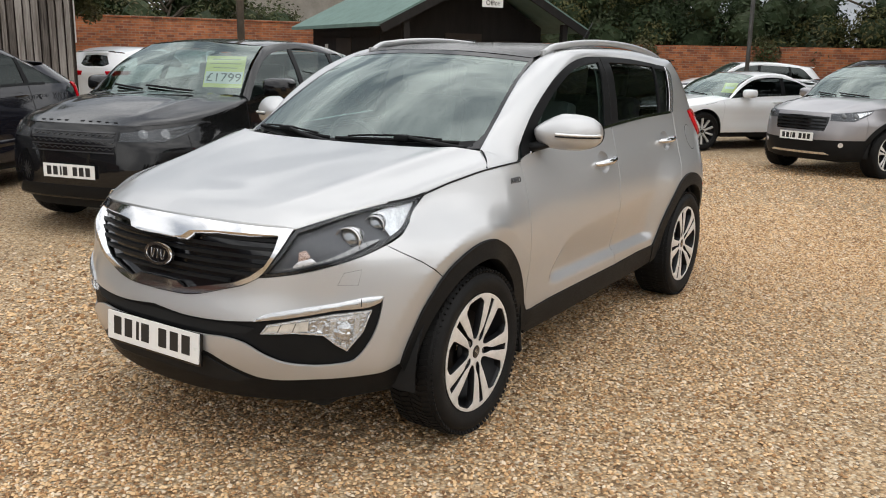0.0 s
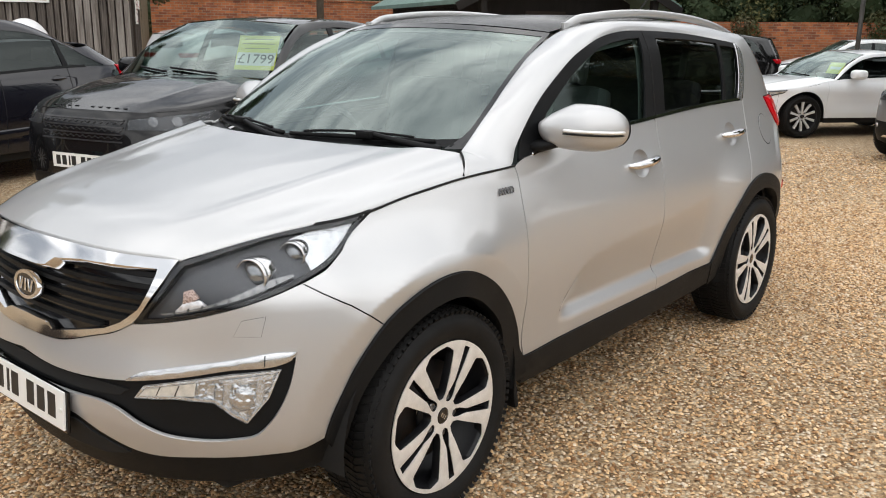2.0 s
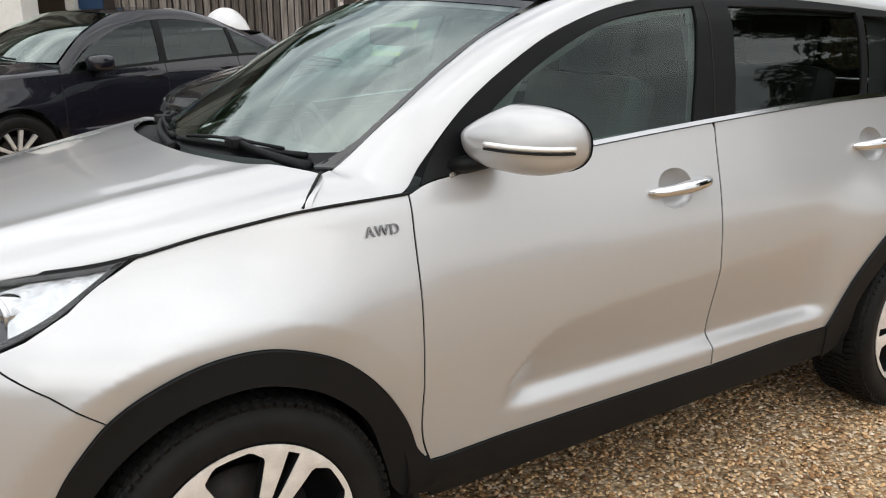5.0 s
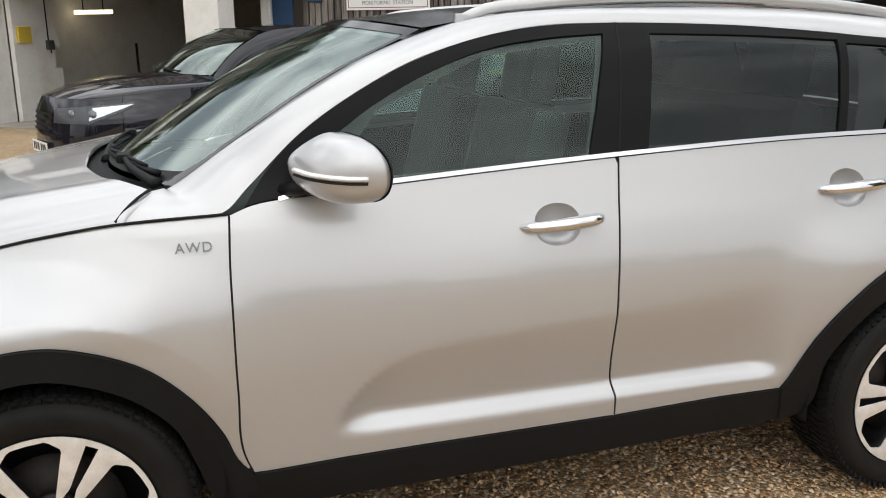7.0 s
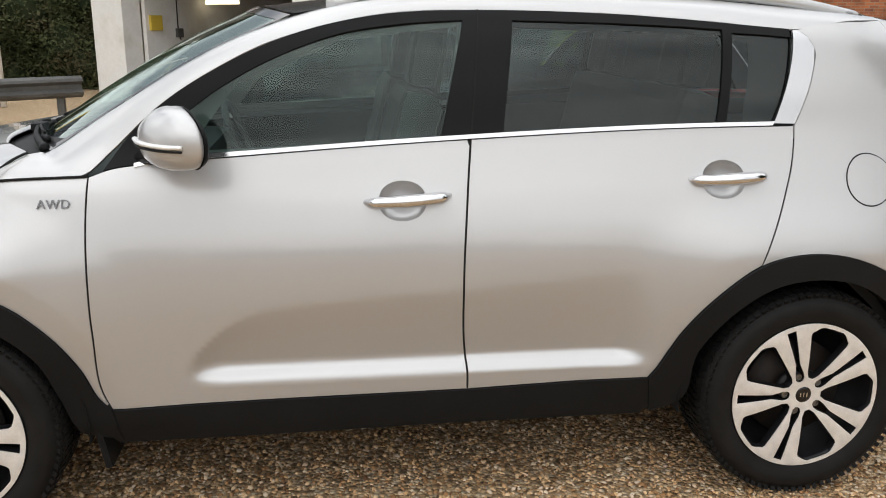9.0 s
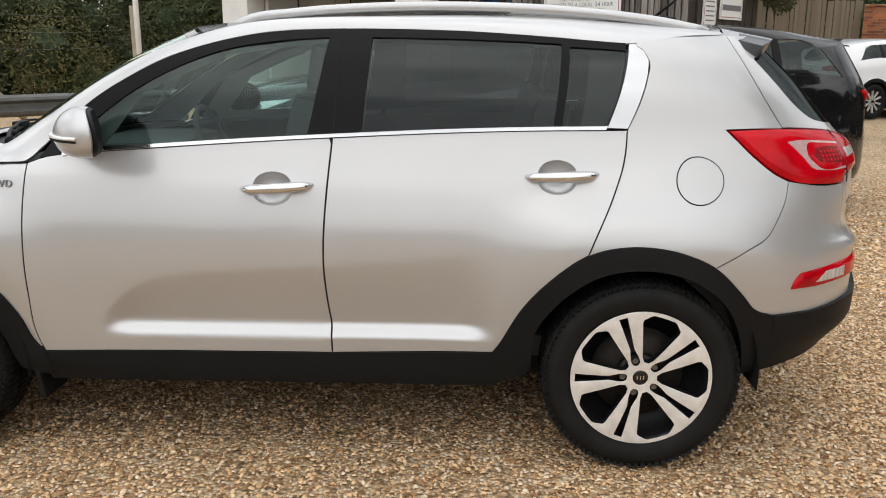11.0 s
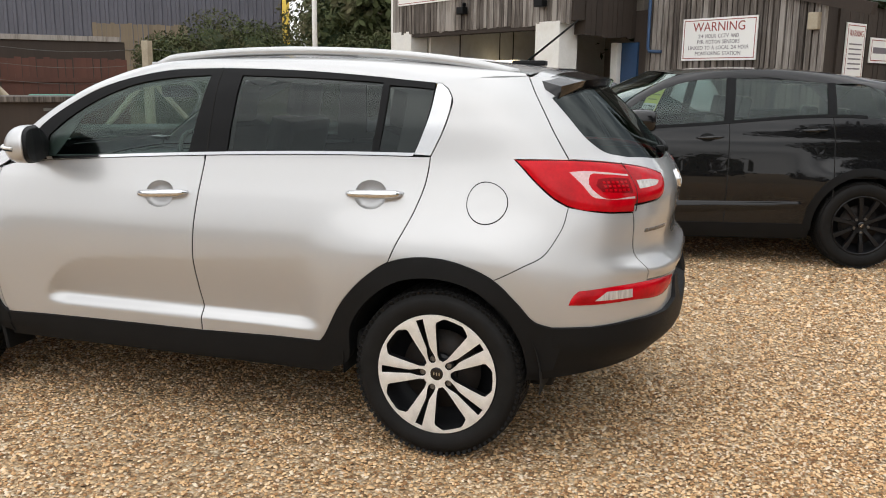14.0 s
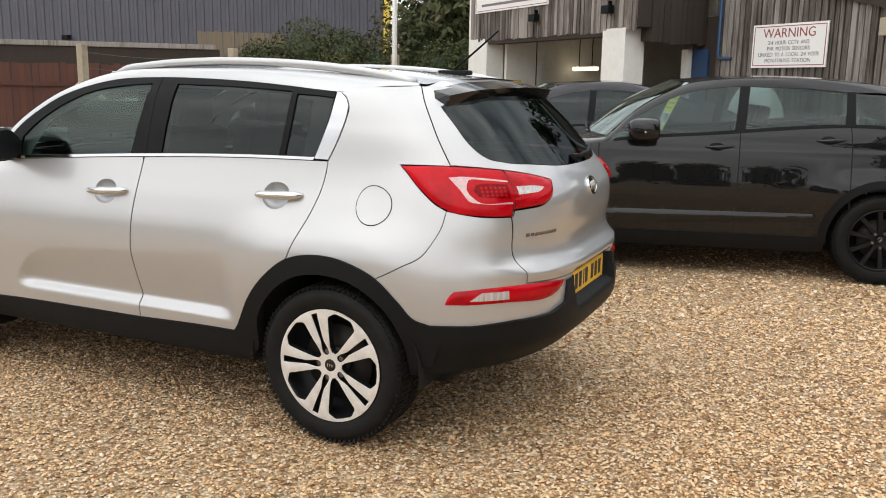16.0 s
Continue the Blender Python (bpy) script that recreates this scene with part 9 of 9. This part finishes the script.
def hedge(name, label, line, height, depth, count, size, mat, seed, lump=0.7, heart=0.72, thick=2.6):
    rg = np.random.default_rng(seed)
    f = path3([(*p, 0) for p in line])
    ln = sum(math.dist(p, q) for p, q in zip(line, line[1:]))
    cs, rs = [], []
    for i in range(int(ln * thick)):
        c = f(rg.random())
        off = rg.normal(size=2) * depth * 0.35
        r = lump * (0.6 + 0.8 * rg.random())
        z = rg.random() * max(0.1, height * (0.8 + 0.35 * rg.random()) - r)
        cs.append((c[0] + off[0], c[1] + off[1], z + 0.2))
        rs.append(r)
    ob = leaf_cloud(name, cs, rs, count, size, mat, None, label, "hedge", "stuff", seed)
    # tangled heart of uneven lumps, dark for inner shade; stops light passing straight through
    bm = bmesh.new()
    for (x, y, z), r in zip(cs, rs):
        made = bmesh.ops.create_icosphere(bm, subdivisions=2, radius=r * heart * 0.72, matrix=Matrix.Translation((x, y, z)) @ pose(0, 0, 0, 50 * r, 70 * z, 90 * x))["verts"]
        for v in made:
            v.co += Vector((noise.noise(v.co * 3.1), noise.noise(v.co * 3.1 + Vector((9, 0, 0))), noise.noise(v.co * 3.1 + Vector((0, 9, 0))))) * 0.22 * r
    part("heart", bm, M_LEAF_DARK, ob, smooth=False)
    return ob


def tree(name, label, x, y, height, spread, count, size, mat, seed, clear=0.35, dense=False):
    rg = random.Random(seed)
    t = tagged(new(name), label, "tree")
    top = height * 0.75
    pts = [(x + 0.12 * math.sin(i * 1.3 + seed), y + 0.12 * math.cos(i * 1.7 + seed), top * i / 7) for i in range(8)]
    tube("trunk", pts, np.linspace(0.05 * height * 0.5, 0.03, 8), M_BARK, t, sides=8)
    cs, rs = [], []
    for i in range(13):
        a, h = rg.uniform(0, 6.28), rg.uniform(clear, 0.95) * height
        reach = spread * rg.uniform(0.35, 1.0) * (1.15 - 0.6 * abs(h / height - 0.6))
        e = (x + reach * math.cos(a), y + reach * math.sin(a), h)
        b0 = (x, y, h * 0.72)
        tube("limb", [b0, ((b0[0] + e[0]) / 2, (b0[1] + e[1]) / 2, (b0[2] + e[2]) / 2 + 0.15), e], [0.055, 0.035, 0.015], M_BARK, t, sides=6)
        cs.append(e)
        rs.append(spread * rg.uniform(0.28, 0.5))
    leaf_cloud("crown", cs, rs, count, size, mat, t, "", "", "", seed, 0.8)
    if dense:
        bm = bmesh.new()
        for c, r in zip(cs, rs):
            for v in bmesh.ops.create_icosphere(bm, subdivisions=2, radius=r * 0.62, matrix=Matrix.Translation(c))["verts"]:
                v.co += Vector((noise.noise(v.co * 2.1), noise.noise(v.co * 2.1 + Vector((9, 0, 0))), noise.noise(v.co * 2.1 + Vector((0, 9, 0))))) * 0.4 * r
        part("inner_crown", bm, mat, t)
    return t


hedge("hedge", "dense wild hedge of bramble and hawthorn behind the wire fence", [(11.8, -15.5), (10.2, -16.6), (8.7, -17.4), (7.2, -18.2), (4.6, -19.2)], 3.45, 1.3, 62000, 0.046, M_LEAF, 11, 0.75, 0.80, 4.0)
hedge("bush", "round bramble bush before the hedge", [(8.4, -15.6), (9.6, -15.2)], 1.9, 0.8, 9000, 0.042, M_LEAF_OLIVE, 12, 0.7, 0.75, 4.0)
hedge("ivy_hedge", "dark ivy and shrubs overhanging the brick wall", [(-23.9, -13.6), (-26.0, -6.0), (-27.9, 1.0), (-29.6, 8.0)], 4.6, 1.6, 66000, 0.080, M_LEAF_DARK, 13, 0.85, 0.85, 6.0)
hedge("ivy_hedge", "olive green shrubs above the brick wall", [(-24.2, -13.0), (-25.9, -6.0), (-27.4, 0.0)], 3.8, 1.2, 46000, 0.068, M_LEAF_OLIVE, 14, 0.6, 0.85, 6.0)
rg_ivy = random.Random(5)
for i in range(7):
    u = 0.06 + 0.13 * i + rg_ivy.uniform(-0.03, 0.03)
    x, y = -22.5 - 6.5 * u + 0.16, -13.5 + 27.5 * u
    leaf_cloud("ivy_trail", [(x, y, 1.95), (x + 0.05, y + 0.3, 1.75), (x + 0.02, y - 0.2, 1.45), (x + 0.04, y + 0.1, 1.1)], [0.34, 0.30, 0.24, 0.18], 900, 0.06, M_LEAF, None, "ivy hanging over the brick wall", "ivy", "stuff", 80 + i)
hedge("shrub_row", "leafy shrubs and ivy behind the brick wall", [(-10.2, -24.6), (-16.5, -20.8), (-22.4, -16.6)], 3.3, 1.2, 30000, 0.07, M_LEAF, 15, 0.75, 0.85, 4.0)
hedge("wood_edge", "dark edge of the wood beyond the fence", [(-2.0, -30.0), (-10.0, -31.0), (-18.0, -33.0)], 7.5, 3.0, 16000, 0.18, M_LEAF_DARK, 16, 1.6, 0.9, 4.5)
hedge("tree_belt", "dense dark trees beyond the hedge", [(9.8, -21.6), (6.5, -22.4), (2.0, -23.0)], 6.6, 1.8, 32000, 0.10, M_LEAF, 18, 1.4, 0.85, 4.0)
hedge("wood_edge", "tall dark trees behind the brick wall", [(-11.0, -34.0), (-22.0, -32.0), (-31.0, -24.0), (-36.0, -10.0)], 8.5, 3.0, 30000, 0.20, M_LEAF_DARK, 19, 1.8, 0.9, 4.0)
leaf_cloud("ivy", [(-5.92, -11.95, 2.55), (-6.0, -12.15, 2.25), (-6.05, -12.25, 2.72), (-5.85, -11.75, 2.72)], [0.28, 0.26, 0.30, 0.22], 1900, 0.045, M_LEAF, None, "ivy hanging on the corner of the shed", "ivy", "stuff", 17)
for i, (x, y, h, s, mt) in enumerate(((5.6, -23.0, 6.0, 2.8, M_LEAF), (7.6, -27.5, 7.5, 3.2, M_LEAF_DARK), (5.6, -20.4, 4.5, 2.2, M_LEAF), (4.0, -27.0, 8.0, 3.6, M_LEAF_DARK), (-19.5, -26.5, 5.0, 2.6, M_LEAF_DARK), (-30.0, -9.0, 8.0, 4.0, M_LEAF_DARK), (-31.0, -1.5, 8.5, 4.2, M_LEAF), (-33.0, 6.0, 8.0, 4.0, M_LEAF_DARK),
                                        (-25.0, 13.0, 7.0, 3.6, M_LEAF_DARK))):
    tree("tree", "leafy broad tree with an uneven crown", x, y, h, s, 5200, 0.15, mt, 30 + i)
# tall trees that only the car's glass mirrors: behind the garage and beside the yard
for i, (x, y, h, s) in enumerate(((-1.5, -20.5, 9.0, 3.4), (2.6, -21.5, 9.6, 3.6), (-5.5, -21.0, 8.5, 3.4), (-12.8, 4.3, 9.5, 3.2), (-17.0, 5.6, 9.5, 3.6), (-22.0, 9.0, 10.5, 4.2))):
    tree("tree", "tall leafy tree at the edge of the yard", x, y, h, s, 11000, 0.13, M_LEAF_DARK, 60 + i, 0.20, True)

# unseen hedge, added to darken the low horizon that the cars reflect
hedge("boundary_hedge", "unseen low dark hedge across the yard, added for reflections", [(-15.0, 19.5), (0.0, 21.5), (12.0, 19.5), (24.0, 11.0)], 2.6, 2.0, 12000, 0.16, M_LEAF_DARK, 21, 0.9, 0.85)
hedge("tree_screen", "tall dark tree screen at the end of the yard", [(-38.0, 4.0), (-33.0, 12.0), (-27.0, 16.0)], 8.0, 3.0, 22000, 0.20, M_LEAF_DARK, 22, 1.7, 0.8, 3.4)
